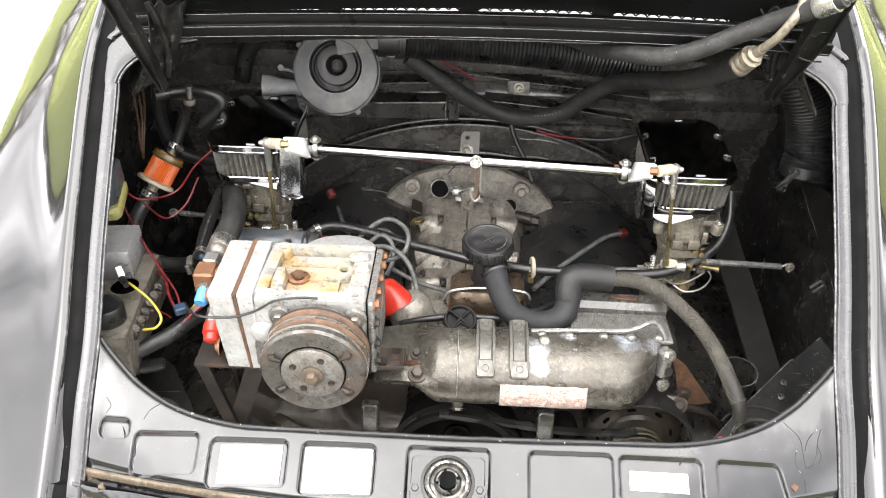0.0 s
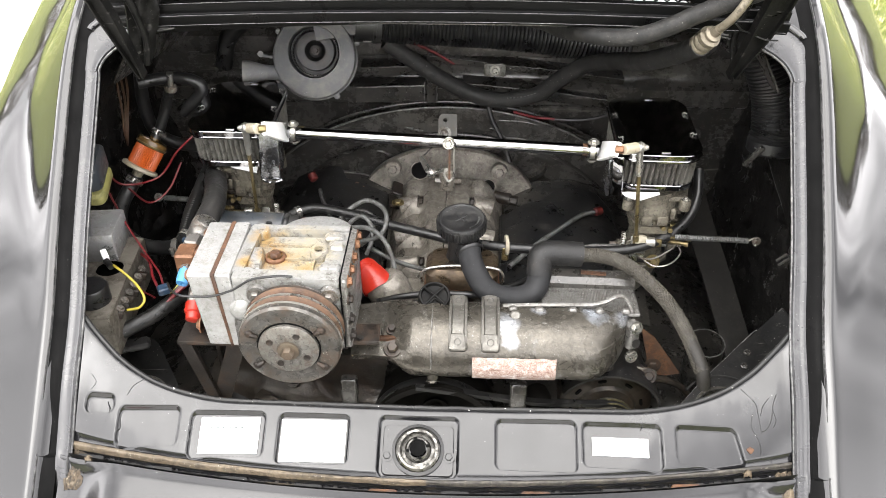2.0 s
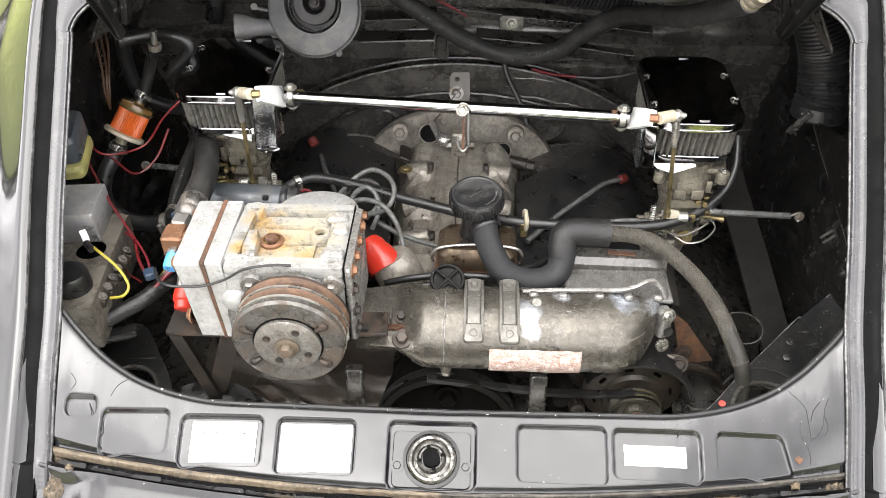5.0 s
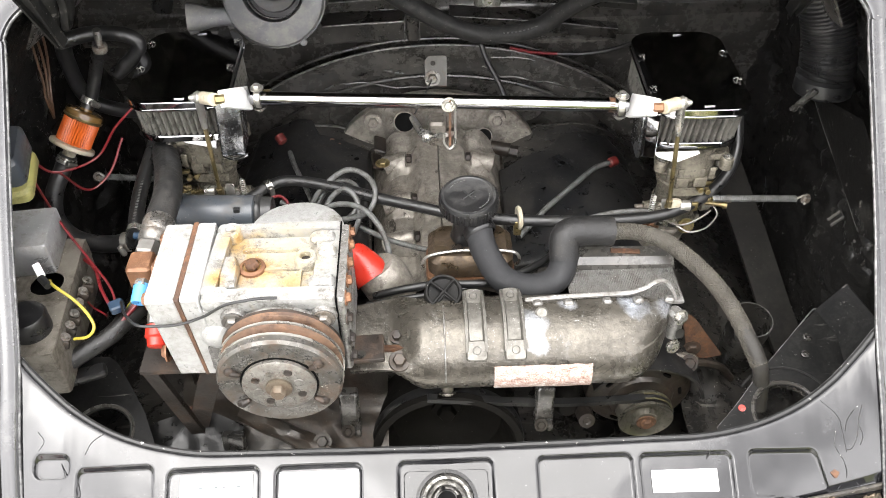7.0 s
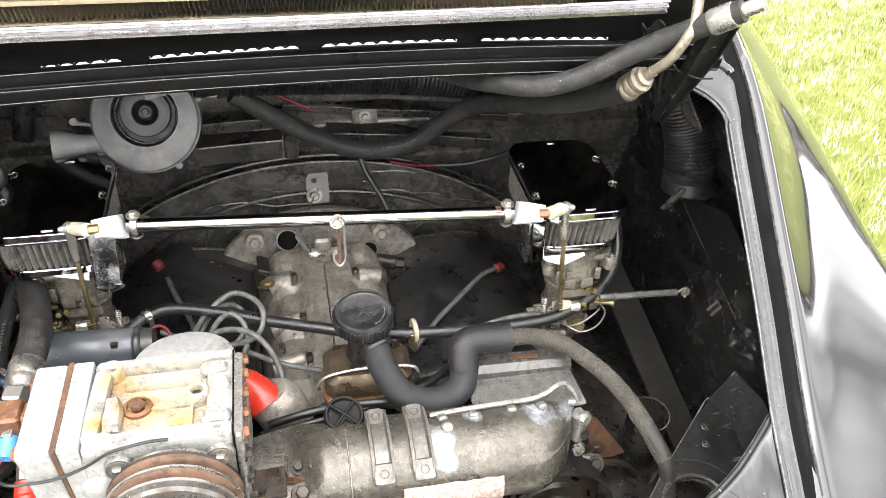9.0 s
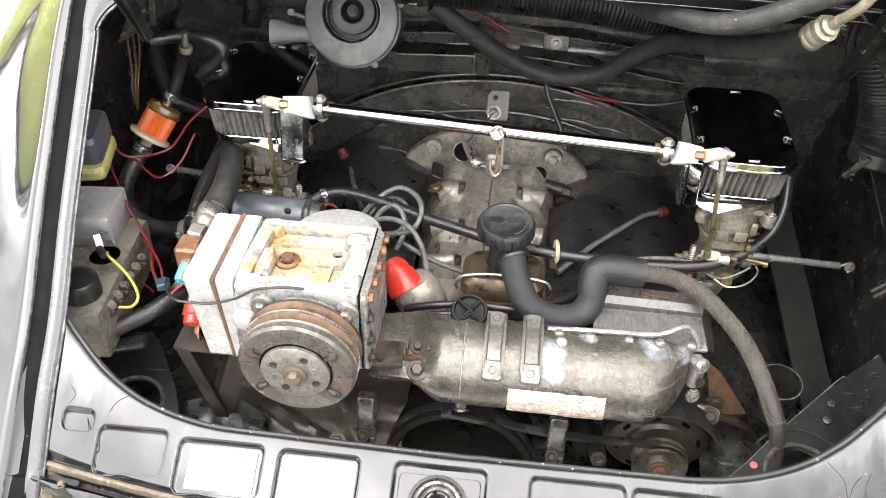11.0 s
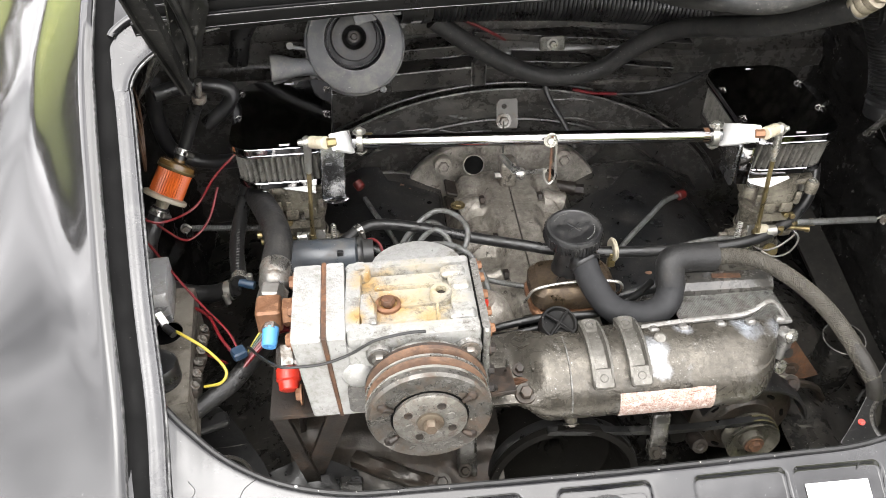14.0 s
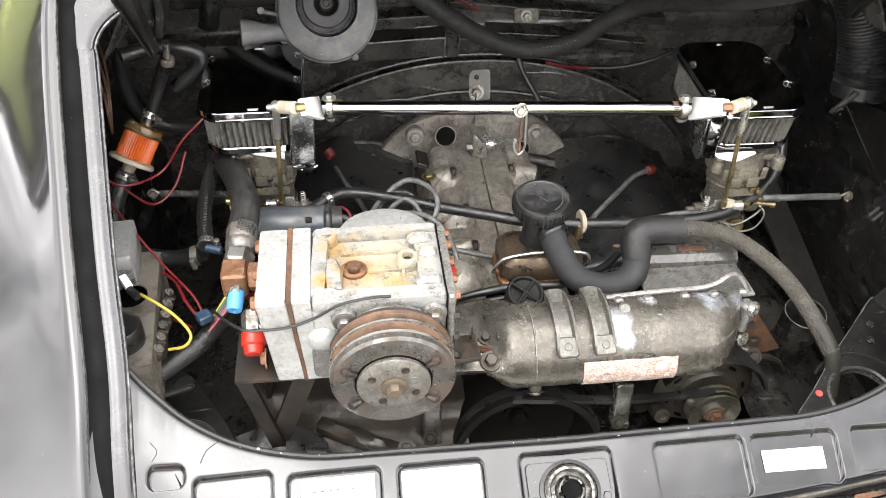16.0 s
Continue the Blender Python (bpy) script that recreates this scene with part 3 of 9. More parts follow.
pulley_grey = paint("pulley_steel", (0.17, 0.163, 0.150), (0.085, 0.080, 0.070), 0.3, 0.65, blotch=30, amount=0.85, dirt=(0.085, 0.055, 0.036), dirt_share=0.45, dirt_scale=30, bump=0.3, bump_scale=200, specks=(0.6, 0.58, 0.52), speck_share=0.32, tone=0.66, streaks=(0.4, 0.38, 0.34), streak_share=0.36)
groove_rust = paint("brown_groove_rust", (0.20, 0.115, 0.070), (0.10, 0.058, 0.038), 0.5, 0.3, grain=80, blotch=20, amount=0.8, dirt=(0.25, 0.14, 0.08), dirt_share=0.44, dirt_scale=30, bump=0.4, tone=0.55, streaks=(0.38, 0.30, 0.22), streak_share=0.38)
hub_steel = paint("mottled_hub_steel", (0.33, 0.315, 0.29), (0.19, 0.18, 0.16), 0.34, 0.6, grain=160, blotch=50, amount=0.9, dirt=(0.11, 0.075, 0.05), dirt_share=0.42, dirt_scale=70, bump=0.3, bump_scale=220, specks=(0.7, 0.68, 0.62), speck_share=0.32, tone=0.6)
chrome = paint("chrome", (0.62, 0.62, 0.64), (0.46, 0.46, 0.47), 0.05, 1.0, amount=0.3, bump=0.03, specks=(0.15, 0.12, 0.09), speck_share=0.3, tone=0.6)
zinc = paint("zinc_plate", (0.62, 0.61, 0.58), (0.45, 0.43, 0.37), 0.3, 0.85, dirt=(0.25, 0.2, 0.13), dirt_share=0.38, dirt_scale=40, bump=0.1, tone=0.65)
white_arm = paint("white_anodised_arm", (0.78, 0.78, 0.77), (0.66, 0.66, 0.64), 0.35, 0.15, amount=0.3, bump=0.05, tone=0.9)
dull_plate = paint("dull_zinc_sheet", (0.20, 0.195, 0.18), (0.13, 0.12, 0.105), 0.5, 0.5, dirt=(0.2, 0.1, 0.05), dirt_share=0.4, dirt_scale=30, bump=0.2)
brass = paint("cadmium_brass", (0.45, 0.36, 0.17), (0.28, 0.22, 0.11), 0.36, 0.85, dirt=(0.13, 0.095, 0.05), dirt_share=0.42, bump=0.15, tone=0.5)
copper = paint("corroded_brass", (0.24, 0.115, 0.058), (0.12, 0.06, 0.035), 0.5, 0.5, dirt=(0.33, 0.17, 0.085), dirt_share=0.42, dirt_scale=50, bump=0.4, tone=0.68, specks=(0.7, 0.6, 0.5), speck_share=0.3)
plastic_black = paint("black_plastic", (0.011, 0.011, 0.012), (0.022, 0.022, 0.0225), 0.36, dirt=(0.05, 0.048, 0.044), dirt_share=0.42, dirt_scale=30, bump=0.15, specks=DUST, speck_share=0.29)
plastic_grey = paint("grey_plastic", (0.055, 0.056, 0.058), (0.036, 0.036, 0.037), 0.5, dirt=(0.09, 0.086, 0.08), dirt_share=0.45, bump=0.15, specks=DUST, speck_share=0.28, tone=1.9)
rotor_grey = paint("rotor_plastic", (0.040, 0.040, 0.042), (0.028, 0.028, 0.029), 0.5, dirt=(0.07, 0.066, 0.06), dirt_share=0.44, bump=0.12, specks=DUST, speck_share=0.28, tone=1.0)
elbow_rubber = paint("elbow_rubber", (0.016, 0.016, 0.0165), (0.030, 0.029, 0.028), 0.5, dirt=(0.06, 0.056, 0.05), dirt_share=0.42, dirt_scale=30, bump=0.4, bump_scale=200, specks=DUST, speck_share=0.28, spec=0.3, tone=0.45)
coil_grey = paint("coil_blue_grey", (0.060, 0.072, 0.086), (0.042, 0.048, 0.057), 0.4, dirt=(0.11, 0.105, 0.098), dirt_share=0.42, bump=0.1, specks=DUST, speck_share=0.3, tone=0.6)
filter_media = paint("filter_gauze", (0.34, 0.325, 0.285), (0.17, 0.16, 0.135), 0.8, dirt=(0.05, 0.045, 0.036), dirt_share=0.42, dirt_scale=60, bump=0.7, bump_scale=500, tone=0.30)
orange = paint("orange_filter_paper", (0.62, 0.115, 0.012), (0.42, 0.07, 0.008), 0.4, bump=0.1, tone=0.7)
amber = paint("amber_plastic", (0.28, 0.16, 0.05), (0.18, 0.1, 0.03), 0.25, bump=0.03)
cream = paint("cream_plastic", (0.56, 0.51, 0.4), (0.42, 0.36, 0.25), 0.4, dirt=(0.2, 0.17, 0.12), dirt_share=0.4, bump=0.08, tone=0.6)
red_plastic = paint("red_plastic", (0.62, 0.035, 0.016), (0.42, 0.022, 0.012), 0.35, bump=0.05, specks=(0.5, 0.2, 0.15), speck_share=0.28, tone=0.6)
red_boot = paint("faded_red_plug", (0.22, 0.022, 0.018), (0.14, 0.016, 0.014), 0.45, bump=0.05)
blue_plastic = paint("blue_plastic", (0.08, 0.28, 0.55), (0.05, 0.2, 0.42), 0.45, bump=0.1, tone=0.85)
blue_dark = paint("dull_blue_plastic", (0.03, 0.07, 0.13), (0.02, 0.05, 0.1), 0.45, bump=0.1)
red_wire = paint("red_wire", (0.26, 0.012, 0.018), (0.16, 0.01, 0.013), 0.4, bump=0, tone=0.42)
wire_brown = paint("brown_wire", (0.12, 0.06, 0.03), (0.07, 0.036, 0.02), 0.45, bump=0, tone=0.6)
yellow_wire = paint("yellow_wire", (0.5, 0.4, 0.05), (0.35, 0.27, 0.03), 0.45, bump=0, tone=0.6)
belt_yellow = paint("frayed_belt", (0.13, 0.11, 0.04), (0.05, 0.045, 0.02), 0.6, bump=0.3)
black_wire = paint("black_wire", (0.012, 0.012, 0.012), (0.024, 0.024, 0.024), 0.4, bump=0.1, specks=DUST, speck_share=0.27)
loom_tape = paint("wrinkled_loom_tape", (0.008, 0.008, 0.008), (0.014, 0.0138, 0.0135), 0.34, dirt=(0.05, 0.046, 0.04), dirt_share=0.38, dirt_scale=40, bump=0.9, bump_scale=110, specks=DUST, speck_share=0.28, spec=0.35, tone=0.7, soft=0.3)
grey_lead = paint("grey_plug_lead", (0.15, 0.155, 0.15), (0.09, 0.09, 0.086), 0.45, dirt=(0.06, 0.055, 0.048), dirt_share=0.45, dirt_scale=60, bump=0.08, tone=0.6)
white_paper = paint("white_sticker", (0.82, 0.82, 0.81), (0.7, 0.7, 0.69), 0.35, amount=0.2, bump=0.02, tone=1.0)
print_grey = paint("faded_print", (0.06, 0.06, 0.065), (0.12, 0.12, 0.12), 0.5, bump=0, tone=0.8)
old_label = paint("peeling_label", (0.66, 0.62, 0.58), (0.52, 0.42, 0.37), 0.75, grain=260, dirt=(0.20, 0.085, 0.05), dirt_share=0.53, dirt_scale=120, bump=0.6, tone=0.88, streaks=(0.10, 0.035, 0.02), streak_share=0.43, streak_run=(0.15, 1.0, 1.0), streak_scale=420.0)
braid = paint("woven_hose", (0.075, 0.066, 0.050), (0.040, 0.035, 0.027), 0.8, grain=300, bump=0.4, bump_scale=500, tone=0.2)
module_grey = paint("grimy_alloy_box", (0.225, 0.205, 0.17), (0.15, 0.135, 0.11), 0.5, 0.15, blotch=20, dirt=(0.08, 0.066, 0.048), dirt_share=0.46, bump=0.25, specks=(0.55, 0.53, 0.5), speck_share=0.31, tone=0.5)
alu_foil = paint("aluminium_case", (0.4, 0.4, 0.4), (0.28, 0.28, 0.28), 0.38, 0.6, dirt=(0.2, 0.19, 0.17), dirt_share=0.42, bump=0.2, specks=(0.7, 0.7, 0.7), speck_share=0.32, tone=0.85)
gold_can = paint("tarnished_cover", (0.22, 0.16, 0.10), (0.11, 0.078, 0.05), 0.32, 0.75, dirt=(0.07, 0.045, 0.026), dirt_share=0.48, dirt_scale=22, bump=0.25)
green_plastic = paint("aged_yellow_plastic", (0.30, 0.28, 0.09), (0.22, 0.21, 0.08), 0.5, dirt=(0.12, 0.11, 0.05), dirt_share=0.4, bump=0.1, tone=0.85)
fins_metal = paint("condenser_fins", (0.26, 0.225, 0.15), (0.16, 0.135, 0.09), 0.55, 0.4, bump=0.3, tone=0.9)
concrete = paint("pale_concrete", (0.5, 0.49, 0.46), (0.4, 0.39, 0.36), 0.8, bump=0.3, tone=1.0)
pulley_olive = paint("plated_pulley", (0.21, 0.20, 0.165), (0.12, 0.112, 0.088), 0.32, 0.75, dirt=(0.07, 0.06, 0.042), dirt_share=0.45, dirt_scale=40, bump=0.15, tone=0.6)
grass_mat = paint("grass", (0.065, 0.085, 0.012), (0.15, 0.155, 0.035), 0.8, grain=40, blotch=3, bump=0.4, spec=0.2, tone=1.0)
blade_mat = bpy.data.materials.new("grass_blades")
blade_mat.use_nodes = True
bn_, bl_ = blade_mat.node_tree.nodes, blade_mat.node_tree.links
g_geo = bn_.new("ShaderNodeNewGeometry")
g_ramp = bn_.new("ShaderNodeValToRGB")
for k, (pos, c) in enumerate(((0.14, (0.045, 0.070, 0.010)), (0.40, (0.18, 0.22, 0.04)), (0.56, (0.46, 0.44, 0.16)), (0.78, (0.88, 0.82, 0.60)))):
    el = g_ramp.color_ramp.elements[k] if k < 2 else g_ramp.color_ramp.elements.new(pos)
    el.position, el.color = pos, (*c, 1)
g_clump = bn_.new("ShaderNodeTexNoise")
g_clump.inputs["Scale"].default_value, g_clump.inputs["Detail"].default_value = 11.0, 8.0
bl_.new(bn_.new("ShaderNodeTexCoord").outputs["Object"], g_clump.inputs["Vector"])
g_wide = bn_.new("ShaderNodeMapRange")
g_wide.inputs["From Min"].default_value, g_wide.inputs["From Max"].default_value = 0.40, 0.60
bl_.new(g_clump.outputs["Fac"], g_wide.inputs["Value"])
g_mix = bn_.new("ShaderNodeMix")
g_mix.inputs["Factor"].default_value = 0.68
bl_.new(g_geo.outputs["Random Per Island"], g_mix.inputs["A"])
bl_.new(g_wide.outputs["Result"], g_mix.inputs["B"])
bl_.new(g_mix.outputs["Result"], g_ramp.inputs["Fac"])
bl_.new(g_ramp.outputs["Color"], bn_["Principled BSDF"].inputs["Base Color"])
bn_["Principled BSDF"].inputs["Roughness"].default_value = 0.5
bark = paint("bare_bark", (0.10, 0.075, 0.055), (0.06, 0.045, 0.035), 0.9, grain=8, blotch=2, bump=0, tone=0.8)
# ---- ground ----
bm = B()
sheet(bm, lambda u, v: (mix(-300, 300, u), mix(-300, 300, v), 0), 4, 4)
solo("ground", bm, grass_mat, "sunlit lawn of short patchy grass", "lawn", kind="structure")

bm = B()
sheet(bm, lambda u, v: (mix(-2.75, 0.62, u), mix(-6, 30, v), 0.012 + 0.003 * noise.noise(Vector((u * 9, v * 9, 0)))), 20, 20, 0.02)
solo("driveway", bm, concrete, "pale concrete driveway", "driveway", kind="structure")

# ---- car body ----
car = thing("car", "old black sports car with its rear engine lid open", "car")
RAIL = [(0.4590, -0.034, 0.6480), (0.4603, -0.014, 0.6725), (0.4615, 0.002, 0.6855), (0.4655, 0.06, 0.737), (0.4695, 0.133, 0.795), (0.484, 0.237, 0.873), (0.500, 0.40, 1.000)]


LIP = [(0.0, 0.046, 0.728), (0.28, 0.048, 0.730), (0.345, 0.061, 0.735), (0.40, 0.083, 0.747), (0.445, 0.112, 0.771), (0.472, 0.135, 0.797)]


def lip(x):
    """Front edge of the rear panel: y and z at x, rounded between its stations."""
    y = z = 0.0
    for d in (-0.024, -0.012, 0, 0.012, 0.024):
        k = ramp(min(0.4719, abs(abs(x) + d * min(1, (0.476 - abs(x)) / 0.03))), LIP)
        y, z = y + k[0] / 5, z + k[1] / 5
    return y, z


def crease(x):
    f = (x / 0.48) ** 2
    return -0.036 + 0.046 * f, 0.678 + 0.004 * f


RECESS = [(-0.432, 0.043, 0.040, 0.022), (-0.364, 0.019, 0.084, 0.045), (-0.259, 0.010, 0.100, 0.052), (-0.147, 0.006, 0.094, 0.058), (-0.012, 0.001, 0.104, 0.069),
          (0.137, 0.006, 0.105, 0.059), (0.246, 0.009, 0.103, 0.051), (0.355, 0.014, 0.084, 0.043)]


def panel_point(x, v):
    """The rear panel from its lip (v = 0) to the crease (v = 1)."""
    y0, z0 = lip(x)
    y1, z1 = crease(x)
    y = mix(y0, y1, v)
    z = mix(z0 - 0.0015, z1 + 0.008, v ** 1.08) - 0.0055 * max(0, 1 - v / 0.09) ** 2
    if v > 0.93:
        z = mix(z, z1 + 0.002, (v - 0.93) / 0.07)
    for cx, cy, w, h in RECESS:
        dx = x - cx
        if cx > 0.35:
            dx += 0.30 * (y - cy) * max(0, dx / w + 0.5)
        ax, ay = abs(dx) - w / 2 + 0.009, abs(y - cy) - h / 2 + 0.009
        d = math.hypot(max(ax, 0), max(ay, 0)) + min(max(ax, ay), 0) - 0.009
        k = min(1, max(0, -d / 0.0030))
        z -= 0.0068 * k * k * (3 - 2 * k)
    return x, y, z + 0.0010 * noise.noise(Vector((x * 13, y * 16, 0))) + 0.00030 * noise.noise(Vector((x * 40, y * 44, 3)))


bm = B()
sheet(bm, lambda u, v: panel_point(mix(0.474, -0.474, u) * (1 - 0.022 * v), v), 760, 150, 0.004)
rear_panel = part("rear_panel", bm, panel_black, car, "black painted panel with pressed rectangles, scuffed and chipped", 80)
# rolled lip over the bay
bm = B()
tube(bm, [(x, lip(x)[0] + 0.0012, lip(x)[1] - 0.0056 + 0.0008 * noise.noise(Vector((x * 45, 0, 9)))) for x in [mix(-0.474, 0.474, i / 160) for i in range(161)]], 0.0034, 8, 1)
part("panel_lip", bm, lip_black, rear_panel, "chipped rolled edge of the panel")
bm = B()
sheet(bm, lambda u, v: (mix(0.472, -0.472, u), lip(mix(0.472, -0.472, u))[0] + 0.004 + 0.004 * v, lip(mix(0.472, -0.472, u))[1] - 0.009 - 0.05 * v), 60, 3, 0.002)
part("lip_flange", bm, bay_black, rear_panel)
# hairline cracks in the old paint
for pts in (((-0.392, 0.094), (-0.384, 0.090), (-0.374, 0.093)), ((-0.377, 0.079), (-0.380, 0.069), (-0.391, 0.062), (-0.397, 0.052)), ((-0.404, 0.030), (-0.402, 0.020), (-0.405, 0.012), (-0.402, 0.004)), ((-0.424, 0.048), (-0.418, 0.034), (-0.421, 0.022)), ((0.402, 0.077), (0.418, 0.062), (0.421, 0.050), (0.423, 0.030)),
            ((0.414, 0.050), (0.411, 0.036), (0.419, 0.022), (0.420, 0.010), (0.410, 0.001)), ((0.436, 0.066), (0.428, 0.058), (0.424, 0.048)), ((0.441, 0.060), (0.437, 0.044), (0.430, 0.034), (0.424, 0.032)), ((0.446, 0.070), (0.440, 0.056), (0.443, 0.044), (0.439, 0.036)), ((0.425, 0.010), (0.437, 0.004), (0.446, -0.001)), ((0.270, 0.038), (0.273, 0.033), (0.270, 0.029)), ((-0.448, 0.072), (-0.441, 0.064), (-0.446, 0.056))):
    bm = B()
    tube(bm, [panel_point(x, min(1, max(0.02, (lip(x)[0] - y) / (lip(x)[0] - crease(x)[0])))) for x, y in pts], 0.0005, 5, 6)
    part("paint_crack", bm, lip_black, rear_panel)
bm = B()
slab(bm, [(0.0045 * math.cos(a) * (1 + 0.2 * math.sin(3 * a)), 0.0040 * math.sin(a) * (1 + 0.2 * math.cos(4 * a))) for a in [2 * math.pi * k / 20 for k in range(20)]], 0, 0.0012, pose(0.407, 0.012, panel_point(0.407, (lip(0.407)[0] - 0.012) / (lip(0.407)[0] - crease(0.407)[0]))[2], 24, 0, 0), 0.0004)
part("rust_spot", bm, rust, rear_panel, "small orange rust spot")
# gutter and apron behind the crease
bm = B()


def apron(u, v):
    x = mix(0.474, -0.474, u)
    y, z = crease(min(0.48, abs(x)))
    prof = [(0.0, 0.0, 0.004), (0.06, -0.008, -0.010), (0.12, -0.016, -0.010), (0.18, -0.022, 0.006), (0.26, -0.034, 0.004), (0.5, -0.14, -0.035), (0.8, -0.26, -0.10), (1.0, -0.30, -0.26)]
    dy, dz = ramp(v, prof)
    bow = 0.05 * max(0, abs(x) - 0.45)
    k = min(1, max(0, (abs(x) - 0.385) / 0.075)) * min(1, max(0, (v - 0.12) / 0.12))
    level = ramp(-(y + dy + bow), [(-0.05, 0.72), (0.016, 0.677), (0.075, 0.632), (0.15, 0.575), (0.25, 0.500), (0.40, 0.39)])[0] - 0.010
    return x, y + dy + bow, min(z + dz, mix(z + dz, level, k * k * (3 - 2 * k)))


sheet(bm, apron, 80, 60, 0.003)
part("rear_apron", bm, panel_black, car, "black bodywork below the panel with a rusty gutter")

for s in (1, -1):
    corner_in = [(0.503, 0.419, 1.0160), (0.497, 0.435, 1.0285), (0.485, 0.447, 1.0380), (0.469, 0.457, 1.0455), (0.447, 0.468, 1.0540), (0.40, 0.478, 1.0610)]
    corner_out = [(0.5225, 0.425, 1.0185), (0.5240, 0.448, 1.0375), (0.5240, 0.466, 1.0515), (0.505, 0.482, 1.0645), (0.470, 0.492, 1.0715), (0.42, 0.498, 1.0750)]
    inner = smooth_path(RAIL + corner_in, 8)
    outer = smooth_path([(x + 0.0188, y, z - 0.0016) for x, y, z in RAIL] + corner_out, 8)
    bm = B()
    sheet(bm, lambda u, v: (lambda p: (s * p.x, p.y, p.z + 0.0012 - 0.0022 * math.sin(math.pi * v) + 0.0014 * (1 - v) ** 8 - 0.010 * max(0, v - 0.9)))(inner[round(u * (len(inner) - 1))].lerp(outer[round(u * (len(outer) - 1))], v)), len(inner) - 1, 12, 0.0035 * s)
    part("rail", bm, rail_grey, car, "grey scuffed gutter flange with chipped paint")
    bm = B()
    tube(bm, [(s * p.x, p.y, p.z + 0.0012) for p in inner], 0.0019, 8, 1)
    part("rail_edge", bm, edge_grey, car, "rubbed inner edge of the flange")
    ext = smooth_path([(s * 0.450, -0.25, 0.500), (s * 0.453, -0.15, 0.575), (s * 0.4565, -0.075, 0.632), (s * 0.4600, -0.016, 0.6765)] + [(s * x, y, z) for x, y, z in RAIL[2:]] + [(s * 0.503, 0.47, 1.055), (s * 0.503, 0.56, 1.105), (s * 0.500, 0.75, 1.175), (s * 0.490, 1.1, 1.28)], 10)
    bm = B()
    sweep(bm, ext, [(0.0175, -0.020), (0.0182, -0.004), (0.0215, -0.0058), (0.0330, -0.0065), (0.0400, -0.0050), (0.0425, -0.0030), (0.0425, -0.020)], (s, 0, 0))
    part("lid_channel", bm, channel_black, car, "glossy black drain channel beside the opening")
    bm = B()
    sweep(bm, ext, [(0.0428, -0.010), (0.0428, -0.0015), (0.0438, -0.0002), (0.0452, -0.0012), (0.0455, -0.010)], (s, 0, 0))
    part("fender_edge", bm, edge_grey, car, "thin pale edge of the fender")
    bm = B()
    tube(bm, [(s * x, y, z) for x, y, z in ((0.5245, 0.471, 1.059), (0.520, 0.477, 1.064), (0.500, 0.489, 1.074), (0.470, 0.497, 1.081), (0.40, 0.505, 1.085))], 0.0062, 10, 6)
    part("body_edge", bm, black_gloss, car, "rounded black edge of the body")
    bm = B()
    sheet(bm, lambda u, v: (s * mix(0.40, 0.522, v), mix(0.494 - 0.018 * v * v, 1.1, u), mix(1.076 - 0.012 * v * v, 1.278, u ** 0.85)), 24, 8, -0.003 * s)
    part("quarter_strip", bm, black_gloss, car, "black painted bodywork ahead of the opening")


def deck(y):
    """Height and half width of the deck edge along the car."""
    return ramp(y, [(-0.60, 0.488, 0.25), (-0.35, 0.490, 0.430), (-0.20, 0.4950, 0.540), (-0.075, 0.5000, 0.632), (-0.016, 0.5035, 0.677), (0.06, 0.5090, 0.737), (0.133, 0.5130, 0.795), (0.237, 0.5295, 0.873), (0.40, 0.5455, 1.0), (0.47, 0.5485, 1.055), (0.56, 0.5485, 1.105), (0.75, 0.5455, 1.175), (1.1, 0.5355, 1.28), (1.6, 0.52, 1.38)])


FENDER_ARC = {}


def fender_arc(y):
    """Cross-section of the fender at y: steep below the pillar, then the haunch, then over to the side."""
    k = round(y, 4)
    if k not in FENDER_ARC:
        t1, w1, shelf, w2 = ramp(y, [(-0.55, 5, 0.012, 6, 0.16), (0.10, 8, 0.012, 7, 0.19), (0.18, 20, 0.018, 10, 0.205), (0.25, 44, 0.042, 13, 0.215), (0.33, 51, 0.085, 17, 0.250), (0.42, 52, 0.130, 27, 0.262), (0.52, 52, 0.155, 34, 0.285), (0.7, 52, 0.175, 35, 0.335), (1.1, 52, 0.175, 34, 0.40), (1.6, 52, 0.175, 34, 0.40)])
        x = z = 0.0
        pts = [(-0.010, -0.014)]
        step = (w2 + 0.16) / 60
        for i in range(60):
            q = (i + 0.5) * step
            if q < 0.005:
                a = 4
            elif q < 0.014:
                a = mix(4, t1, (q - 0.005) / 0.009)
            elif q < w1:
                a = t1
            elif q < w1 + 0.035:
                f = (q - w1) / 0.035
                a = mix(t1, shelf, f * f * (3 - 2 * f))
            elif q < w2:
                a = mix(shelf, shelf + 8, (q - w1 - 0.035) / max(0.01, w2 - w1 - 0.035))
            else:
                f = min(1, (q - w2) / 0.13)
                a = mix(shelf + 8, 88, f)
            x += math.cos(radians(a)) * step
            z -= math.sin(radians(a)) * step
            pts.append((x, z))
        FENDER_ARC[k] = pts
    return FENDER_ARC[k]


def fender_smooth(u, v, s):
    y = mix(-0.38, 1.6, u)
    x0 = z0 = ax = az = 0.0
    for k in range(-5, 6):
        a, b = deck(y + k * 0.009)
        p = fender_arc(y + k * 0.022)[round(v * 60)]
        w = (6 - abs(k)) / 36
        x0, z0, ax, az = x0 + a * w, z0 + b * w, ax + p[0] * w, az + p[1] * w
    return s * (x0 + ax), y, z0 + az


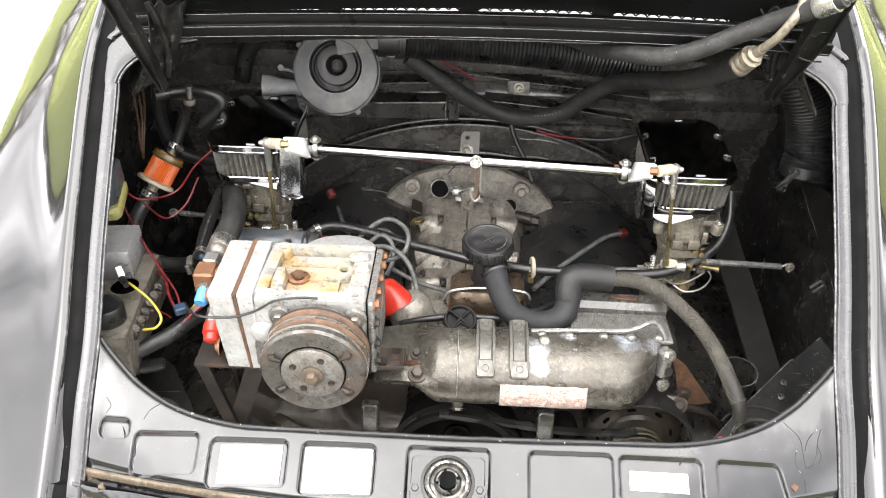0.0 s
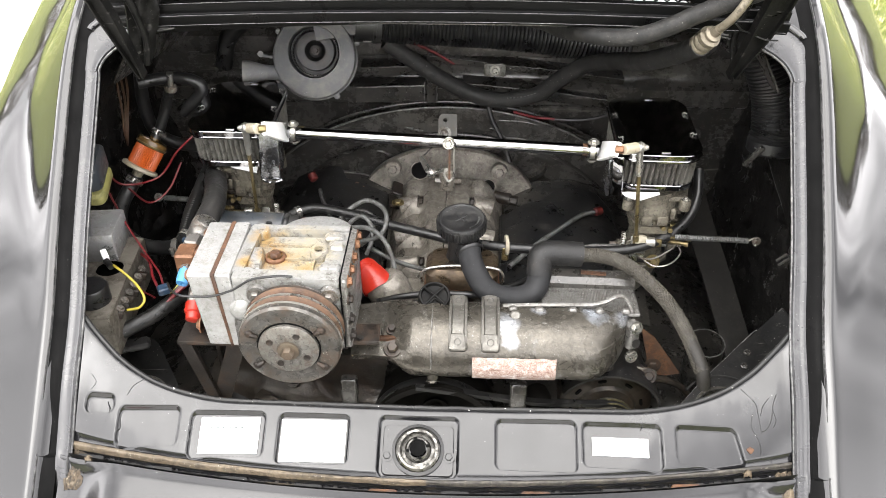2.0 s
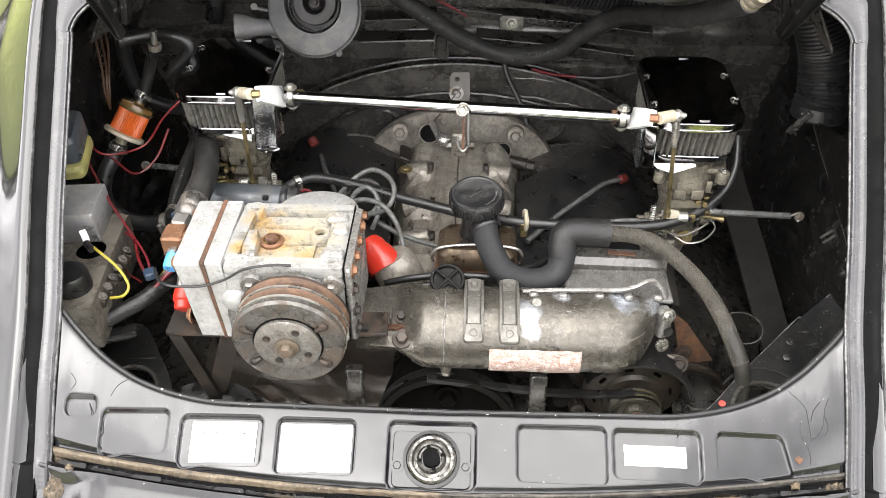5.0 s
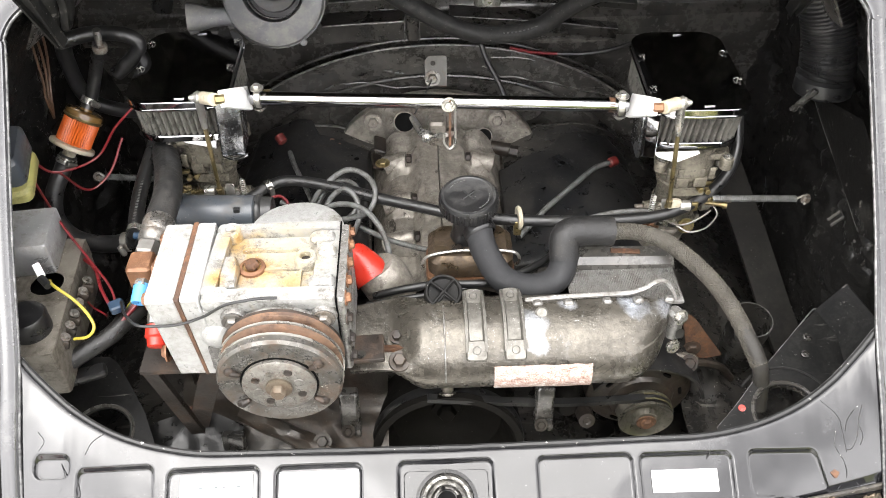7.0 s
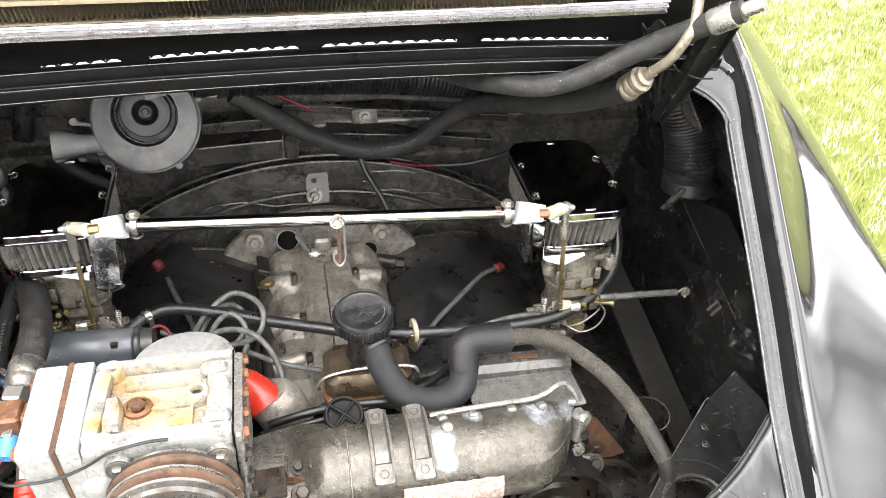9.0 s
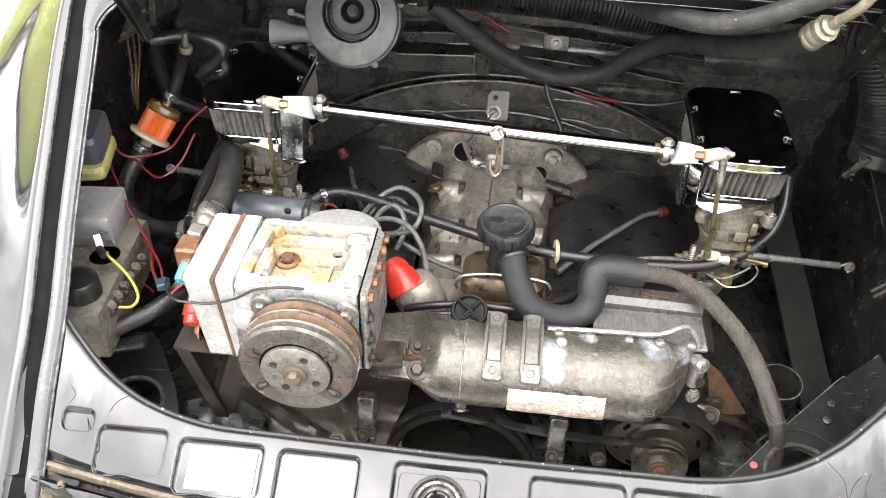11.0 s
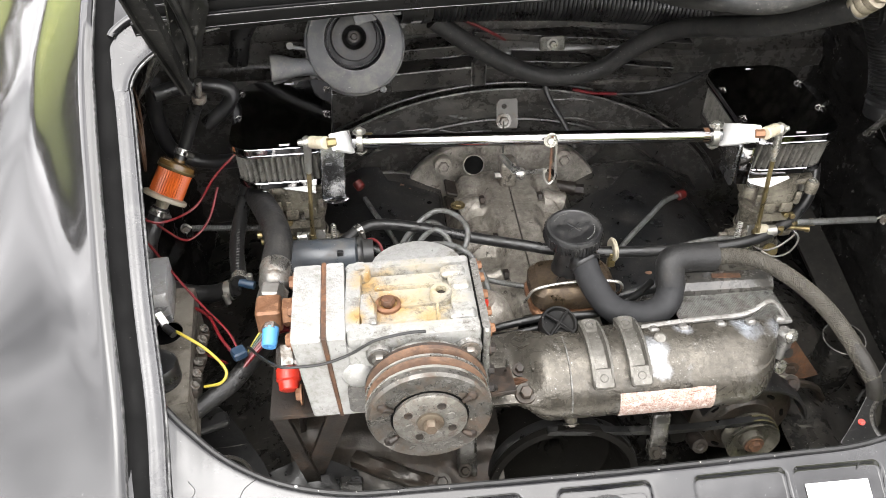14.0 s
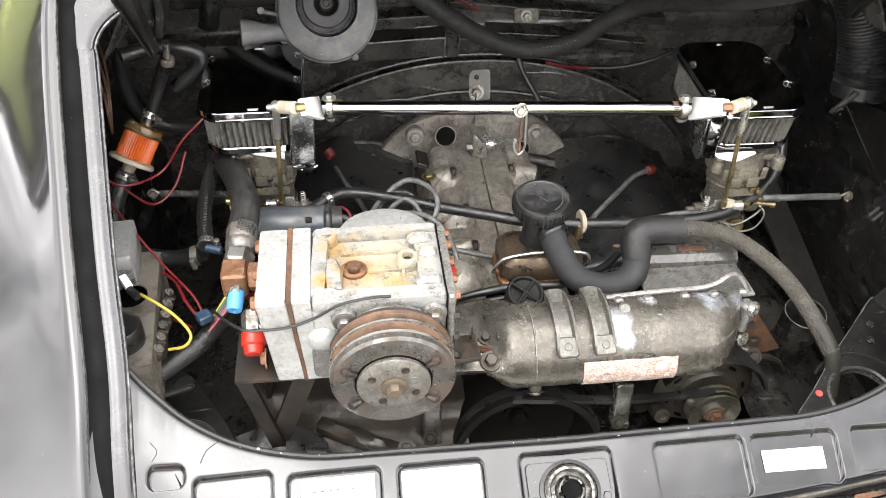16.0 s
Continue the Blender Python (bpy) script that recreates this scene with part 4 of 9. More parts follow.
for s in (1, -1):
    bm = B()
    sheet(bm, lambda u, v: fender_smooth(u, v, s), 130, 60, 0.002 * s)
    part("fender", bm, black_gloss, car, "glossy black rear fender reflecting lawn and sky", smooth=60)

# seam ledge along the panel's lower edge, crusted with dirt, and the black step below it
def ledge(x, a, wide, height):
    y, z = crease(min(0.48, abs(x)))
    q = Vector((x * 60, a * 3, 2.0))
    h = height * math.sin(math.pi * min(1, a * 1.1)) ** 0.6
    return x, y + 0.002 - (wide + 0.001 * noise.noise(q * 0.5)) * a, z + 0.0035 + h * (0.8 + 0.45 * noise.noise(q)) - 0.006 * max(0, a - 0.8) / 0.2


for s in (-1, 1):
    bm = B()
    sheet(bm, lambda u, v: ledge(s * mix(0.463, 0.0, u), v, mix(0.0085, 0.0055, min(1, u * 1.2)) if s < 0 else 0.0050, 0.0026 if s < 0 else 0.0016), 420, 12)
    part("seam_ledge", bm, gutter_tan if s < 0 else gutter_seam, car, "tan dirt-crusted seam ledge" if s < 0 else "thin grubby seam ledge", 70)
    bm = B()
    sheet(bm, lambda u, v: (s * mix(0.461, 0.0, u), crease(s * mix(0.461, 0.0, u))[0] - mix(0.0045, 0.0205, v), crease(s * mix(0.461, 0.0, u))[1] + ramp(v, [(0, -0.002), (0.12, -0.0085), (0.75, -0.0085), (0.95, 0.004), (1, 0.0068)])[0] + 0.0006 * noise.noise(Vector((u * 90 * s, v * 3, 1)))), 300, 12)
    part("gutter_floor", bm, gutter_black, car, "black gutter with brown dirt patches", 60)
    bm = B()
    sheet(bm, lambda u, v: (s * (mix(0.436, 0.472, v) - 0.004 * math.sin(3 * u)), mix(0.022, -0.042, u), mix(0.690, 0.664, u) + 0.0045 * (noise.noise(Vector((u * 7, v * 6, s))) + 0.5 * noise.noise(Vector((u * 19, v * 15, s)))) - 0.0035 - 0.010 * (abs(2 * v - 1) ** 3 + abs(2 * u - 1) ** 3)), 60, 40)
    part("gutter_dirt", bm, gutter_dirt, car, "tan rusty dirt heaped in the gutter corner", 70)
# loose flecks of old filler on the ledge
for x, y, c_ in ((-0.433, -0.018, "yellowish"), (0.205, -0.005, "white"), (0.402, -0.010, "tan")):
    bm = B()
    sheet(bm, lambda u, v: (x + 0.010 * (u - 0.5), y + 0.007 * (v - 0.5), crease(x)[1] + 0.0075 + 0.003 * noise.noise(Vector((u * 4 + x * 50, v * 4, 3))) - 0.006 * (abs(2 * u - 1) ** 2 + abs(2 * v - 1) ** 2)), 14, 14, 0.001)
    part("filler_fleck", bm, grey_lead if c_ == "white" else gutter_dirt, car, c_ + " fleck of old filler")

# ---- engine bay shell ----
for s in (1, -1):
    bm = B()

    def wing(u, v):
        y = mix(0.06, 0.92, u)
        x0, z0 = deck(y)
        top = min(z0 - 0.024, 1.05)
        z = mix(top, 0.36, v)
        x = mix(0.515, 0.60, min(1, v * 3)) - 0.10 * max(0, v - 0.45)
        w = 0.014 * noise.noise(Vector((s * 3, y * 8, z * 7))) + 0.008 * (1 - 2 * abs(noise.noise(Vector((s * 5, y * 9, z * 22))))) + 0.0045 * (1 - 2 * abs(noise.noise(Vector((s, y * 26, z * 46))))) + 0.002 * noise.noise(Vector((s, y * 70, z * 70)))
        return s * (x + w), y, z
    sheet(bm, wing, 190, 150, 0.003)
    part("inner_wing", bm, tar_black, car, "wrinkled black sound-deadened bay wall")
bm = B()
sheet(bm, lambda u, v: (mix(-0.62, 0.62, u), mix(-0.02, 0.95, v), 0.37 + 0.01 * noise.noise(Vector((u * 9, v * 9, 0)))), 30, 30, 0.003)
part("bay_floor", bm, bay_black, car)
bm = B()


def firewall(u, v):
    x = mix(-0.62, 0.62, u) * mix(1, 0.84, min(1, max(0, (v - 0.74) / 0.06)))
    y, z = ramp(v, [(0, 0.90, 0.36), (0.30, 0.89, 0.66), (0.42, 0.88, 0.75), (0.47, 0.855, 0.762), (0.52, 0.855, 0.80), (0.56, 0.875, 0.81), (0.64, 0.875, 0.86), (0.67, 0.85, 0.868), (0.74, 0.85, 0.905), (0.78, 0.88, 0.915), (0.9, 0.87, 1.0), (1.0, 0.5, 1.064)])
    return x, y + 0.004 * noise.noise(Vector((x * 12, z * 25, 0))), z - (1.7 * max(0, abs(x) - 0.46) if v > 0.78 else 0)


sheet(bm, firewall, 60, 60, 0.003)
part("firewall", bm, bay_dusty, car, "dusty black pressed-steel firewall")
# ---- panel fittings ----
def on_panel(x, y):
    """Height of the rear panel at x, y."""
    y0, y1 = lip(x)[0], crease(x)[0]
    return panel_point(x, min(1, max(0, (y - y0) / (y1 - y0))))[2]


def sticker(cx, cy, w, h, lift=0.0012):
    bm = B()
    sheet(bm, lambda u, v: (cx + mix(w / 2, -w / 2, u), cy + mix(-h / 2, h / 2, v), on_panel(cx + mix(w / 2, -w / 2, u), cy + mix(-h / 2, h / 2, v)) + lift), 12, 10, 0.0008)
    return bm


for cx, cy, w, h, text in ((-0.256, 0.0105, 0.077, 0.040, True), (-0.147, 0.006, 0.0835, 0.0475, False), (0.2435, 0.0095, 0.071, 0.020, False)):
    st = solo("sticker", sticker(cx, cy, w, h), white_paper, "blank white sticker on the black rear panel" if not text else "white sticker with faded print on the rear panel", "sticker", "panel stickers")
    if text:
        for k in range(7):
            bm = B()
            wx = 0.003 + 0.0035 * random.random()
            x0 = cx - 0.024 + k * 0.008
            block(bm, (x0, cy + 0.008, on_panel(x0, cy + 0.008) + 0.0022), (wx, 0.0016, 0.0006), 0.0002)
            part("print_bar", bm, print_grey, st)

lock = thing("lid_lock", "steel lid lock receptacle on a black plate", "lock", at=(-0.009, 0.010, 0.70))
bm = B()
zc = on_panel(-0.012, -0.002)
tilt = pose(-0.012, -0.002, zc, 24, 0, 0)
slab(bm, rounded(0.090, 0.064, 0.006), -0.002, 0.004, tilt, 0.001)
part("plate", bm, panel_black, lock, "black painted plate")
ax = tilt.to_3x3() @ Vector((0, 0, 1))
c0 = tilt @ Vector((0, 0, 0.004))
bm = B()
lathe(bm, [(0.0285, 0), (0.0285, 0.003), (0.0255, 0.006), (0.0225, 0.006), (0.0205, 0.001), (0.0170, 0.002), (0.0155, 0.008), (0.0135, 0.010), (0.0118, 0.009), (0.0110, -0.02), (0, -0.02)], c0, ax, 40)
part("receptacle", bm, lock_steel, lock, "worn steel receptacle ring")
bm = B()
lathe(bm, [(0.033, 0), (0.033, 0.003), (0.029, 0.004), (0.0285, 0)], c0, ax, 40)
part("rubber_ring", bm, rubber, lock)
# black disc closes the opening, its depth painted as dark
bm = B()
lathe(bm, [(0.0100, 0.0092), (0.0090, 0.0085), (0, 0.0085)], c0, ax, 20)
part("key_hole", bm, hole_gasket_black, lock, "black disc painting in the dark of the hole")
for a in (15, 105, 195, 285):
    bm = B()
    lathe(bm, [(0.0022, 0.0004), (0.0018, 0.0008), (0, 0.0006)], tilt @ Vector((0.0128 * math.cos(radians(a)), 0.0128 * math.sin(radians(a)), 0.0138)), ax, 14)
    part("key_lobe", bm, hole_gasket_black, lock)
for dx in (-0.039, 0.039):
    bm = B()
    bolt(bm, tilt @ Vector((dx, -0.008, 0.004)), ax, 0.005, 0.003)
    part("screw", bm, panel_black, lock)

# flat pressed clips in a row behind the gutter
for x in (-0.435, -0.342, -0.243, -0.148, -0.054, 0.036, 0.136, 0.236, 0.323, 0.402):
    y, z = crease(x)
    bm = B()
    slab(bm, rounded(0.036, 0.008, 0.003), -0.001, 0.0025, pose(x, y - 0.0125, z - 0.0065, 5, 0, 12 * x), 0.0008)
    part("gutter_clip", bm, rust if x in (0.136, 0.323, -0.054) else lip_black, car, "small flat body clip")

# red tail lamp at the corner of the apron
lamp = thing("tail_lamp", "dusty red tail lamp lens in the rear apron", "tail lamp", at=(-0.50, -0.06, 0.64))
for p, q in (((-0.640, -0.074, 0.618), (-0.552, -0.094, 0.620)), ((-0.500, -0.090, 0.664), (-0.425, -0.100, 0.666))):
    bm = B()
    sweep(bm, smooth_path([p, ((p[0] + q[0]) / 2, (p[1] + q[1]) / 2 - 0.003, (p[2] + q[2]) / 2 + 0.001), q], 8), [(-0.010, -0.010), (-0.010, 0.002), (-0.006, 0.005), (0.004, 0.005), (0.008, 0.002), (0.008, -0.010)], (0, 1, 0))
    part("lens", bm, red_lens, lamp)
# torn bits of old paper on the apron
for x, y, w in ((-0.152, -0.086, 0.024), (0.082, -0.084, 0.014)):
    bm = B()
    slab(bm, [(w / 2 * math.cos(a) * (1 + 0.25 * math.sin(5 * a)), 0.010 * math.sin(a) * (1 + 0.2 * math.cos(4 * a))) for a in [2 * math.pi * k / 22 for k in range(22)]], 0, 0.0012, pose(x, y, 0.6835, 3, 0, 0), 0.0002)
    solo("paper_scrap", bm, white_paper, "torn white paper scrap stuck on the apron", "paper", "paper scraps")

# ---- engine lid, open ----
def bow(x, y, z):
    return x, y, z + 0.006 * x - 0.055 * x * x


bm = B()
sheet(bm, lambda u, v: bow(mix(-0.50, 0.50, u), 0.545 + 0.20 * v, 1.14 + 0.62 * v), 24, 10, 0.004)
lid = part("engine_lid", bm, black_gloss, car, "open black engine lid standing upright")
bm = B()
HEM = [(0.002, -0.004), (0.0, -0.001), (-0.0040, 0.0130), (-0.002, 0.0145), (0.0040, 0.0138), (0.0052, 0.0150), (0.0025, 0.0280), (0.0050, 0.0300), (0.016, 0.0305), (0.018, 0.026), (0.018, -0.004)]
path = [Vector(bow(mix(-0.49, 0.49, i / 30), 0.447, 1.089)) for i in range(31)]
sweep(bm, path, HEM, (0, 1, 0))
beam = part("hinge_beam", bm, beam_black, lid, "black folded beam along the hinge edge")
for dy, dz in ((-0.0002, -0.0008), (-0.0030, 0.0142), (0.0040, 0.0296)):
    bm = B()
    tube(bm, [Vector(bow(mix(-0.488, 0.488, i / 30), 0.447 + dy, 1.089 + dz)) for i in range(31)], 0.0006, 6, 1)
    part("worn_edge", bm, edge_grey, beam, "thin pale edge of the beam")
# inner skin of the lid with long air slots
SLOTS = [(-0.305, -0.220), (-0.189, -0.022), (0.005, 0.166), (0.196, 0.36)]


def skin(x, y, z):
    return x, y, z + 0.012 * x - 0.085 * x * x


def skin_panel(x0, x1, z0, z1):
    bm = B()
    sheet(bm, lambda u, v: skin(mix(x0, x1, u), 0.500 - 0.25 * (mix(z0, z1, v) - 1.108), mix(z0, z1, v)), max(2, int((x1 - x0) / 0.03)), 6, -0.003)
    return part("lid_skin", bm, beam_black, lid)


skin_panel(-0.50, 0.50, 1.113, 1.22)
skin_panel(-0.50, 0.50, 1.063, 1.1072)
edges = [-0.50] + [x for pair in SLOTS for x in pair] + [0.50]
for k in range(0, len(edges), 2):
    skin_panel(edges[k], edges[k + 1], 1.1072, 1.113)
for x0, x1 in SLOTS:
    bm = B()
    n_ = int((x1 - x0) / 0.015)
    for k in range(n_):
        a, b = mix(x0, x1, k / n_), mix(x0, x1, (k + 1) / n_)
        m_ = (a + b) / 2
        tube(bm, [skin(a, 0.5035, 1.1072), skin(m_, 0.5035, 1.113)], 0.0013, 5, 1)
        tube(bm, [skin(m_, 0.5035, 1.113), skin(b, 0.5035, 1.1072)], 0.0013, 5, 1)
    tagged(part("slot_mesh", bm, beam_black, lid, "black zigzag mesh in the air slot"), kind="stuff")
# added white sheet: stands in for daylight showing through the lid slots
bm = B()
sheet(bm, lambda u, v: (mix(-0.42, 0.42, u), mix(0.530, 0.70, v), mix(1.070, 1.122, v) - 0.05 * mix(-0.42, 0.42, u) ** 2), 20, 4, 0.003)
part("window_trim", bm, white_arm, car, "white sheet added behind the air slots to look like daylight")
bm = B()
sheet(bm, lambda u, v: (mix(-0.54, 0.54, u), mix(0.70, 1.5, v), mix(1.120, 1.42, v) - 0.05 * mix(-0.54, 0.54, u) ** 2), 20, 8, 0.004)
part("rear_window", bm, black_gloss, car, "dark rear window glass")
# condenser with chrome lip
cond = thing("condenser", "dusty finned condenser in a bright metal frame under the lid", "condenser", at=(0, 0.44, 1.16))
bm = B()
sweep(bm, [Vector((mix(-0.46, 0.395, i / 10), 0.430, 1.165 + 0.006 * mix(-0.46, 0.395, i / 10))) for i in range(11)], [(0.0, -0.009), (-0.0045, -0.0075), (-0.0050, -0.0055), (-0.0020, -0.0045), (-0.0070, 0.0010), (-0.0052, 0.0022), (-0.0045, 0.0026), (-0.0085, 0.0075), (-0.0068, 0.0090), (-0.0048, 0.0094), (-0.0030, 0.0040), (0.010, 0.002), (0.012, -0.008)], (0, 1, 0))
part("bottom_frame", bm, frame_alu, cond, "bright metal bottom frame")
for k in range(4):
    bm = B()
    block(bm, (-0.08, 0.452, 1.166 + 0.024 * k), (0.74, 0.026, 0.0045), 0.001)
    part("cooling_tube", bm, fins_metal, cond)
bm = B()
for k in range(4):
    z = 1.169 + 0.024 * k
    pts = []
    for i in range(300):
        x = mix(-0.45, 0.29, i / 299)
        pts.append((x, z if i % 2 else z + 0.0175))
    vs = [[bm.verts.new((x, y, zz)) for y in (0.441, 0.463)] for x, zz in pts]
    for a, b in zip(vs, vs[1:]):
        bm.faces.new((a[0], a[1], b[1], b[0]))
tagged(part("cooling_fin", bm, fins_metal, cond, "folded dusty fins", smooth=0), kind="stuff")
bm = B()
block(bm, (0.16, 0.480, 1.22), (0.30, 0.008, 0.10), 0.002)
part("back_plate", bm, paint("green_primer", (0.06, 0.11, 0.09), (0.04, 0.07, 0.06), 0.5), cond, "green painted back plate")

# ---- hinge arms ----
for s, pts in ((-1, ((-0.474, 0.36, 1.20), (-0.455, 0.392, 1.10), (-0.441, 0.424, 1.008))), (1, ((0.470, 0.39, 1.21), (0.452, 0.425, 1.10), (0.430, 0.462, 1.005)))):
    hg = thing("hinge_arm", "black pressed-steel hinge arm of the engine lid", "hinge", "lid hinges", at=pts[0])
    a, b, c = [Vector(p) for p in pts]
    wd = 0.013 if s < 0 else 0.019
    bm = B()
    path = smooth_path([a, b, c], 8)
    rings = []
    for i, p in enumerate(path):
        f = i / (len(path) - 1)
        w_ = wd * mix(1.0, 0.35, max(0, f - 0.45) / 0.55)
        t_ = (path[min(i + 1, len(path) - 1)] - path[max(i - 1, 0)]).normalized()
        o_ = Vector((1, 0.2 * s, 0))
        o_ = (o_ - t_ * o_.dot(t_)).normalized()
        u_ = o_.cross(t_)
        u_ = u_ if u_.y < 0 else -u_
        rings.append([bm.verts.new(p + x * o_ + y * u_) for x, y in ((-w_, -0.008), (-w_, 0.006), (-w_ + 0.003, 0.006), (-w_ + 0.003, 0.0), (w_ - 0.003, 0.0), (w_ - 0.003, 0.006), (w_, 0.006), (w_, -0.008))])
    for ra, rb in zip(rings, rings[1:]):
        for i in range(8):
            bm.faces.new((ra[i], ra[(i + 1) % 8], rb[(i + 1) % 8], rb[i]))
    bm.faces.new(rings[0][::-1])
    bm.faces.new(rings[-1])
    part("arm", bm, bracket_black, hg, "black channel-section arm")
    bm = B()
    sheet(bm, lambda u, v: b + Vector((-s * mix(0.012, 0.062, u) * (1 - 0.6 * v), 0.030 + 0.02 * u + 0.010 * noise.noise(Vector((u * 3, v * 3, s))), mix(0.030, -0.075, v) + 0.012 * noise.noise(Vector((u * 4, v * 4, 5 + s))))), 16, 18, 0.003)
    part("bracket", bm, bracket_black, hg, "crumpled glossy black hinge bracket")
    bm = B()
    tube(bm, [b + Vector((-s * q[0], q[1], q[2])) for q in ((0.016, 0.028, 0.035), (0.026, 0.030, 0.0), (0.030, 0.034, -0.04), (0.022, 0.038, -0.075))], 0.005, 8, 6)
    part("spring_rod", bm, bracket_black, hg)

# ---- bay brackets ----
def plate_with_hole(name, outline, hole, r, z0, z1, m, material, parent, label=""):
    """A flat plate with a round hole through it."""
    bm = B()
    n = 48
    cx, cy = hole

    def far(a):
        d = Vector((math.cos(a), math.sin(a)))
        best = 9
        for p, q in zip(outline, outline[1:] + outline[:1]):
            ex, ey = q[0] - p[0], q[1] - p[1]
            den = d.x * ey - d.y * ex
            if abs(den) < 1e-9:
                continue
            t = ((p[0] - cx) * ey - (p[1] - cy) * ex) / den
            s_ = ((p[0] - cx) * d.y - (p[1] - cy) * d.x) / den
            if t > 0 and -1e-6 <= s_ <= 1 + 1e-6:
                best = min(best, t)
        return best
    rings = []
    for z in (z0, z1):
        inner, outer = [], []
        for i in range(n):
            a = 2 * math.pi * i / n
            t = far(a)
            inner.append(bm.verts.new(m @ Vector((cx + r * math.cos(a), cy + r * math.sin(a), z))))
            outer.append(bm.verts.new(m @ Vector((cx + t * math.cos(a), cy + t * math.sin(a), z))))
        rings.append((inner, outer))
    for i in range(n):
        j = (i + 1) % n
        (a, b), (c, d) = rings
        bm.faces.new((a[i], b[i], b[j], a[j]))
        bm.faces.new((c[i], c[j], d[j], d[i]))
        bm.faces.new((a[i], a[j], c[j], c[i]))
        bm.faces.new((b[i], d[i], d[j], b[j]))
    return part(name, bm, material, parent, label)


mr = pose(0.43, 0.19, 0.645, 12, -6, 0)
corner_r = thing("corner_bracket", "black steel corner bracket with a round hole and a red dot", "bracket", "corner brackets", at=(0.43, 0.19, 0.645))
plate_with_hole("plate", [(-0.1032, -0.0643), (-0.1032, -0.092), (0.072, -0.092), (0.0772, -0.0007), (0.0813, 0.0439), (0.0660, 0.0860), (0.0580, 0.0845), (0.0167, 0.0471), (-0.0322, 0.0033), (-0.0713, -0.0358)], (-0.014, -0.052), 0.037, -0.002, 0.002, mr, bracket_black, corner_r, "scuffed black plate")
bm = B()
lathe(bm, [(0.037, -0.010), (0.037, 0.0), (0.0405, 0.0035), (0.043, 0.001)], mr @ Vector((-0.014, -0.052, 0.001)), mr.to_3x3() @ Vector((0, 0, 1)), 40)
part("rolled_rim", bm, bay_dusty, corner_r)
bm = B()
lathe(bm, [(0.0045, 0), (0.0045, 0.001), (0, 0.001)], mr @ Vector((-0.067, -0.042, 0.002)), mr.to_3x3() @ Vector((0, 0, 1)), 16)
part("paint_dot", bm, red_plastic, corner_r, "small red paint dot")
bm = B()
sweep(bm, [mr @ Vector((0.064, 0.086, 0)), mr @ Vector((0.079, 0.044, 0.0)), mr @ Vector((0.075, -0.001, 0)), mr @ Vector((0.071, -0.09, 0))], [(-0.003, -0.001), (0.03, 0.045), (0.033, 0.043), (0.003, -0.003)], (1, 0, 0))
part("side_flange", bm, bracket_black, corner_r)
bm = B()
tube(bm, [mr @ Vector(p) for p in ((-0.1032, -0.0643, 0.001), (-0.0713, -0.0358, 0.001), (-0.0322, 0.0033, 0.001), (0.0167, 0.0471, 0.001), (0.058, 0.0845, 0.001), (0.066, 0.086, 0.001))], 0.0009, 6, 4)
part("rubbed_edge", bm, rib_edge, corner_r, "rubbed bright edge")
bm = B()
tube(bm, [mr @ Vector((-0.014 + 0.060 * math.cos(radians(a)), -0.052 + 0.060 * math.sin(radians(a)), 0.0015)) for a in range(20, 150, 10)], 0.0022, 8, 3)
part("pressed_bead", bm, bracket_black, corner_r)
for x_, y_ in ((0.046, -0.028), (0.040, 0.046), (0.030, 0.022)):
    bm = B()
    lathe(bm, [(0.0055, 0.0005), (0.005, 0.0028), (0.0032, 0.0030), (0.0028, 0.0006), (0, 0.0006)], mr @ Vector((x_, y_, 0.002)), mr.to_3x3() @ Vector((0, 0, 1)), 14)
    part("eyelet", bm, bay_black, corner_r)
ml = pose(-0.435, 0.20, 0.60, 10, 6, 0)
corner_l = thing("corner_bracket", "black steel corner bracket with a round hole", "bracket", "corner brackets", at=(-0.435, 0.20, 0.60))
plate_with_hole("plate", [(0.075, -0.085), (0.035, 0.0), (-0.02, 0.08), (-0.09, 0.075), (-0.10, -0.085)], (-0.012, -0.03), 0.034, -0.002, 0.002, ml, bracket_black, corner_l, "scuffed black plate")
bm = B()
lathe(bm, [(0.034, 0.0), (0.038, 0.004), (0.040, 0.001)], ml @ Vector((-0.012, -0.03, 0.001)), ml.to_3x3() @ Vector((0, 0, 1)), 40)
part("rolled_rim", bm, bay_dusty, corner_l)

# ---- transmission tunnel arch on the firewall ----
def arch(a, rx, rz, y):
    return rx * math.sin(a), y, 0.40 + rz * math.cos(a)


bm = B()
sheet(bm, lambda u, v: arch(mix(-1.25, 1.25, u), mix(0.47, 0.33, v), mix(0.362, 0.25, v), mix(0.838, 0.855, v) + 0.006 * noise.noise(Vector((u * 14, v * 5, 2)))), 60, 14, 0.004)
tunnel = part("tunnel_panel", bm, bay_dusty, car, "arched dusty black sheet over the gearbox")
for k, (rx, rz, y, r) in enumerate(((0.472, 0.364, 0.832, 0.0022), (0.484, 0.374, 0.838, 0.003), (0.40, 0.30, 0.838, 0.004))):
    bm = B()
    tube(bm, [arch(mix(-1.2, 1.2, i / 24), rx, rz, y) for i in range(25)], r, 8, 3)
    part("arch_bead", bm, rib_edge if k == 0 else bay_black, tunnel)
bm = B()
sheet(bm, lambda u, v: arch(mix(-1.3, 1.3, u), mix(0.33, 0.0, v), mix(0.25, 0.0, v), mix(0.86, 0.90, v)), 40, 8, 0.003)
part("tunnel_wall", bm, bay_dusty, car, "grey sheet behind the engine")
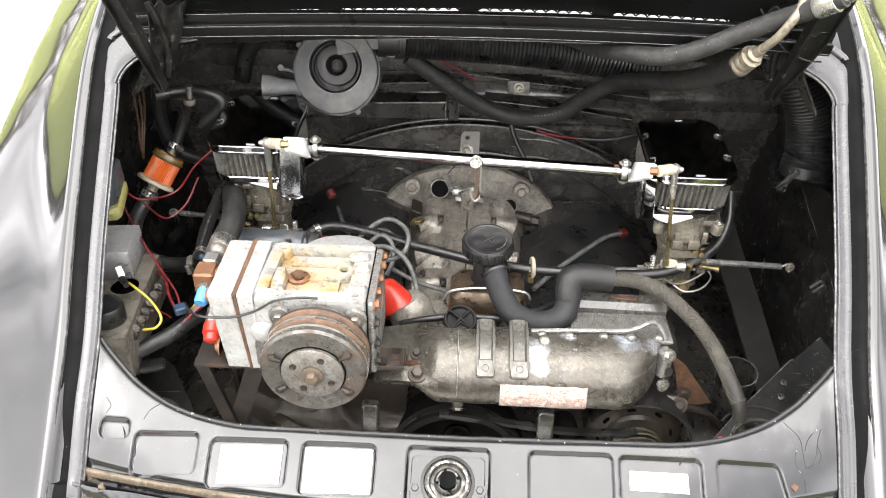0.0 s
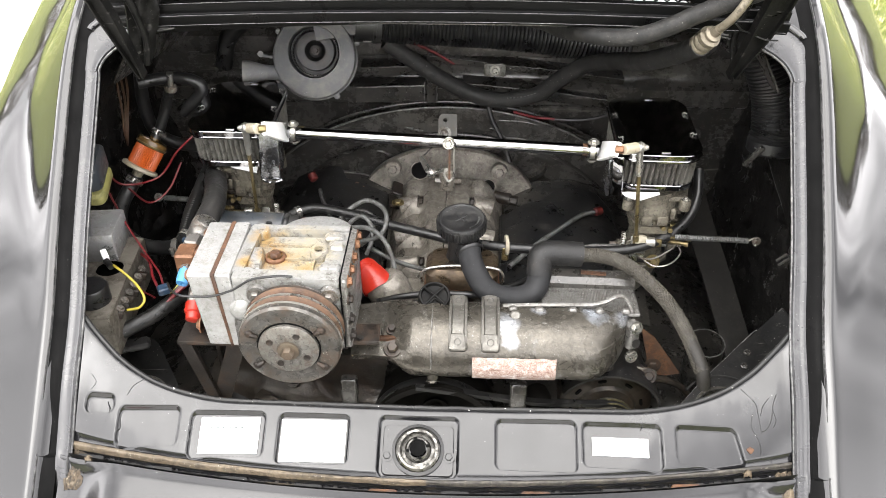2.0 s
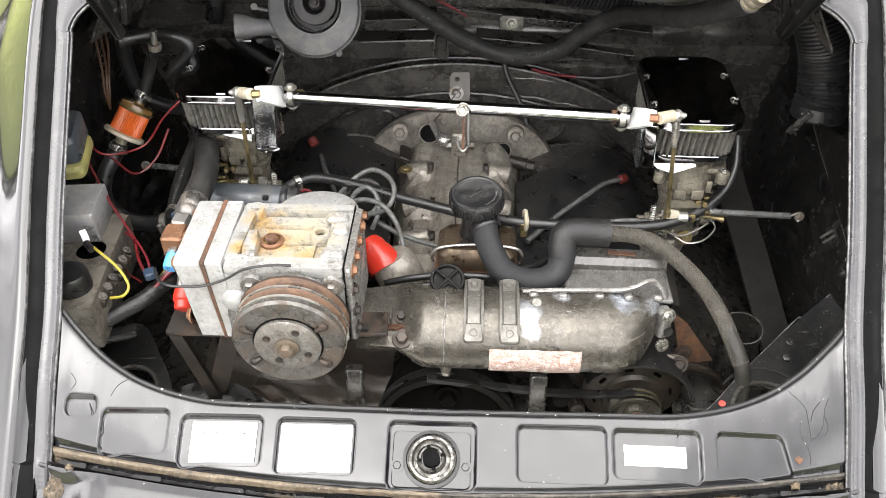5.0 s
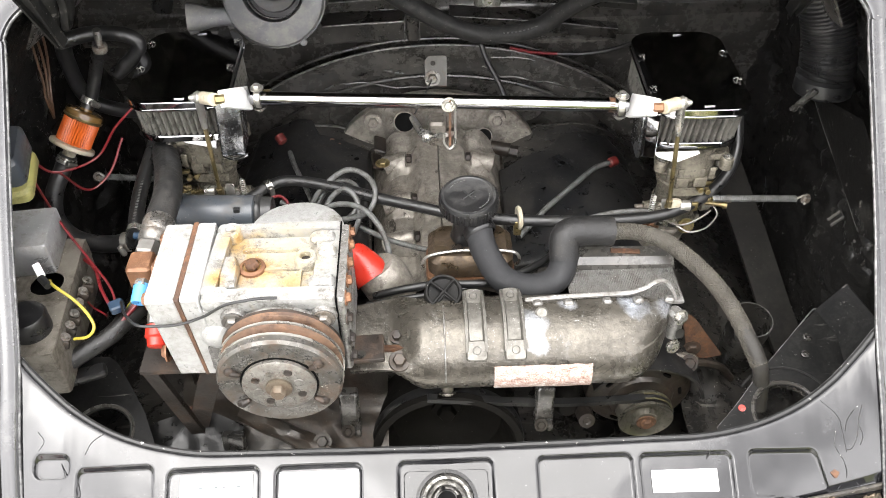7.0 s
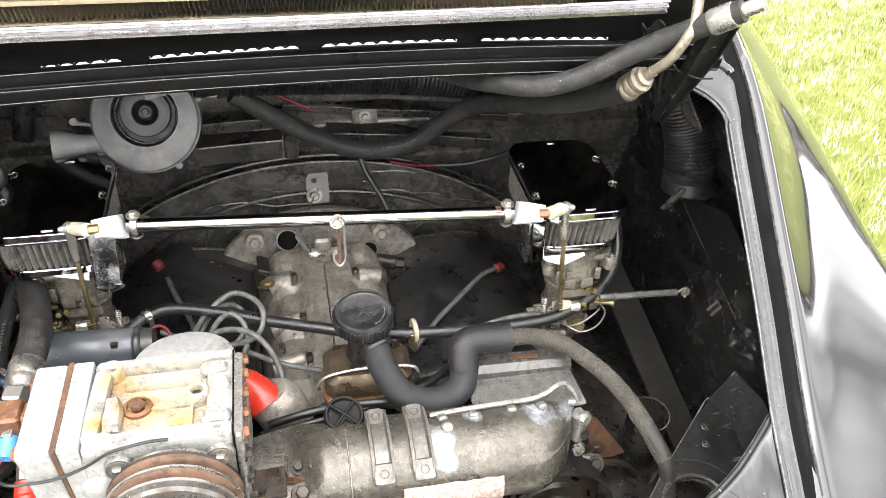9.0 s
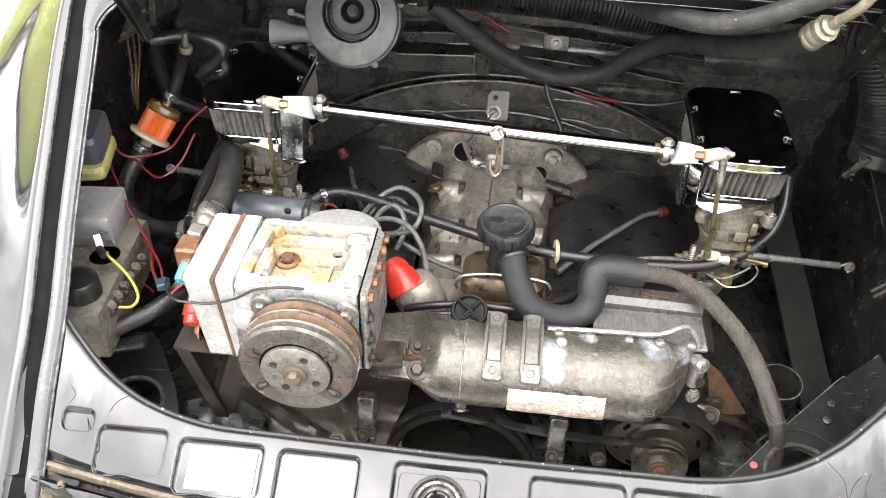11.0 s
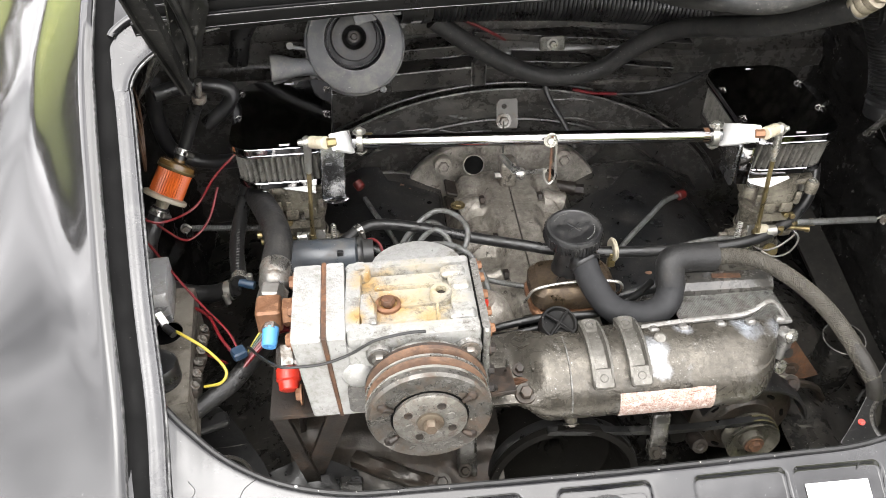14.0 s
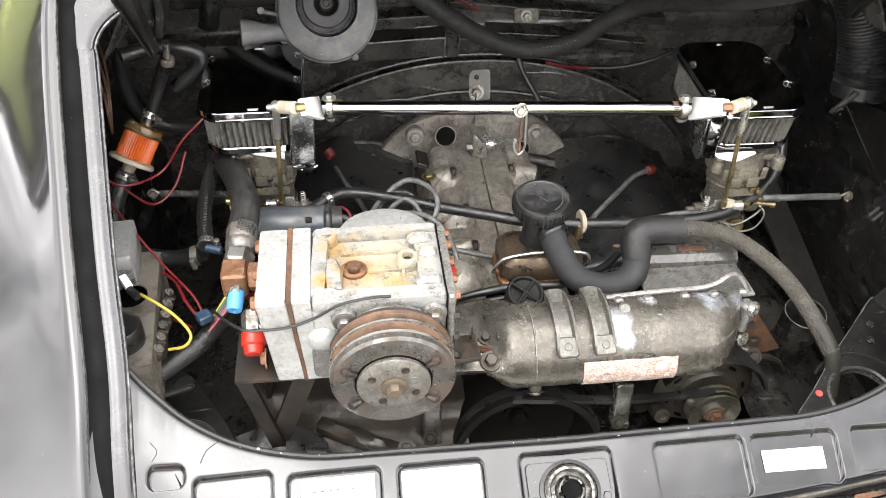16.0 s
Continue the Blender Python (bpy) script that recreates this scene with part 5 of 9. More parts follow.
for k, pts in enumerate((((0.084, 0.717), (0.122, 0.693), (0.188, 0.681), (0.256, 0.663), (0.354, 0.634)), ((-0.199, 0.678), (-0.149, 0.689), (-0.064, 0.677), (-0.007, 0.676)), ((0.10, 0.735), (0.20, 0.722), (0.30, 0.690), (0.36, 0.655)))):
    path = smooth_path([(x, 0.836, z) for x, z in pts], 24)
    bm = B()
    tube(bm, [p + Vector((0, -0.001 * math.cos(7 * i / 24), (0.0045, 0.0025, 0.002)[k] * abs(math.sin(0.13 * i + 0.4 * math.sin(0.05 * i))))) for i, p in enumerate(path)], (0.0022, 0.0018, 0.0014)[k], 6, 1)
    part("crumpled_seam", bm, bay_dusty if k != 1 else bay_black, tunnel, "crumpled wavy seam of the sheet")
for dx, dz, w in ((0, 0, 0.006), (0.012, -0.004, 0.005), (0.021, -0.005, 0.003), (-0.009, 0.002, 0.003)):
    bm = B()
    slab(bm, [(w * math.cos(a) * (1 + 0.4 * math.sin(3 * a + w * 900)), 0.45 * w * math.sin(a) * (1 + 0.3 * math.cos(5 * a))) for a in [2 * math.pi * q / 18 for q in range(18)]], 0, 0.0012, pose(-0.079 + dx, 0.8325, 0.715 + dz, 78, 0, 0), 0.0003)
    part("paint_splash", bm, grey_lead, tunnel, "dried pale splash")
for cx_, cz_, r_ in ((0.170, 0.630, 0.040), (-0.158, 0.607, 0.046)):
    bm = B()
    lathe(bm, [(r_ + 0.006, 0), (r_ + 0.003, 0.010), (r_ - 0.004, 0.012), (r_ - 0.010, 0.004), (0, 0.003)], (cx_, 0.856, cz_), (0, -1, 0.1), 40)
    part("pressed_dome", bm, bay_dusty, tunnel)
# firewall fittings
def rib(pts, face, lip_r=0.0011):
    """Pressed shelf on the firewall: a black face below a worn edge with a painted highlight."""
    path = [Vector(p) for p in pts]
    bm = B()
    sweep(bm, path, [(0.0, -face), (-0.002, -face + 0.002), (-0.002, -0.001), (0.0, 0.001), (0.035, 0.004), (0.035, -face)], (0, 1, 0))
    r_ = part("firewall_rib", bm, bay_black, car, "black pressed rib of the firewall")
    bm = B()
    tube(bm, [p + Vector((0, -0.0015, 0.0004 + 0.0006 * math.sin(40 * p.x))) for p in smooth_path(path, 10)], lip_r, 6, 1)
    part("worn_edge", bm, rib_edge, r_, "worn edge with its highlight painted in")


rib([(-0.190, 0.829, 0.807), (-0.115, 0.829, 0.809), (-0.049, 0.829, 0.813)], 0.034, 0.0018)
rib([(-0.176, 0.836, 0.846), (-0.110, 0.836, 0.848), (-0.046, 0.836, 0.851)], 0.018)
rib([(-0.044, 0.840, 0.872), (0.077, 0.840, 0.858), (0.228, 0.840, 0.842), (0.347, 0.840, 0.827)], 0.012, 0.0008)
rib([(0.027, 0.838, 0.814), (0.120, 0.838, 0.807), (0.225, 0.838, 0.796), (0.319, 0.838, 0.783)], 0.020)
bm = B()
block(bm, (-0.036, 0.836, 0.799), (0.024, 0.020, 0.050), 0.004)
part("firewall_stop", bm, bay_black, car)
for x in (-0.049, -0.024):
    bm = B()
    tube(bm, [(x, 0.8255, 0.822), (x - 0.002, 0.8255, 0.776)], 0.0010, 6, 1)
    part("worn_edge", bm, rib_edge, car)
bm = B()
slab(bm, rounded(0.044, 0.026, 0.005), 0, 0.006, pose(0.090, 0.832, 0.848, 80, 0, -2), 0.0015)
sp_ = part("stud_plate", bm, bay_dusty, car, "dusty plate with a stud")
bm = B()
bolt(bm, (0.090, 0.826, 0.849), (0, -1, 0.2), 0.0065, 0.007)
part("stud", bm, steel, sp_)
# ---- engine block ----
engine = thing("engine", "flat four engine with grimy alloy case seen from above", "engine", at=(0, 0.6, 0.5))
bm = B()
# bell housing flange, half round
n = 28
outl = [(0.188 * math.cos(math.pi * i / n), -0.02 + 0.150 * math.sin(math.pi * i / n) ** 0.8) for i in range(n + 1)] + [(-0.178, -0.12), (0.178, -0.12)]
slab(bm, outl, 0, -0.024, pose(0, 0.765, 0.565, 78, 0, 0), 0.004)
part("bell_housing", bm, dirty_alu, engine, "grimy alloy bell housing flange")
bm = B()
for x, z in ((-0.110, 0.671), (0.104, 0.668)):
    lathe(bm, [(0, 0), (0.017, 0), (0.015, 0.012), (0, 0.012)], (x, 0.748, z), (0, -1, 0.25), 20)
    bolt(bm, (x, 0.734, z + 0.003), (0, -1, 0.25), 0.0095, 0.007)
pieces("housing_bolt", bm, dirty_alu, engine)
for x, z, r in ((-0.056, 0.668, 0.017), (0.083, 0.634, 0.013)):
    bm = B()
    lathe(bm, [(r + 0.0025, 0), (r + 0.0015, 0.0035), (r, 0.0035), (r, -0.001)], (x, 0.742, z), (0, -1, 0.35), 28)
    part("bore_rim", bm, dirty_alu, engine)
    # flat black disc paints in the dark of the bore
    bm = B()
    lathe(bm, [(r, 0.003), (0, 0.0025)], (x, 0.742, z), (0, -1, 0.35), 28)
    part("bore", bm, hole_gasket_black, engine, "black disc painting in the dark of the hole")


def seam_width(y):
    """Half width of the flat flange along the seam of the case."""
    return ramp(y, [(0.40, 0.033), (0.53, 0.034), (0.54, 0.037), (0.618, 0.037), (0.632, 0.046), (0.75, 0.046)])[0]


def case_half(s):
    bm = B()

    def f(u, v):
        y = mix(0.745, 0.40, u)
        x = mix(0.0012, 0.115, v)
        w = seam_width(y)
        h = 0.632 - 0.03 * u - 0.32 * max(0, v - 0.55) ** 2 + 0.016 * math.exp(-((y - 0.735) / 0.03) ** 2)
        h += 0.004 * noise.noise(Vector((x * 50 * s, y * 30, 1)))
        flat = 0.650 - 0.026 * u + 0.0016 * noise.noise(Vector((x * 70 * s, y * 40, 4))) + 0.003 * max(0, 1 - x / 0.016)
        k = min(1, max(0, (x - w + 0.010) / 0.020))
        k = k * k * (3 - 2 * k)
        for yc in (0.672, 0.575, 0.49):
            h += 0.022 * max(0, 1 - ((y - yc) / 0.023) ** 2) ** 0.5 * min(1, max(0.25, (0.108 - x) / 0.035))
            if x < w + 0.009:
                k = max(k, 0.9 * max(0, 1 - ((y - yc) / 0.016) ** 2) * min(1, max(0, (x - w + 0.002) / 0.003)))
                h -= 0.012 * max(0, 1 - ((y - yc) / 0.020) ** 2) * min(1, max(0, (x - w + 0.002) / 0.003))
        h = mix(flat, h, k)
        if v > 0.98:
            h -= 0.05
        return s * x, y, h
    sheet(bm, f, 120, 72, 0.006 * s)
    return bm


for s in (1, -1):
    half = part("crankcase_half", case_half(s), dirty_alu, engine, "grimy grey alloy crankcase half", 50)
    for yc in (0.672, 0.575, 0.49):
        w = seam_width(yc)
        bm = B()
        rod(bm, (s * (w + 0.009), yc, 0.640 - 0.07 * (0.672 - yc)), (s * 0.092, yc - 0.004, 0.628 - 0.07 * (0.672 - yc)), 0.0115, 0.017, 24, 0.002)
        part("boss", bm, dirty_alu, half)
        bm = B()
        rod(bm, (s * (w + 0.0005), yc, 0.640 - 0.07 * (0.672 - yc)), (s * (w + 0.0085), yc, 0.640 - 0.07 * (0.672 - yc)), 0.0085, 0.0085, 6, 0.001)
        part("case_nut", bm, rust_brown, half)
bm = B()
block(bm, (0.0, 0.715, 0.668), (0.030, 0.036, 0.05), 0.005)
part("lug", bm, dirty_alu, engine)
bm = B()
rod(bm, (-0.024, 0.706, 0.667), (0.028, 0.706, 0.667), 0.007, seg=6)
part("lug_bolt", bm, steel, engine)
bm = B()
rod(bm, (0.095, 0.735, 0.615), (0.128, 0.725, 0.612), 0.011, 0.013, 20)
rod(bm, (0.128, 0.725, 0.612), (0.142, 0.722, 0.611), 0.010, 0.010, 6)
part("oil_switch", bm, rust_brown, engine, "brass threaded plug")
# rust patch bracket at the left of the case
bm = B()
block(bm, (-0.100, 0.715, 0.640), (0.022, 0.040, 0.006), 0.002, (5, 25, 4))
block(bm, (-0.104, 0.675, 0.634), (0.020, 0.036, 0.006), 0.002, (8, 30, 12))
pieces("rusty_bracket", bm, rust_brown, engine, "flaking rusty bracket")
bm = B()
bolt(bm, (-0.094, 0.655, 0.645), (0, 0, 1), 0.008, 0.005)
part("brass_screw", bm, brass, engine)
# black cylinder tins
for s, x0, x1, y0, y1, zz in ((-1, -0.112, -0.36, 0.80, 0.45, 0.60), (1, 0.118, 0.37, 0.80, 0.42, 0.585)):
    bm = B()

    def tin(u, v):
        x, y = mix(x0, x1, u), mix(y0, y1, v)
        z = zz + 0.03 * math.sin(math.pi * min(1, u * 1.1)) - 0.06 * max(0, u - 0.75) * 4 * 0.25
        z -= 0.10 * max(0, v - 0.6) ** 1.5
        return x, y, z + 0.006 * noise.noise(Vector((x * 16, y * 16, s)))
    sheet(bm, tin, 30, 30, 0.003)
    t = part("cylinder_tin", bm, bay_black, engine, "matt black pressed cylinder cover")
    bm = B()
    tube(bm, [tin(u / 12, 0.02) for u in range(13)], 0.004, 8, 3)
    part("tin_edge", bm, bay_dusty, t)
    shape = [(-0.318, 0.786), (-0.251, 0.802), (-0.222, 0.793), (-0.207, 0.752), (-0.116, 0.729), (-0.116, 0.45), (-0.33, 0.45), (-0.345, 0.60)] if s < 0 else [(0.106, 0.688), (0.190, 0.716), (0.223, 0.755), (0.306, 0.754), (0.331, 0.716), (0.345, 0.60), (0.335, 0.44), (0.102, 0.46)]
    bm = B()
    rings = []
    for inset, lift in ((0.0, -0.012), (0.0, 0.010), (0.003, 0.0145), (0.009, 0.016)):
        cx_, cy_ = sum(p[0] for p in shape) / 8, sum(p[1] for p in shape) / 8
        ring_ = []
        for p, q in zip(shape, shape[1:] + shape[:1]):
            for k in range(6):
                x, y = mix(p[0], q[0], k / 6), mix(p[1], q[1], k / 6)
                d_ = math.hypot(x - cx_, y - cy_)
                x, y = x + (cx_ - x) * inset / d_, y + (cy_ - y) * inset / d_
                uu = min(1, max(0, (x - x0) / (x1 - x0)))
                vv = min(1, max(0, (y - y0) / (y1 - y0)))
                ring_.append(bm.verts.new((x, y, tin(uu, vv)[2] + lift)))
        rings.append(ring_)
    for ra, rb in zip(rings, rings[1:]):
        for i in range(len(ra)):
            j = (i + 1) % len(ra)
            bm.faces.new((ra[i], ra[j], rb[j], rb[i]))
    inner_ = rings[-1]
    for step in (0.7, 0.4, 0.15):
        nxt = []
        for vtx in rings[-1]:
            x, y = mix(cx_, vtx.co.x, step), mix(cy_, vtx.co.y, step)
            uu = min(1, max(0, (x - x0) / (x1 - x0)))
            vv = min(1, max(0, (y - y0) / (y1 - y0)))
            nxt.append(bm.verts.new((x, y, tin(uu, vv)[2] + 0.016)))
        for i in range(len(nxt)):
            j = (i + 1) % len(nxt)
            bm.faces.new((inner_[i], inner_[j], nxt[j], nxt[i]))
        inner_ = nxt
    bm.faces.new(inner_)
    cov = part("cover_plate", bm, tin_satin, t, "satin black pressed cover with scuffs")
    for hx, hy in (((-0.30, 0.70), (-0.14, 0.69)) if s < 0 else ((0.212, 0.664), (0.30, 0.70))):
        bm = B()
        lathe(bm, [(0.0045, 0.0008), (0, 0.0006)], (hx, hy, tin((hx - x0) / (x1 - x0), (hy - y0) / (y1 - y0))[2] + 0.0162), (0, 0, 1), 14)
        part("screw_hole", bm, hole_gasket_black, cov)
# side tinware towards the bay walls and rear tin
bm = B()
sheet(bm, lambda u, v: (mix(0.34, 0.60, u), mix(0.10, 0.85, v), mix(0.50, 0.43, u) + 0.012 * noise.noise(Vector((u * 6, v * 9, 7)))), 24, 40, 0.003)
part("side_tin", bm, bay_black, engine)
bm = B()
sheet(bm, lambda u, v: (mix(-0.60, -0.34, u), mix(0.10, 0.85, v), mix(0.43, 0.50, u) + 0.012 * noise.noise(Vector((u * 6, v * 9, 3)))), 24, 40, 0.003)
part("side_tin", bm, bay_black, engine)
bm = B()
sweep(bm, smooth_path([Vector((0.478, 0.720, 0.664)), Vector((0.488, 0.634, 0.625)), Vector((0.510, 0.530, 0.567)), Vector((0.531, 0.422, 0.505)), Vector((0.545, 0.340, 0.470))], 4), [(-0.027, 0), (-0.026, 0.004), (0.026, 0.004), (0.027, 0), (0.026, -0.003), (-0.026, -0.003)], (1, 0, 0))
part("drip_strap", bm, strap_dusty, engine, "dusty flat steel strap")
bm = B()
sheet(bm, lambda u, v: (mix(0.566, 0.592, u) + 0.004 * v, mix(mix(0.600, 0.400, u), mix(0.46, 0.28, u), v), mix(0.800, 0.692, u) + 0.045 * v), 16, 8, 0.002)
flap = part("arch_flap", bm, tar_black, car, "smooth black flap over the wheel arch")
bm = B()
tube(bm, [(0.566, 0.600, 0.801), (0.572, 0.545, 0.772), (0.580, 0.495, 0.744), (0.592, 0.400, 0.693)], 0.0005, 6, 6)
part("rubbed_edge", bm, rib_edge, flap, "thin pale edge")
for dy in (0, 0.012):
    bm = B()
    rod(bm, (0.578, 0.424 + dy, 0.700), (0.560, 0.416 + dy, 0.692), 0.0022, 0.0022, 8)
    part("prong", bm, steel, flap)
bm = B()
tube(bm, [(0.442, 0.335, 0.50), (0.438, 0.322, 0.60)], 0.0300, 28, 1, cap=False)
tube(bm, [(0.442, 0.335, 0.50), (0.438, 0.322, 0.60)], 0.0285, 28, 1, cap=False)
heater = part("heater_pipe", bm, bay_black, engine, "open black heater pipe")
bm = B()
lathe(bm, [(0.0290, -0.0004), (0.0302, -0.0006), (0.0304, 0.0002), (0.0292, 0.0004)], (0.438, 0.322, 0.60), (-0.04, -0.13, 1), 36)
part("rim", bm, rib_edge, heater, "thin pale rim")
# rear tin below the compressor, with ribs and studs
bm = B()


def rear_tin(u, v):
    x = mix(-0.375, -0.085, u)
    y, z = ramp(v, [(0, 0.32, 0.560), (0.30, 0.255, 0.556), (0.42, 0.236, 0.545), (0.46, 0.228, 0.528), (0.62, 0.20, 0.515), (1.0, 0.10, 0.47)])
    y += 0.30 * max(0, -x - 0.30) + 0.012 * math.sin(14 * x)
    z += 0.006 * math.exp(-((x + 0.20 - 0.9 * (0.26 - y)) / 0.010) ** 2) - 0.25 * max(0, -x - 0.345)
    return x, y, z + 0.004 * noise.noise(Vector((x * 30, y * 30, 4)))


sheet(bm, rear_tin, 50, 40, 0.003)
part("rear_tin", bm, tin_brown, engine, "grimy brown engine tin")
bm = B()
lathe(bm, [(0.016, 0), (0.016, 0.006), (0.011, 0.010), (0.007, 0.010), (0.007, 0.002), (0, 0.002)], (-0.352, 0.229, 0.541), (0, -0.7, 0.7), 20)
part("rusty_bush", bm, rust, engine, "rusty ring bolt")
bm = B()
sheet(bm, lambda u, v: (mix(-0.415, -0.282, u), mix(0.226 - 0.014 * abs(2 * u - 1) ** 2, 0.13, v), 0.538 - 0.03 * v + 0.020 * math.sin(3.1 * u) - 0.010 * math.exp(-((u - 0.45) / 0.10) ** 2 - ((v - 0.55) / 0.22) ** 2) + 0.004 * noise.noise(Vector((u * 5, v * 5, 0)))), 20, 12, 0.003)
part("rubber_flap", bm, rubber, engine, "moulded black rubber flap")
bm = B()
block(bm, (-0.290, 0.182, 0.546), (0.030, 0.012, 0.034), 0.002, (-8, 0, -6))
part("clip_plate", bm, bay_black, engine)
for x, z in ((-0.135, 0.568), (0.128, 0.566)):
    bm = B()
    block(bm, (x, 0.212, z), (0.026, 0.018, 0.076), 0.003, (-6, 0, 0), 0.005)
    block(bm, (x - 0.008, 0.202, z - 0.036), (0.008, 0.012, 0.012), 0.002)
    block(bm, (x + 0.009, 0.202, z - 0.036), (0.008, 0.012, 0.012), 0.002)
    part("support_column", bm, bay_dusty, engine, "grimy cast column with two feet")
bm = B()
lathe(bm, [(0, 0.004), (0.014, 0.003), (0.020, -0.004), (0.022, -0.04), (0, -0.04)], (0.166, 0.226, 0.541), (0.1, -0.9, 0.3), 24)
part("case_boss", bm, crank_black, engine, "oily round boss")
bm = B()
lathe(bm, [(0, 0.004), (0.004, 0.004), (0.006, 0.006), (0.011, 0.005), (0.012, -0.02), (0, -0.02)], (0.187, 0.203, 0.541), (0, -0.9, 0.4), 20)
part("drain_plug", bm, rust_brown, engine, "bronze-brown round plug")
bm = B()
bolt(bm, (0.124, 0.197, 0.540), (0, -0.8, 0.6), 0.006, 0.005)
bolt(bm, (-0.139, 0.197, 0.542), (0, -0.8, 0.6), 0.006, 0.005)
pieces("support_bolt", bm, tin_brown, engine)

bm = B()
tube(bm, [(-0.285, 0.232, 0.540), (-0.262, 0.217, 0.545), (-0.225, 0.198, 0.543), (-0.185, 0.180, 0.538), (-0.155, 0.166, 0.530)], 0.0125, 12, 6)
for v in bm.verts:
    v.co.z += 0.0018 * math.sin(260 * (v.co.x + v.co.y))
part("tin_rib", bm, tin_brown, engine, "rounded rib of the tin")
for x, y, z in ((-0.172, 0.178, 0.546), (-0.232, 0.250, 0.562)):
    bm = B()
    bolt(bm, (x, y, z), (0, -0.5, 0.85), 0.008, 0.007)
    part("tin_bolt", bm, tin_brown, engine)
# crankshaft pulley
crank = thing("crank_pulley", "large dark crankshaft pulley with a worn belt", "pulley", at=(-0.003, 0.20, 0.50))
bm = B()
lathe(bm, [(0.0, 0.075), (0.03, 0.075), (0.05, 0.070), (0.078, 0.055), (0.092, 0.004), (0.0945, 0.0), (0.104, 0.0), (0.104, 0.010), (0.096, 0.018), (0.104, 0.026), (0.104, 0.036), (0.100, 0.08), (0.0, 0.08)], (-0.003, 0.185, 0.505), (0, 1, -0.12), 56)
part("wheel", bm, crank_black, crank, "grimy dark pulley wheel")
bm = B()
lathe(bm, [(0.094, 0.011), (0.105, 0.010), (0.106, 0.013), (0.105, 0.025), (0.094, 0.026), (0.094, 0.011)], (-0.003, 0.185, 0.505), (0, 1, -0.12), 56)
part("belt", bm, rubber, crank, "frayed black belt")
bm = B()
bolt(bm, (-0.003, 0.258, 0.498), (0, -1, 0.12), 0.014, 0.012)
part("centre_bolt", bm, crank_black, crank)

# ---- alternator ----
alt = thing("alternator", "grimy alternator with a small brass-coloured pulley", "alternator", at=(0.277, 0.25, 0.51))
AX = Vector((0.0, -1, 0.0)).normalized()
c = Vector((0.276, 0.222, 0.515))
bm = B()
lathe(bm, [(0, -0.16), (0.066, -0.16), (0.074, -0.15), (0.077, -0.06), (0.075, -0.044), (0.066, -0.036), (0.048, -0.033), (0.044, -0.027), (0.030, -0.024), (0, -0.024)], c, AX, 48)
housing = part("housing", bm, tin_brown, alt, "grimy alloy housing")
am = Matrix.Translation(c - AX * 0.0335) @ frame_of(AX).to_4x4()
for k in range(8):
    bm = B()
    a = 2 * math.pi * k / 8 + 0.2
    block(bm, am @ Vector((0.057 * math.cos(a), 0.057 * math.sin(a), -0.001)), (0.005, 0.014, 0.0045), 0.001, tuple(math.degrees(v) for v in (frame_of(AX) @ Matrix.Rotation(a, 3, "Z")).to_euler()), 0.004)
    part("vent", bm, hole_gasket_black, housing, "black block painting in the dark of a cooling slot")
bm = B()
sweep(bm, [c - AX * 0.045 + Vector((0.085 * math.sin(a), 0, 0.085 * math.cos(a))) for a in [radians(q) for q in range(-60, 81, 10)]], [(-0.030, -0.002), (-0.030, 0.002), (0.030, 0.002), (0.030, -0.002)], (0, 1, 0))
part("cooling_cowl", bm, tin_satin, alt, "curved black sheet cowl")
bm = B()
lathe(bm, [(0.02, -0.022), (0.035, -0.020), (0.0385, -0.016), (0.0385, -0.013), (0.029, -0.005), (0.0385, 0.003), (0.0385, 0.007), (0.0345, 0.006), (0.026, -0.002), (0.0185, -0.002), (0.016, 0.007), (0.011, 0.009), (0, 0.009)], c, AX, 48)
part("pulley", bm, pulley_olive, alt, "small dull plated pulley")
bm = B()
bolt(bm, c + AX * 0.009, AX, 0.009, 0.007)
part("nut", bm, rust, alt, "rusty nut")
bm = B()
belt_path = [Vector((-0.03, 0.200, 0.606)), Vector((0.06, 0.203, 0.590)), Vector((0.16, 0.2185, 0.560))] + [c - AX * 0.005 + Vector((0.0375 * math.sin(a), 0, 0.0375 * math.cos(a))) for a in (-0.15, 0.3, 0.8, 1.3, 1.8)]
sweep(bm, smooth_path(belt_path, 8), [(-0.005, -0.004), (-0.005, 0.003), (0.005, 0.003), (0.005, -0.004)], (0, 1, 0))
part("belt", bm, rubber, alt, "black V-belt running to the crankshaft pulley")
for off in (-0.0042, 0.0042):
    bm = B()
    tube(bm, [p + Vector((0, off, 0.0040)) for p in belt_path[3:]], 0.0014, 6, 6)
    part("belt_strand", bm, belt_yellow, alt, "frayed yellowish belt edge")
bm = B()
block(bm, c + Vector((0.055, 0.05, 0.055)), (0.045, 0.012, 0.028), 0.003, (-20, 25, 10))
part("adjuster", bm, dirty_alu, alt)
bm = B()
bolt(bm, c + Vector((0.062, 0.043, 0.062)), (0, -0.7, 0.7), 0.008, 0.006)
part("adjuster_bolt", bm, rust_brown, alt)
bm = B()
slab(bm, [(-0.034, 0.052), (-0.010, 0.034), (0.040, -0.036), (0.018, -0.041), (-0.012, -0.038), (-0.020, 0.002)], -0.002, 0.002, pose(0.357, 0.300, 0.5925, 82, 0, 0), 0.0008)
brace = part("rusty_brace", bm, rust, alt, "orange rusty brace")
bm = B()
bolt(bm, (0.350, 0.2965, 0.5715), (0, -1, 0.12), 0.009, 0.006)
part("brace_bolt", bm, rust_brown, brace)
bm = B()
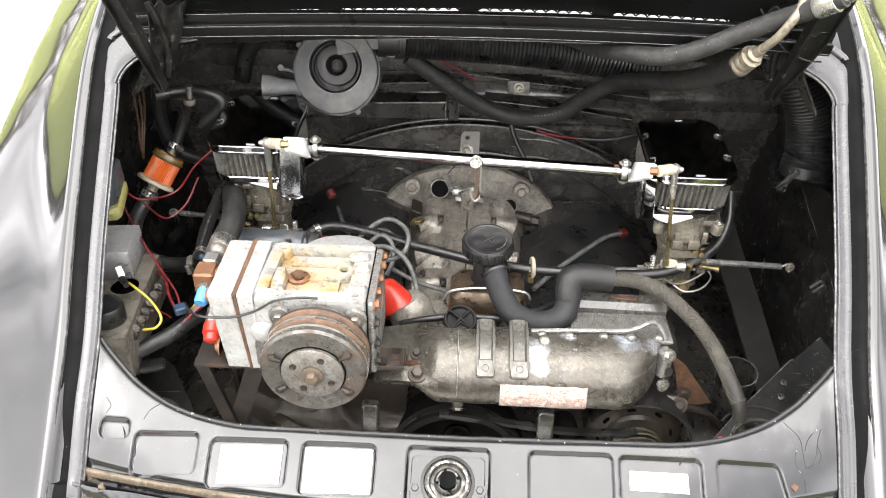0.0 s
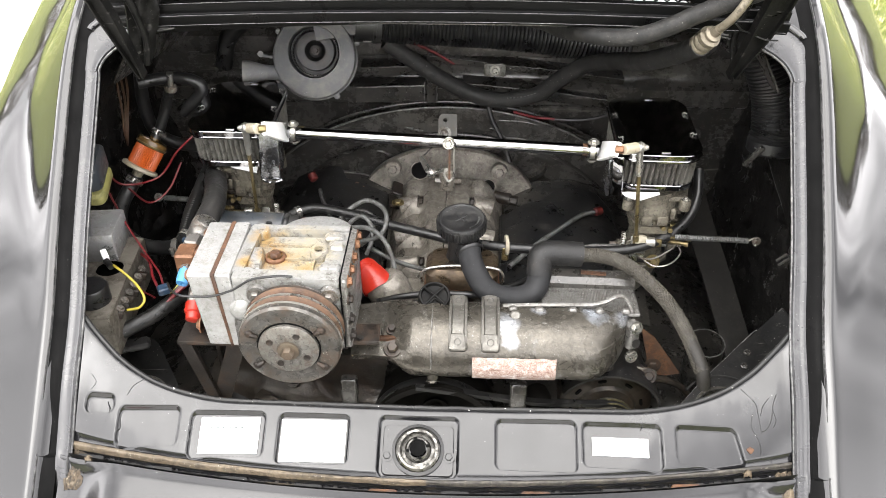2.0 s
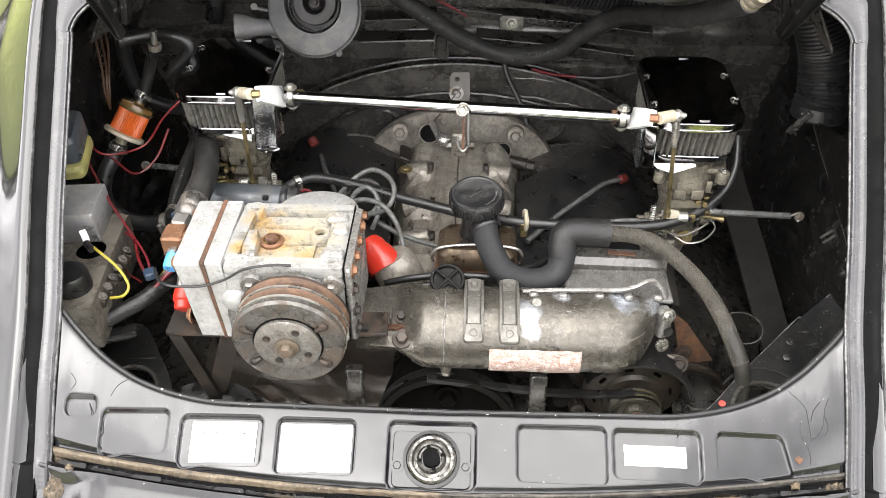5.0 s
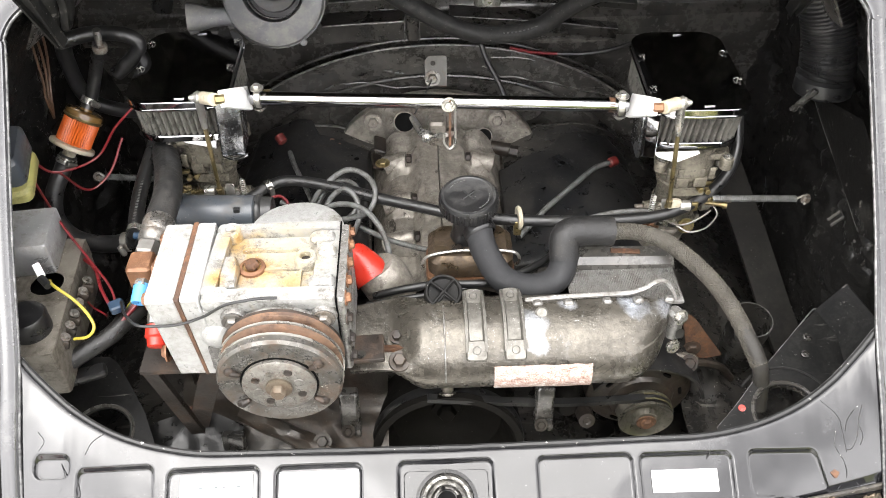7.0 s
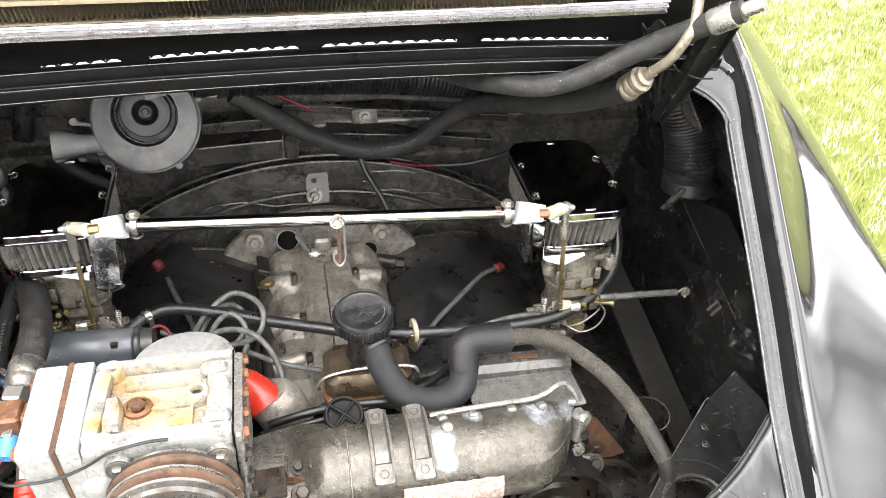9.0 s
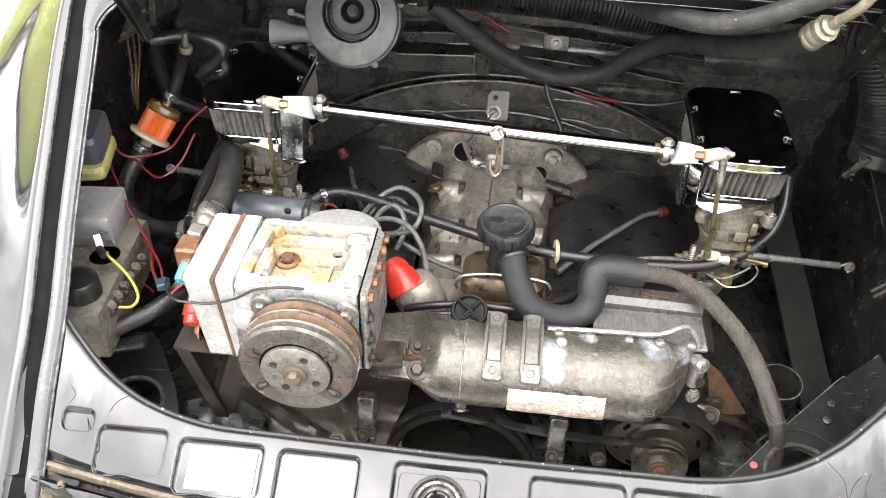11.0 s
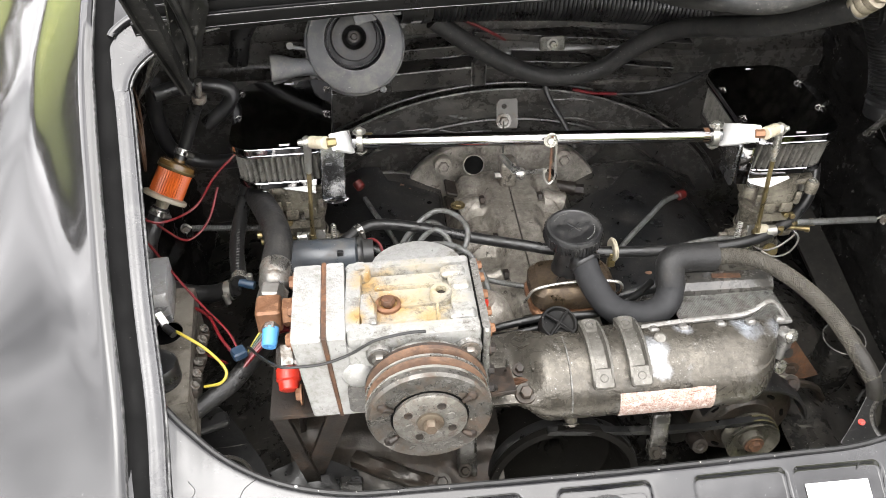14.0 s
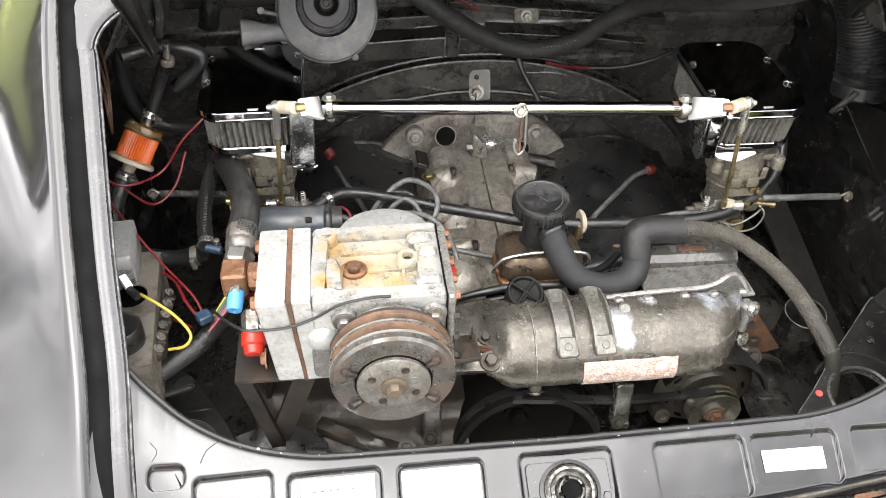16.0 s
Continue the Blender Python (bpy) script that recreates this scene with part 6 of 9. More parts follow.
tube(bm, [(0.330, 0.285, 0.556), (0.372, 0.290, 0.545), (0.405, 0.300, 0.520), (0.432, 0.31, 0.48)], 0.006, 8, 6)
part("tin_lip", bm, tin_brown, alt, "rusty curled tin edge")

# ---- cooling fan shroud ----
shroud = thing("fan_shroud", "weathered cast alloy fan housing with two straps", "fan shroud", at=(0.1, 0.23, 0.65))


def shroud_point(x, v, lift=0.0):
    """Section of the housing from its back top edge over the front to its underside."""
    sec = [(0.0, 0.292, 0.700), (0.10, 0.272, 0.712), (0.22, 0.245, 0.716), (0.38, 0.212, 0.706), (0.55, 0.190, 0.682), (0.70, 0.182, 0.655), (0.84, 0.190, 0.634), (1.0, 0.240, 0.622)]
    acc = Vector((0, 0))
    for d in (-0.05, 0, 0.05):
        acc += Vector(ramp(min(1, max(0, v + d)), sec))
    y, z = acc / 3
    r = max(0, (x - 0.215) / 0.085)
    y = mix(y, 0.285, min(1, r ** 2.4)) if y < 0.285 else y
    z = z - 0.012 * r if z > 0.69 else mix(z, 0.655, 0.3 * min(1, r ** 2))
    left = min(1, max(0, (-0.030 - x) / 0.05))
    left = left * left * (3 - 2 * left)
    w = min(1, v / 0.62)
    y = mix(y, mix(0.300 - 0.25 * max(0, -0.05 - x), 0.194, w) + 0.02 * max(0, v - 0.62), left)
    z = mix(z, mix(0.698, 0.674, w) + 0.006 * math.sin(3 * w) - 0.04 * max(0, v - 0.62), left)
    z += 0.0015 * noise.noise(Vector((x * 25, y * 25, z * 25)))
    p = Vector((x, y, z))
    if lift:
        p += lift * Vector((0, -0.6, 0.5)) if v < 0.6 else lift * Vector((0, -1, -0.1))
    return p


bm = B()
sheet(bm, lambda u, v: shroud_point(mix(-0.125, 0.300, u), v), 90, 40, -0.004)
part("housing", bm, shroud_alu, shroud, "mottled grey and white cast alloy housing")
bm = B()
sweep(bm, smooth_path([Vector(p) for p in ((0.100, 0.271, 0.712), (0.150, 0.272, 0.715), (0.200, 0.273, 0.716), (0.232, 0.274, 0.7160), (0.254, 0.278, 0.7185), (0.268, 0.284, 0.7225), (0.281, 0.286, 0.7240), (0.292, 0.280, 0.717), (0.299, 0.272, 0.703))], 6), [(-0.0035, -0.003), (-0.0035, 0.0006), (-0.0022, 0.0014), (0.0020, 0.0012), (0.0032, 0.0), (0.0032, -0.004)], (0, 1, 0.2))
part("top_flange", bm, grey_alu, shroud, "pale lumpy flange")
bm = B()
for x in (0.115, 0.155, 0.205, 0.245, 0.285):
    block(bm, (x, 0.2635, 0.7120), (0.013, 0.013, 0.008), 0.0025, (-20, 0, 10 * math.sin(x * 60)))
pieces("flange_lug", bm, grey_alu, shroud, "whitened casting lugs")
bm = B()
lathe(bm, [(0, 0), (0.0085, 0), (0.0085, 0.002), (0.006, 0.004), (0, 0.004)], (0.118, 0.246, 0.713), (0, -0.6, 0.8), 18)
part("slotted_screw", bm, strap_alu, shroud)
# ribbed plate behind the flange
bm = B()
for k in range(62):
    x = mix(0.165, 0.306, k / 61)
    block(bm, (x, 0.305, 0.6990), (0.0015, 0.062, 0.0026), 0.0004, (-5, 0, -3))
tagged(part("fine_rib", bm, grey_alu, shroud), kind="stuff")
bm = B()
block(bm, (0.236, 0.305, 0.696), (0.148, 0.070, 0.006), 0.002, (-5, 0, -1))
part("ribbed_plate", bm, grey_alu, shroud, "finely ribbed alloy plate")
bm = B()
sweep(bm, [Vector((0.17, 0.345, 0.700)), Vector((0.31, 0.343, 0.698))], [(-0.008, -0.01), (-0.008, 0.006), (0.0, 0.014), (0.018, 0.016), (0.026, 0.006), (0.028, -0.02)], (0, 1, 0))
part("tin_flange", bm, bay_dusty, shroud, "black tin edge with rust scars")
bm = B()
block(bm, (0.245, 0.352, 0.7155), (0.04, 0.008, 0.002), 0.0005, (0, 0, -5))
part("rust_scar", bm, rust, shroud)
for x in (0.033, 0.081):
    bm = B()
    sweep(bm, [shroud_point(x, v, 0.002) for v in (0.02, 0.08, 0.15, 0.25, 0.36, 0.46)], [(-0.0135, -0.003), (-0.0135, 0.009), (-0.0100, 0.0105), (-0.0080, 0.002), (0.0080, 0.002), (0.0100, 0.0105), (0.0135, 0.009), (0.0135, -0.003)], (1, 0, 0))
    strap = part("strap", bm, strap_alu, shroud, "pale alloy channel strap")
    for v, hh in ((0.05, 0.026), (0.45, 0.026)):
        p = shroud_point(x, v, 0.007)
        bm = B()
        slab(bm, rounded(0.0265, hh, 0.010 if v < 0.2 else 0.004), -0.004, 0.006, Matrix.Translation(p) @ frame_of((0, -0.55 if v > 0.2 else -0.1, 0.83)).to_4x4(), 0.002)
        eye = part("strap_eye", bm, strap_alu, strap)
        bm = B()
        lathe(bm, [(0.0052, 0.0068), (0.0045, 0.0062), (0.003, 0.0045), (0, 0.004)], p, (0, -0.55 if v > 0.2 else -0.1, 0.83), 16)
        part("eye_hole", bm, grey_alu if v > 0.2 else bay_black, eye)
bm = B()
rod(bm, (-0.004, 0.200, 0.655), (-0.004, 0.190, 0.632), 0.010, 0.008, 16, 0.001)
bolt(bm, (-0.004, 0.189, 0.630), (0, -0.5, -0.5), 0.007, 0.004)
part("drain_lug", bm, shroud_alu, shroud)
bm = B()
sheet(bm, lambda u, v: shroud_point(0.062 + mix(0.052, -0.06, 1 - u) * 0 + mix(0.178, 0.055, u) - 0.062 + 0.0, mix(0.565, 0.83, v) + 0.008 * noise.noise(Vector((u * 9, v * 4, 0))), 0.0018), 40, 14, 0.001)
solo("paper_label", bm, old_label, "peeling pale paper label with illegible print on the fan housing", "label")
bm = B()
block(bm, (0.298, 0.262, 0.668), (0.020, 0.024, 0.05), 0.005, (0, 0, 20))
part("end_lug", bm, grey_alu, shroud)
bm = B()
for z in (0.690, 0.632):
    bolt(bm, (0.301, 0.252, z), (0.3, -1, 0.4), 0.0068, 0.006)
pieces("end_bolt", bm, zinc, shroud, "bright bolt")
bm = B()
lathe(bm, [(0.007, 0.001), (0, 0.0005)], (0.304, 0.248, 0.662), (0.3, -1, 0.4), 18)
part("end_hole", bm, bay_black, shroud)
bm = B()
sheet(bm, lambda u, v: (mix(0.225, 0.275, u), 0.205 + 0.05 * u, mix(0.635, 0.60, v * u)), 6, 6, 0.003)
part("lower_web", bm, cast_alu, shroud)
# left neck with tab, ribs and bolt
bm = B()
block(bm, (-0.078, 0.218, 0.6875), (0.058, 0.007, 0.006), 0.001, (-10, 0, 0))
part("neck_tab", bm, rust, shroud, "rusty strip on the neck")
bm = B()
lathe(bm, [(0, 0), (0.014, 0), (0.013, 0.003), (0, 0.003)], (-0.063, 0.203, 0.680), (0, -0.45, 0.9), 22)
bolt(bm, (-0.063, 0.2015, 0.683), (0, -0.45, 0.9), 0.0085, 0.008, False)
part("neck_bolt", bm, tin_brown, shroud)
bm = B()
block(bm, (-0.080, 0.235, 0.694), (0.003, 0.026, 0.012), 0.001)
block(bm, (-0.050, 0.238, 0.698), (0.004, 0.034, 0.013), 0.001, (0, 0, -4))
block(bm, (-0.030, 0.264, 0.707), (0.07, 0.004, 0.008), 0.001, (0, -6, 8))
pieces("neck_rib", bm, shroud_alu, shroud)
bm = B()
bolt(bm, (-0.066, 0.232, 0.692), (0, -0.3, 0.9), 0.006, 0.007)
part("neck_nut", bm, rust_brown, shroud)
bm = B()
tube(bm, [shroud_point(-0.006, v, 0.0012) for v in (0.12, 0.25, 0.4, 0.55, 0.68)], 0.0011, 6, 4)
part("casting_seam", bm, grey_alu, shroud)
# black four-spoke knob
knob = thing("filler_knob", "black ribbed plastic knob with a raised cross", "knob", at=(-0.006, 0.296, 0.705))
ka = Vector((0.05, -0.35, 0.93)).normalized()
kc = Vector((-0.005, 0.290, 0.708))
bm = B()
lathe(bm, [(0.025, -0.012), (0.025, 0.006), (0.0235, 0.009), (0.021, 0.009), (0.0195, 0.004), (0.0, 0.003)], kc, ka, 40)
part("rim", bm, bracket_black, knob)
km = Matrix.Translation(kc) @ frame_of(ka).to_4x4()
bm = B()
for a in (42, 132, 222, 312):
    p = km @ Vector((0.021 * math.cos(radians(a)), 0.021 * math.sin(radians(a)), 0.007))
    q = km @ Vector((0, 0, 0.009))
    tube(bm, [p, q], 0.0022, 8, 1)
for a, b in (((-0.010, -0.013), (0.0, -0.004)), ((0.010, -0.013), (0.0, -0.004))):
    tube(bm, [km @ Vector((*a, 0.006)), km @ Vector((*b, 0.006))], 0.002, 8, 1)
part("cross", bm, bracket_black, knob)

# ---- breather box, filler tower, cap ----
box = thing("breather_box", "tarnished bronze-coloured metal box held by a wire bail", "breather box", at=(0.037, 0.39, 0.67))
bm = B()
slab(bm, rounded(0.118, 0.082, 0.020, 6), 0.0, 0.040, pose(0.036, 0.388, 0.668, -4, 0, -1), 0.010)
part("cover", bm, gold_can, box, "tarnished dented cover")
bm = B()
slab(bm, rounded(0.124, 0.088, 0.021, 6), -0.006, 0.004, pose(0.036, 0.388, 0.668, -4, 0, -1), 0.002)
part("rim", bm, copper, box, "coppery rim")
bm = B()
tube(bm, [(-0.030, 0.385, 0.664), (-0.031, 0.365, 0.690), (-0.022, 0.360, 0.710), (0.015, 0.362, 0.716), (0.06, 0.362, 0.716), (0.095, 0.360, 0.712), (0.104, 0.366, 0.690), (0.102, 0.385, 0.664)], 0.0022, 10, 6)
part("wire_bail", bm, zinc, box, "bent zinc wire bail")
bm = B()
bolt(bm, (0.018, 0.372, 0.707), (0, 0, 1), 0.008, 0.006)
part("nut", bm, rust_brown, box)
tower = thing("oil_filler", "black plastic oil filler cap on its neck", "filler cap", at=(0.034, 0.40, 0.72))
bm = B()
lathe(bm, [(0.027, 0), (0.024, 0.01), (0.022, 0.04), (0.024, 0.058), (0.0, 0.058)], (0.036, 0.402, 0.708), (-0.03, -0.05, 1), 32)
part("neck", bm, plastic_black, tower)
ca = Vector((-0.02, -0.10, 1)).normalized()
cc = Vector((0.034, 0.398, 0.764))
bm = B()
lathe(bm, [(0.0, 0.0), (0.036, 0.0), (0.039, 0.003), (0.039, 0.019), (0.0365, 0.0235), (0.033, 0.024), (0.031, 0.0225), (0.0, 0.0225)], cc, ca, 64)
cap = part("cap", bm, plastic_black, tower, "ribbed black cap with moulded lettering")
cm = Matrix.Translation(cc) @ frame_of(ca).to_4x4()
bm = B()
for k in range(48):
    a = 2 * math.pi * k / 48
    x, y = 0.0392 * math.cos(a), 0.0392 * math.sin(a)
    tube(bm, [cm @ Vector((x, y, 0.003)), cm @ Vector((x, y, 0.019))], 0.0013, 6, 1)
part("grip_ribs", bm, plastic_black, cap)
bm = B()
for a in (40, 130):
    d = Vector((math.cos(radians(a)), math.sin(radians(a)), 0)) * 0.011
    tube(bm, [cm @ (d + Vector((0, 0, 0.0225))), cm @ (-d + Vector((0, 0, 0.0225)))], 0.0013, 6, 1)
part("raised_cross", bm, plastic_black, cap)
bm = B()
for k in range(14):
    a = radians(-60 + 9 * k) if k < 8 else radians(100 + 9 * (k - 8))
    p = cm @ Vector((0.028 * math.cos(a), 0.028 * math.sin(a), 0.0228))
    block(bm, p, (0.0028, 0.0016, 0.0008), 0.0002, (0, 0, math.degrees(a) + 90))
tagged(part("moulded_print", bm, grey_lead, cap, "small pale moulded marks"), kind="stuff")
bm = B()
lathe(bm, [(0.0215, -0.002), (0.0225, 0.001), (0.0215, 0.004), (0.0225, 0.007), (0.0215, 0.010), (0.019, 0.012)], (0.046, 0.378, 0.742), (0.3, -0.7, -0.25), 30)
part("outlet_ribs", bm, plastic_black, tower)
# ring clip on the cross hose
bm = B()
lathe(bm, [(0.006, -0.003), (0.016, -0.003), (0.018, 0.0), (0.016, 0.003), (0.006, 0.003), (0.006, -0.003)], (0.110, 0.440, 0.704), (1, 0.1, 0), 28)
ring = solo("hose_grommet", bm, cream, "cream plastic grommet round the black hose", "grommet")
bm = B()
block(bm, (0.108, 0.436, 0.690), (0.012, 0.010, 0.028), 0.002)
part("stem", bm, brass, ring)
# distributor with red rotor cover
dist = thing("distributor", "distributor with a bright red cap half hidden by leads", "distributor", at=(-0.11, 0.39, 0.66))
bm = B()
lathe(bm, [(0.035, -0.04), (0.036, 0.0), (0.034, 0.012), (0.026, 0.022), (0, 0.024)], (-0.088, 0.378, 0.655), (-0.4, 0.1, 0.9), 32)
part("body", bm, dirty_alu, dist, "grimy alloy body")
bm = B()
lathe(bm, [(0.0270, -0.004), (0.0275, 0.004), (0.0258, 0.014), (0.0220, 0.028), (0.0170, 0.042), (0.0120, 0.050), (0, 0.053)], (-0.103, 0.372, 0.662), (-0.50, 0.55, 0.55), 36)
part("red_cap", bm, red_plastic, dist, "bright red plastic cap")
# ignition coil
coil = thing("ignition_coil", "grey cylindrical ignition coil with black cap", "ignition coil", at=(-0.31, 0.44, 0.72))
bm = B()
rod(bm, (-0.372, 0.445, 0.728), (-0.262, 0.440, 0.728), 0.026, 0.026, 32, 0.003)
part("can", bm, coil_grey, coil, "grey can")
bm = B()
lathe(bm, [(0.0265, 0), (0.0275, 0.003), (0.0265, 0.006), (0.024, 0.008), (0.022, 0.022), (0, 0.022)], (-0.262, 0.440, 0.728), (1, 0, 0), 32)
part("cap", bm, plastic_black, coil)
bm = B()
block(bm, (-0.286, 0.424, 0.748), (0.009, 0.006, 0.008), 0.001)
part("terminal_label", bm, plastic_black, coil)
# upright bracket on the case
br = thing("cable_bracket", "small rusty steel bracket plate with two holes", "bracket", at=(0.0, 0.74, 0.74))
plate_with_hole("plate", [(-0.018, -0.026), (0.018, -0.026), (0.018, 0.024), (0.010, 0.024), (-0.012, 0.024), (-0.018, 0.016)], (-0.005, 0.012), 0.0045, -0.0015, 0.0015, pose(0.0, 0.742, 0.768, 72, 0, 0), dull_plate, br, "dull zinc plate with rust at its foot")
bm = B()
bolt(bm, (-0.006, 0.737, 0.756), (0, -1, 0.3), 0.0085, 0.007)
part("nut", bm, steel, br)
bm = B()
block(bm, (0.012, 0.7385, 0.754), (0.010, 0.0016, 0.026), 0.0005, (-18, 0, 0))
part("rust_patch", bm, rust, br)
# ---- compressor ----
comp = thing("compressor", "whitened alloy piston compressor stained with rust on a steel bracket", "compressor", at=(-0.21, 0.23, 0.70))
bm = B()
block(bm, (-0.199, 0.232, 0.7665), (0.152, 0.127, 0.112), 0.0028, r=0.004)
part("crankcase", bm, stained_alu, comp, "oxidised white alloy crankcase")
# raised rim, pads and recess on the top
top = 0.834
bm = B()
block(bm, (-0.199, 0.1765, top - 0.0055), (0.149, 0.0205, 0.016), 0.003, r=0.006)
block(bm, (-0.199, 0.2890, top - 0.0060), (0.149, 0.0120, 0.016), 0.003, r=0.004)
block(bm, (-0.2660, 0.233, top - 0.0064), (0.0180, 0.104, 0.016), 0.003, (0, 0, -3), r=0.005)
block(bm, (-0.1390, 0.233, top - 0.0100), (0.0300, 0.110, 0.015), 0.003, r=0.005)
pieces("top_rim", bm, stained_alu, comp, "raised whitened rim")
bm = B()
slab(bm, [(-0.0135, 0.0), (-0.0075, 0.024), (0.0055, 0.024), (0.0120, 0.004), (0.0085, -0.026), (-0.0080, -0.026)], -0.014, 0.0, pose(-0.2505, 0.2215, top - 0.001, 0, 0, 3), 0.004)
block(bm, (-0.1470, 0.2720, top - 0.003), (0.030, 0.018, 0.011), 0.004, r=0.007)
block(bm, (-0.1400, 0.2470, top - 0.003), (0.022, 0.016, 0.011), 0.004, r=0.006)
block(bm, (-0.1430, 0.1980, top - 0.003), (0.030, 0.019, 0.012), 0.004, r=0.007)
pieces("cast_pad", bm, stained_alu, comp, "raised cast pads")
bm = B()
block(bm, (-0.200, 0.2590, top - 0.0105), (0.082, 0.005, 0.007), 0.0018)
block(bm, (-0.190, 0.2270, top - 0.0110), (0.044, 0.004, 0.006), 0.0015)
block(bm, (-0.1700, 0.2050, top - 0.0105), (0.004, 0.040, 0.006), 0.0015)
pieces("cast_rib", bm, stained_alu, comp)
for x, y in ((-0.2545, 0.1785), (-0.2565, 0.2845), (-0.1640, 0.236)):
    boss = part("bolt_boss", (lambda bm: (lathe(bm, [(0.0135, -0.014), (0.0128, 0.000), (0.0115, 0.0028), (0.0068, 0.0028), (0.0060, -0.001), (0.006, -0.01)], (x, y, top), (0, 0, 1), 24), bm)[1])(B()), stained_alu, comp, "round boss")
    bm = B()
    lathe(bm, [(0.0062, -0.004), (0, -0.0045)], (x, y, top), (0, 0, 1), 20)
    part("threaded_hole", bm, rust_brown, boss, "dark threaded hole")
bm = B()
lathe(bm, [(0.0165, -0.006), (0.0150, 0.0025), (0.011, 0.0040)], (-0.2262, 0.2312, 0.823), (0, 0, 1), 28)
part("plug_seat", bm, copper, comp, "rust-stained seat")
bm = B()
bolt(bm, (-0.2262, 0.2312, 0.8255), (0, 0, 1), 0.0082, 0.007, False)
part("rusty_plug", bm, rust, comp, "rusty hexagon plug")
# head, gasket and flange at the cylinder end
bm = B()
block(bm, (-0.2855, 0.233, 0.7745), (0.021, 0.129, 0.127), 0.0016, r=0.003)
for v in bm.verts:
    v.co.x += 0.05 * (0.838 - v.co.z)
part("cylinder_flange", bm, white_alu, comp)
bm = B()
block(bm, (-0.2985, 0.233, 0.7745), (0.0055, 0.1302, 0.1284), 0.0006, r=0.002)
for v in bm.verts:
    v.co.x += 0.075 * (0.838 - v.co.z)
part("gasket", bm, rust, comp, "rust-brown gasket strip")
bm = B()
block(bm, (-0.3180, 0.233, 0.7745), (0.0335, 0.129, 0.127), 0.003, r=0.004)
for v in bm.verts:
    v.co.x += 0.1 * (0.838 - v.co.z)
part("cylinder_head", bm, white_alu, comp, "white oxidised cylinder head")
bm = B()
for y in (0.185, 0.233, 0.281):
    for z in (0.735, 0.825):
        bolt(bm, (-0.333, y, z), (-1, 0, 0), 0.008, 0.007)
pieces("head_bolt", bm, copper, comp)
# end cover with notched edge and bolts
bm = B()
block(bm, (-0.1205, 0.228, 0.775), (0.009, 0.126, 0.122), 0.003, r=0.004)
part("end_cover", bm, grey_alu, comp)
for y in (0.176, 0.203, 0.232, 0.262, 0.284):
    bm = B()
    bolt(bm, (-0.1165, y, 0.827), (1, 0, 0.1), 0.0058, 0.006)
    part("cover_bolt", bm, copper, comp)
for z in (0.735, 0.765, 0.800):
    bm = B()
    bolt(bm, (-0.1165, 0.172, z), (1, -0.1, 0), 0.0058, 0.006)
    part("cover_bolt", bm, rust_brown, comp)
# front bearing plate
bm = B()
slab(bm, [(0.0640 * math.cos(a), 0.0640 * math.sin(a)) for a in [2 * math.pi * k / 56 for k in range(56)]], 0, 0.010, pose(-0.190, 0.170, 0.764, 90, 0, 0), 0.004)
plate_ = part("bearing_plate", bm, grey_alu, comp, "round stained bearing plate")
for x, z in ((-0.240, 0.812), (-0.140, 0.812)):
    bm = B()
    lathe(bm, [(0, 0.009), (0.0125, 0.009), (0.0145, 0.006), (0.0150, 0.0), (0, 0.0)], (x, 0.170, z), (0, -1, 0), 26)
    part("bolt_ear", bm, grey_alu, plate_)
bm = B()
lathe(bm, [(0, 0.010), (0.010, 0.009), (0.017, 0.004), (0.022, -0.004), (0, -0.004)], (-0.266, 0.170, 0.778), (-0.1, -1, 0.05), 28)
part("cast_boss", bm, stained_alu, comp, "low rounded cast boss")
bm = B()
slab(bm, [(-0.012, 0.016), (0.010, 0.022), (0.012, -0.016), (-0.006, -0.022)], 0, 0.0022, pose(-0.256, 0.1690, 0.757, 90, 0, 0), 0.0008)
part("grimy_pocket", bm, dark_steel, comp, "dark plate for a pocket in the casting")
bm = B()
block(bm, (-0.1258, 0.229, 0.7755), (0.0014, 0.1276, 0.1240), 0.0003)
part("cover_gasket", bm, hole_gasket_black, comp, "thin dark gasket line")
bm = B()
for x, z in ((-0.240, 0.812), (-0.140, 0.812), (-0.242, 0.725), (-0.140, 0.725)):
    bolt(bm, (x, 0.160, z), (0, -1, 0), 0.008, 0.007)
pieces("plate_bolt", bm, steel, comp)
bm = B()
slab(bm, rounded(0.034, 0.05, 0.008), 0, 0.004, pose(-0.262, 0.1695, 0.742, 90, 0, 0), 0.001)
part("cast_window", bm, bay_dusty, comp)
# rear cover disc
bm = B()
lathe(bm, [(0.0, 0.004), (0.052, 0.004), (0.058, 0.001), (0.060, -0.008), (0.052, -0.02), (0, -0.02)], (-0.186, 0.322, 0.800), (0.0, 0.10, 1), 48)
part("rear_disc", bm, white_alu, comp, "pale round rear cover")
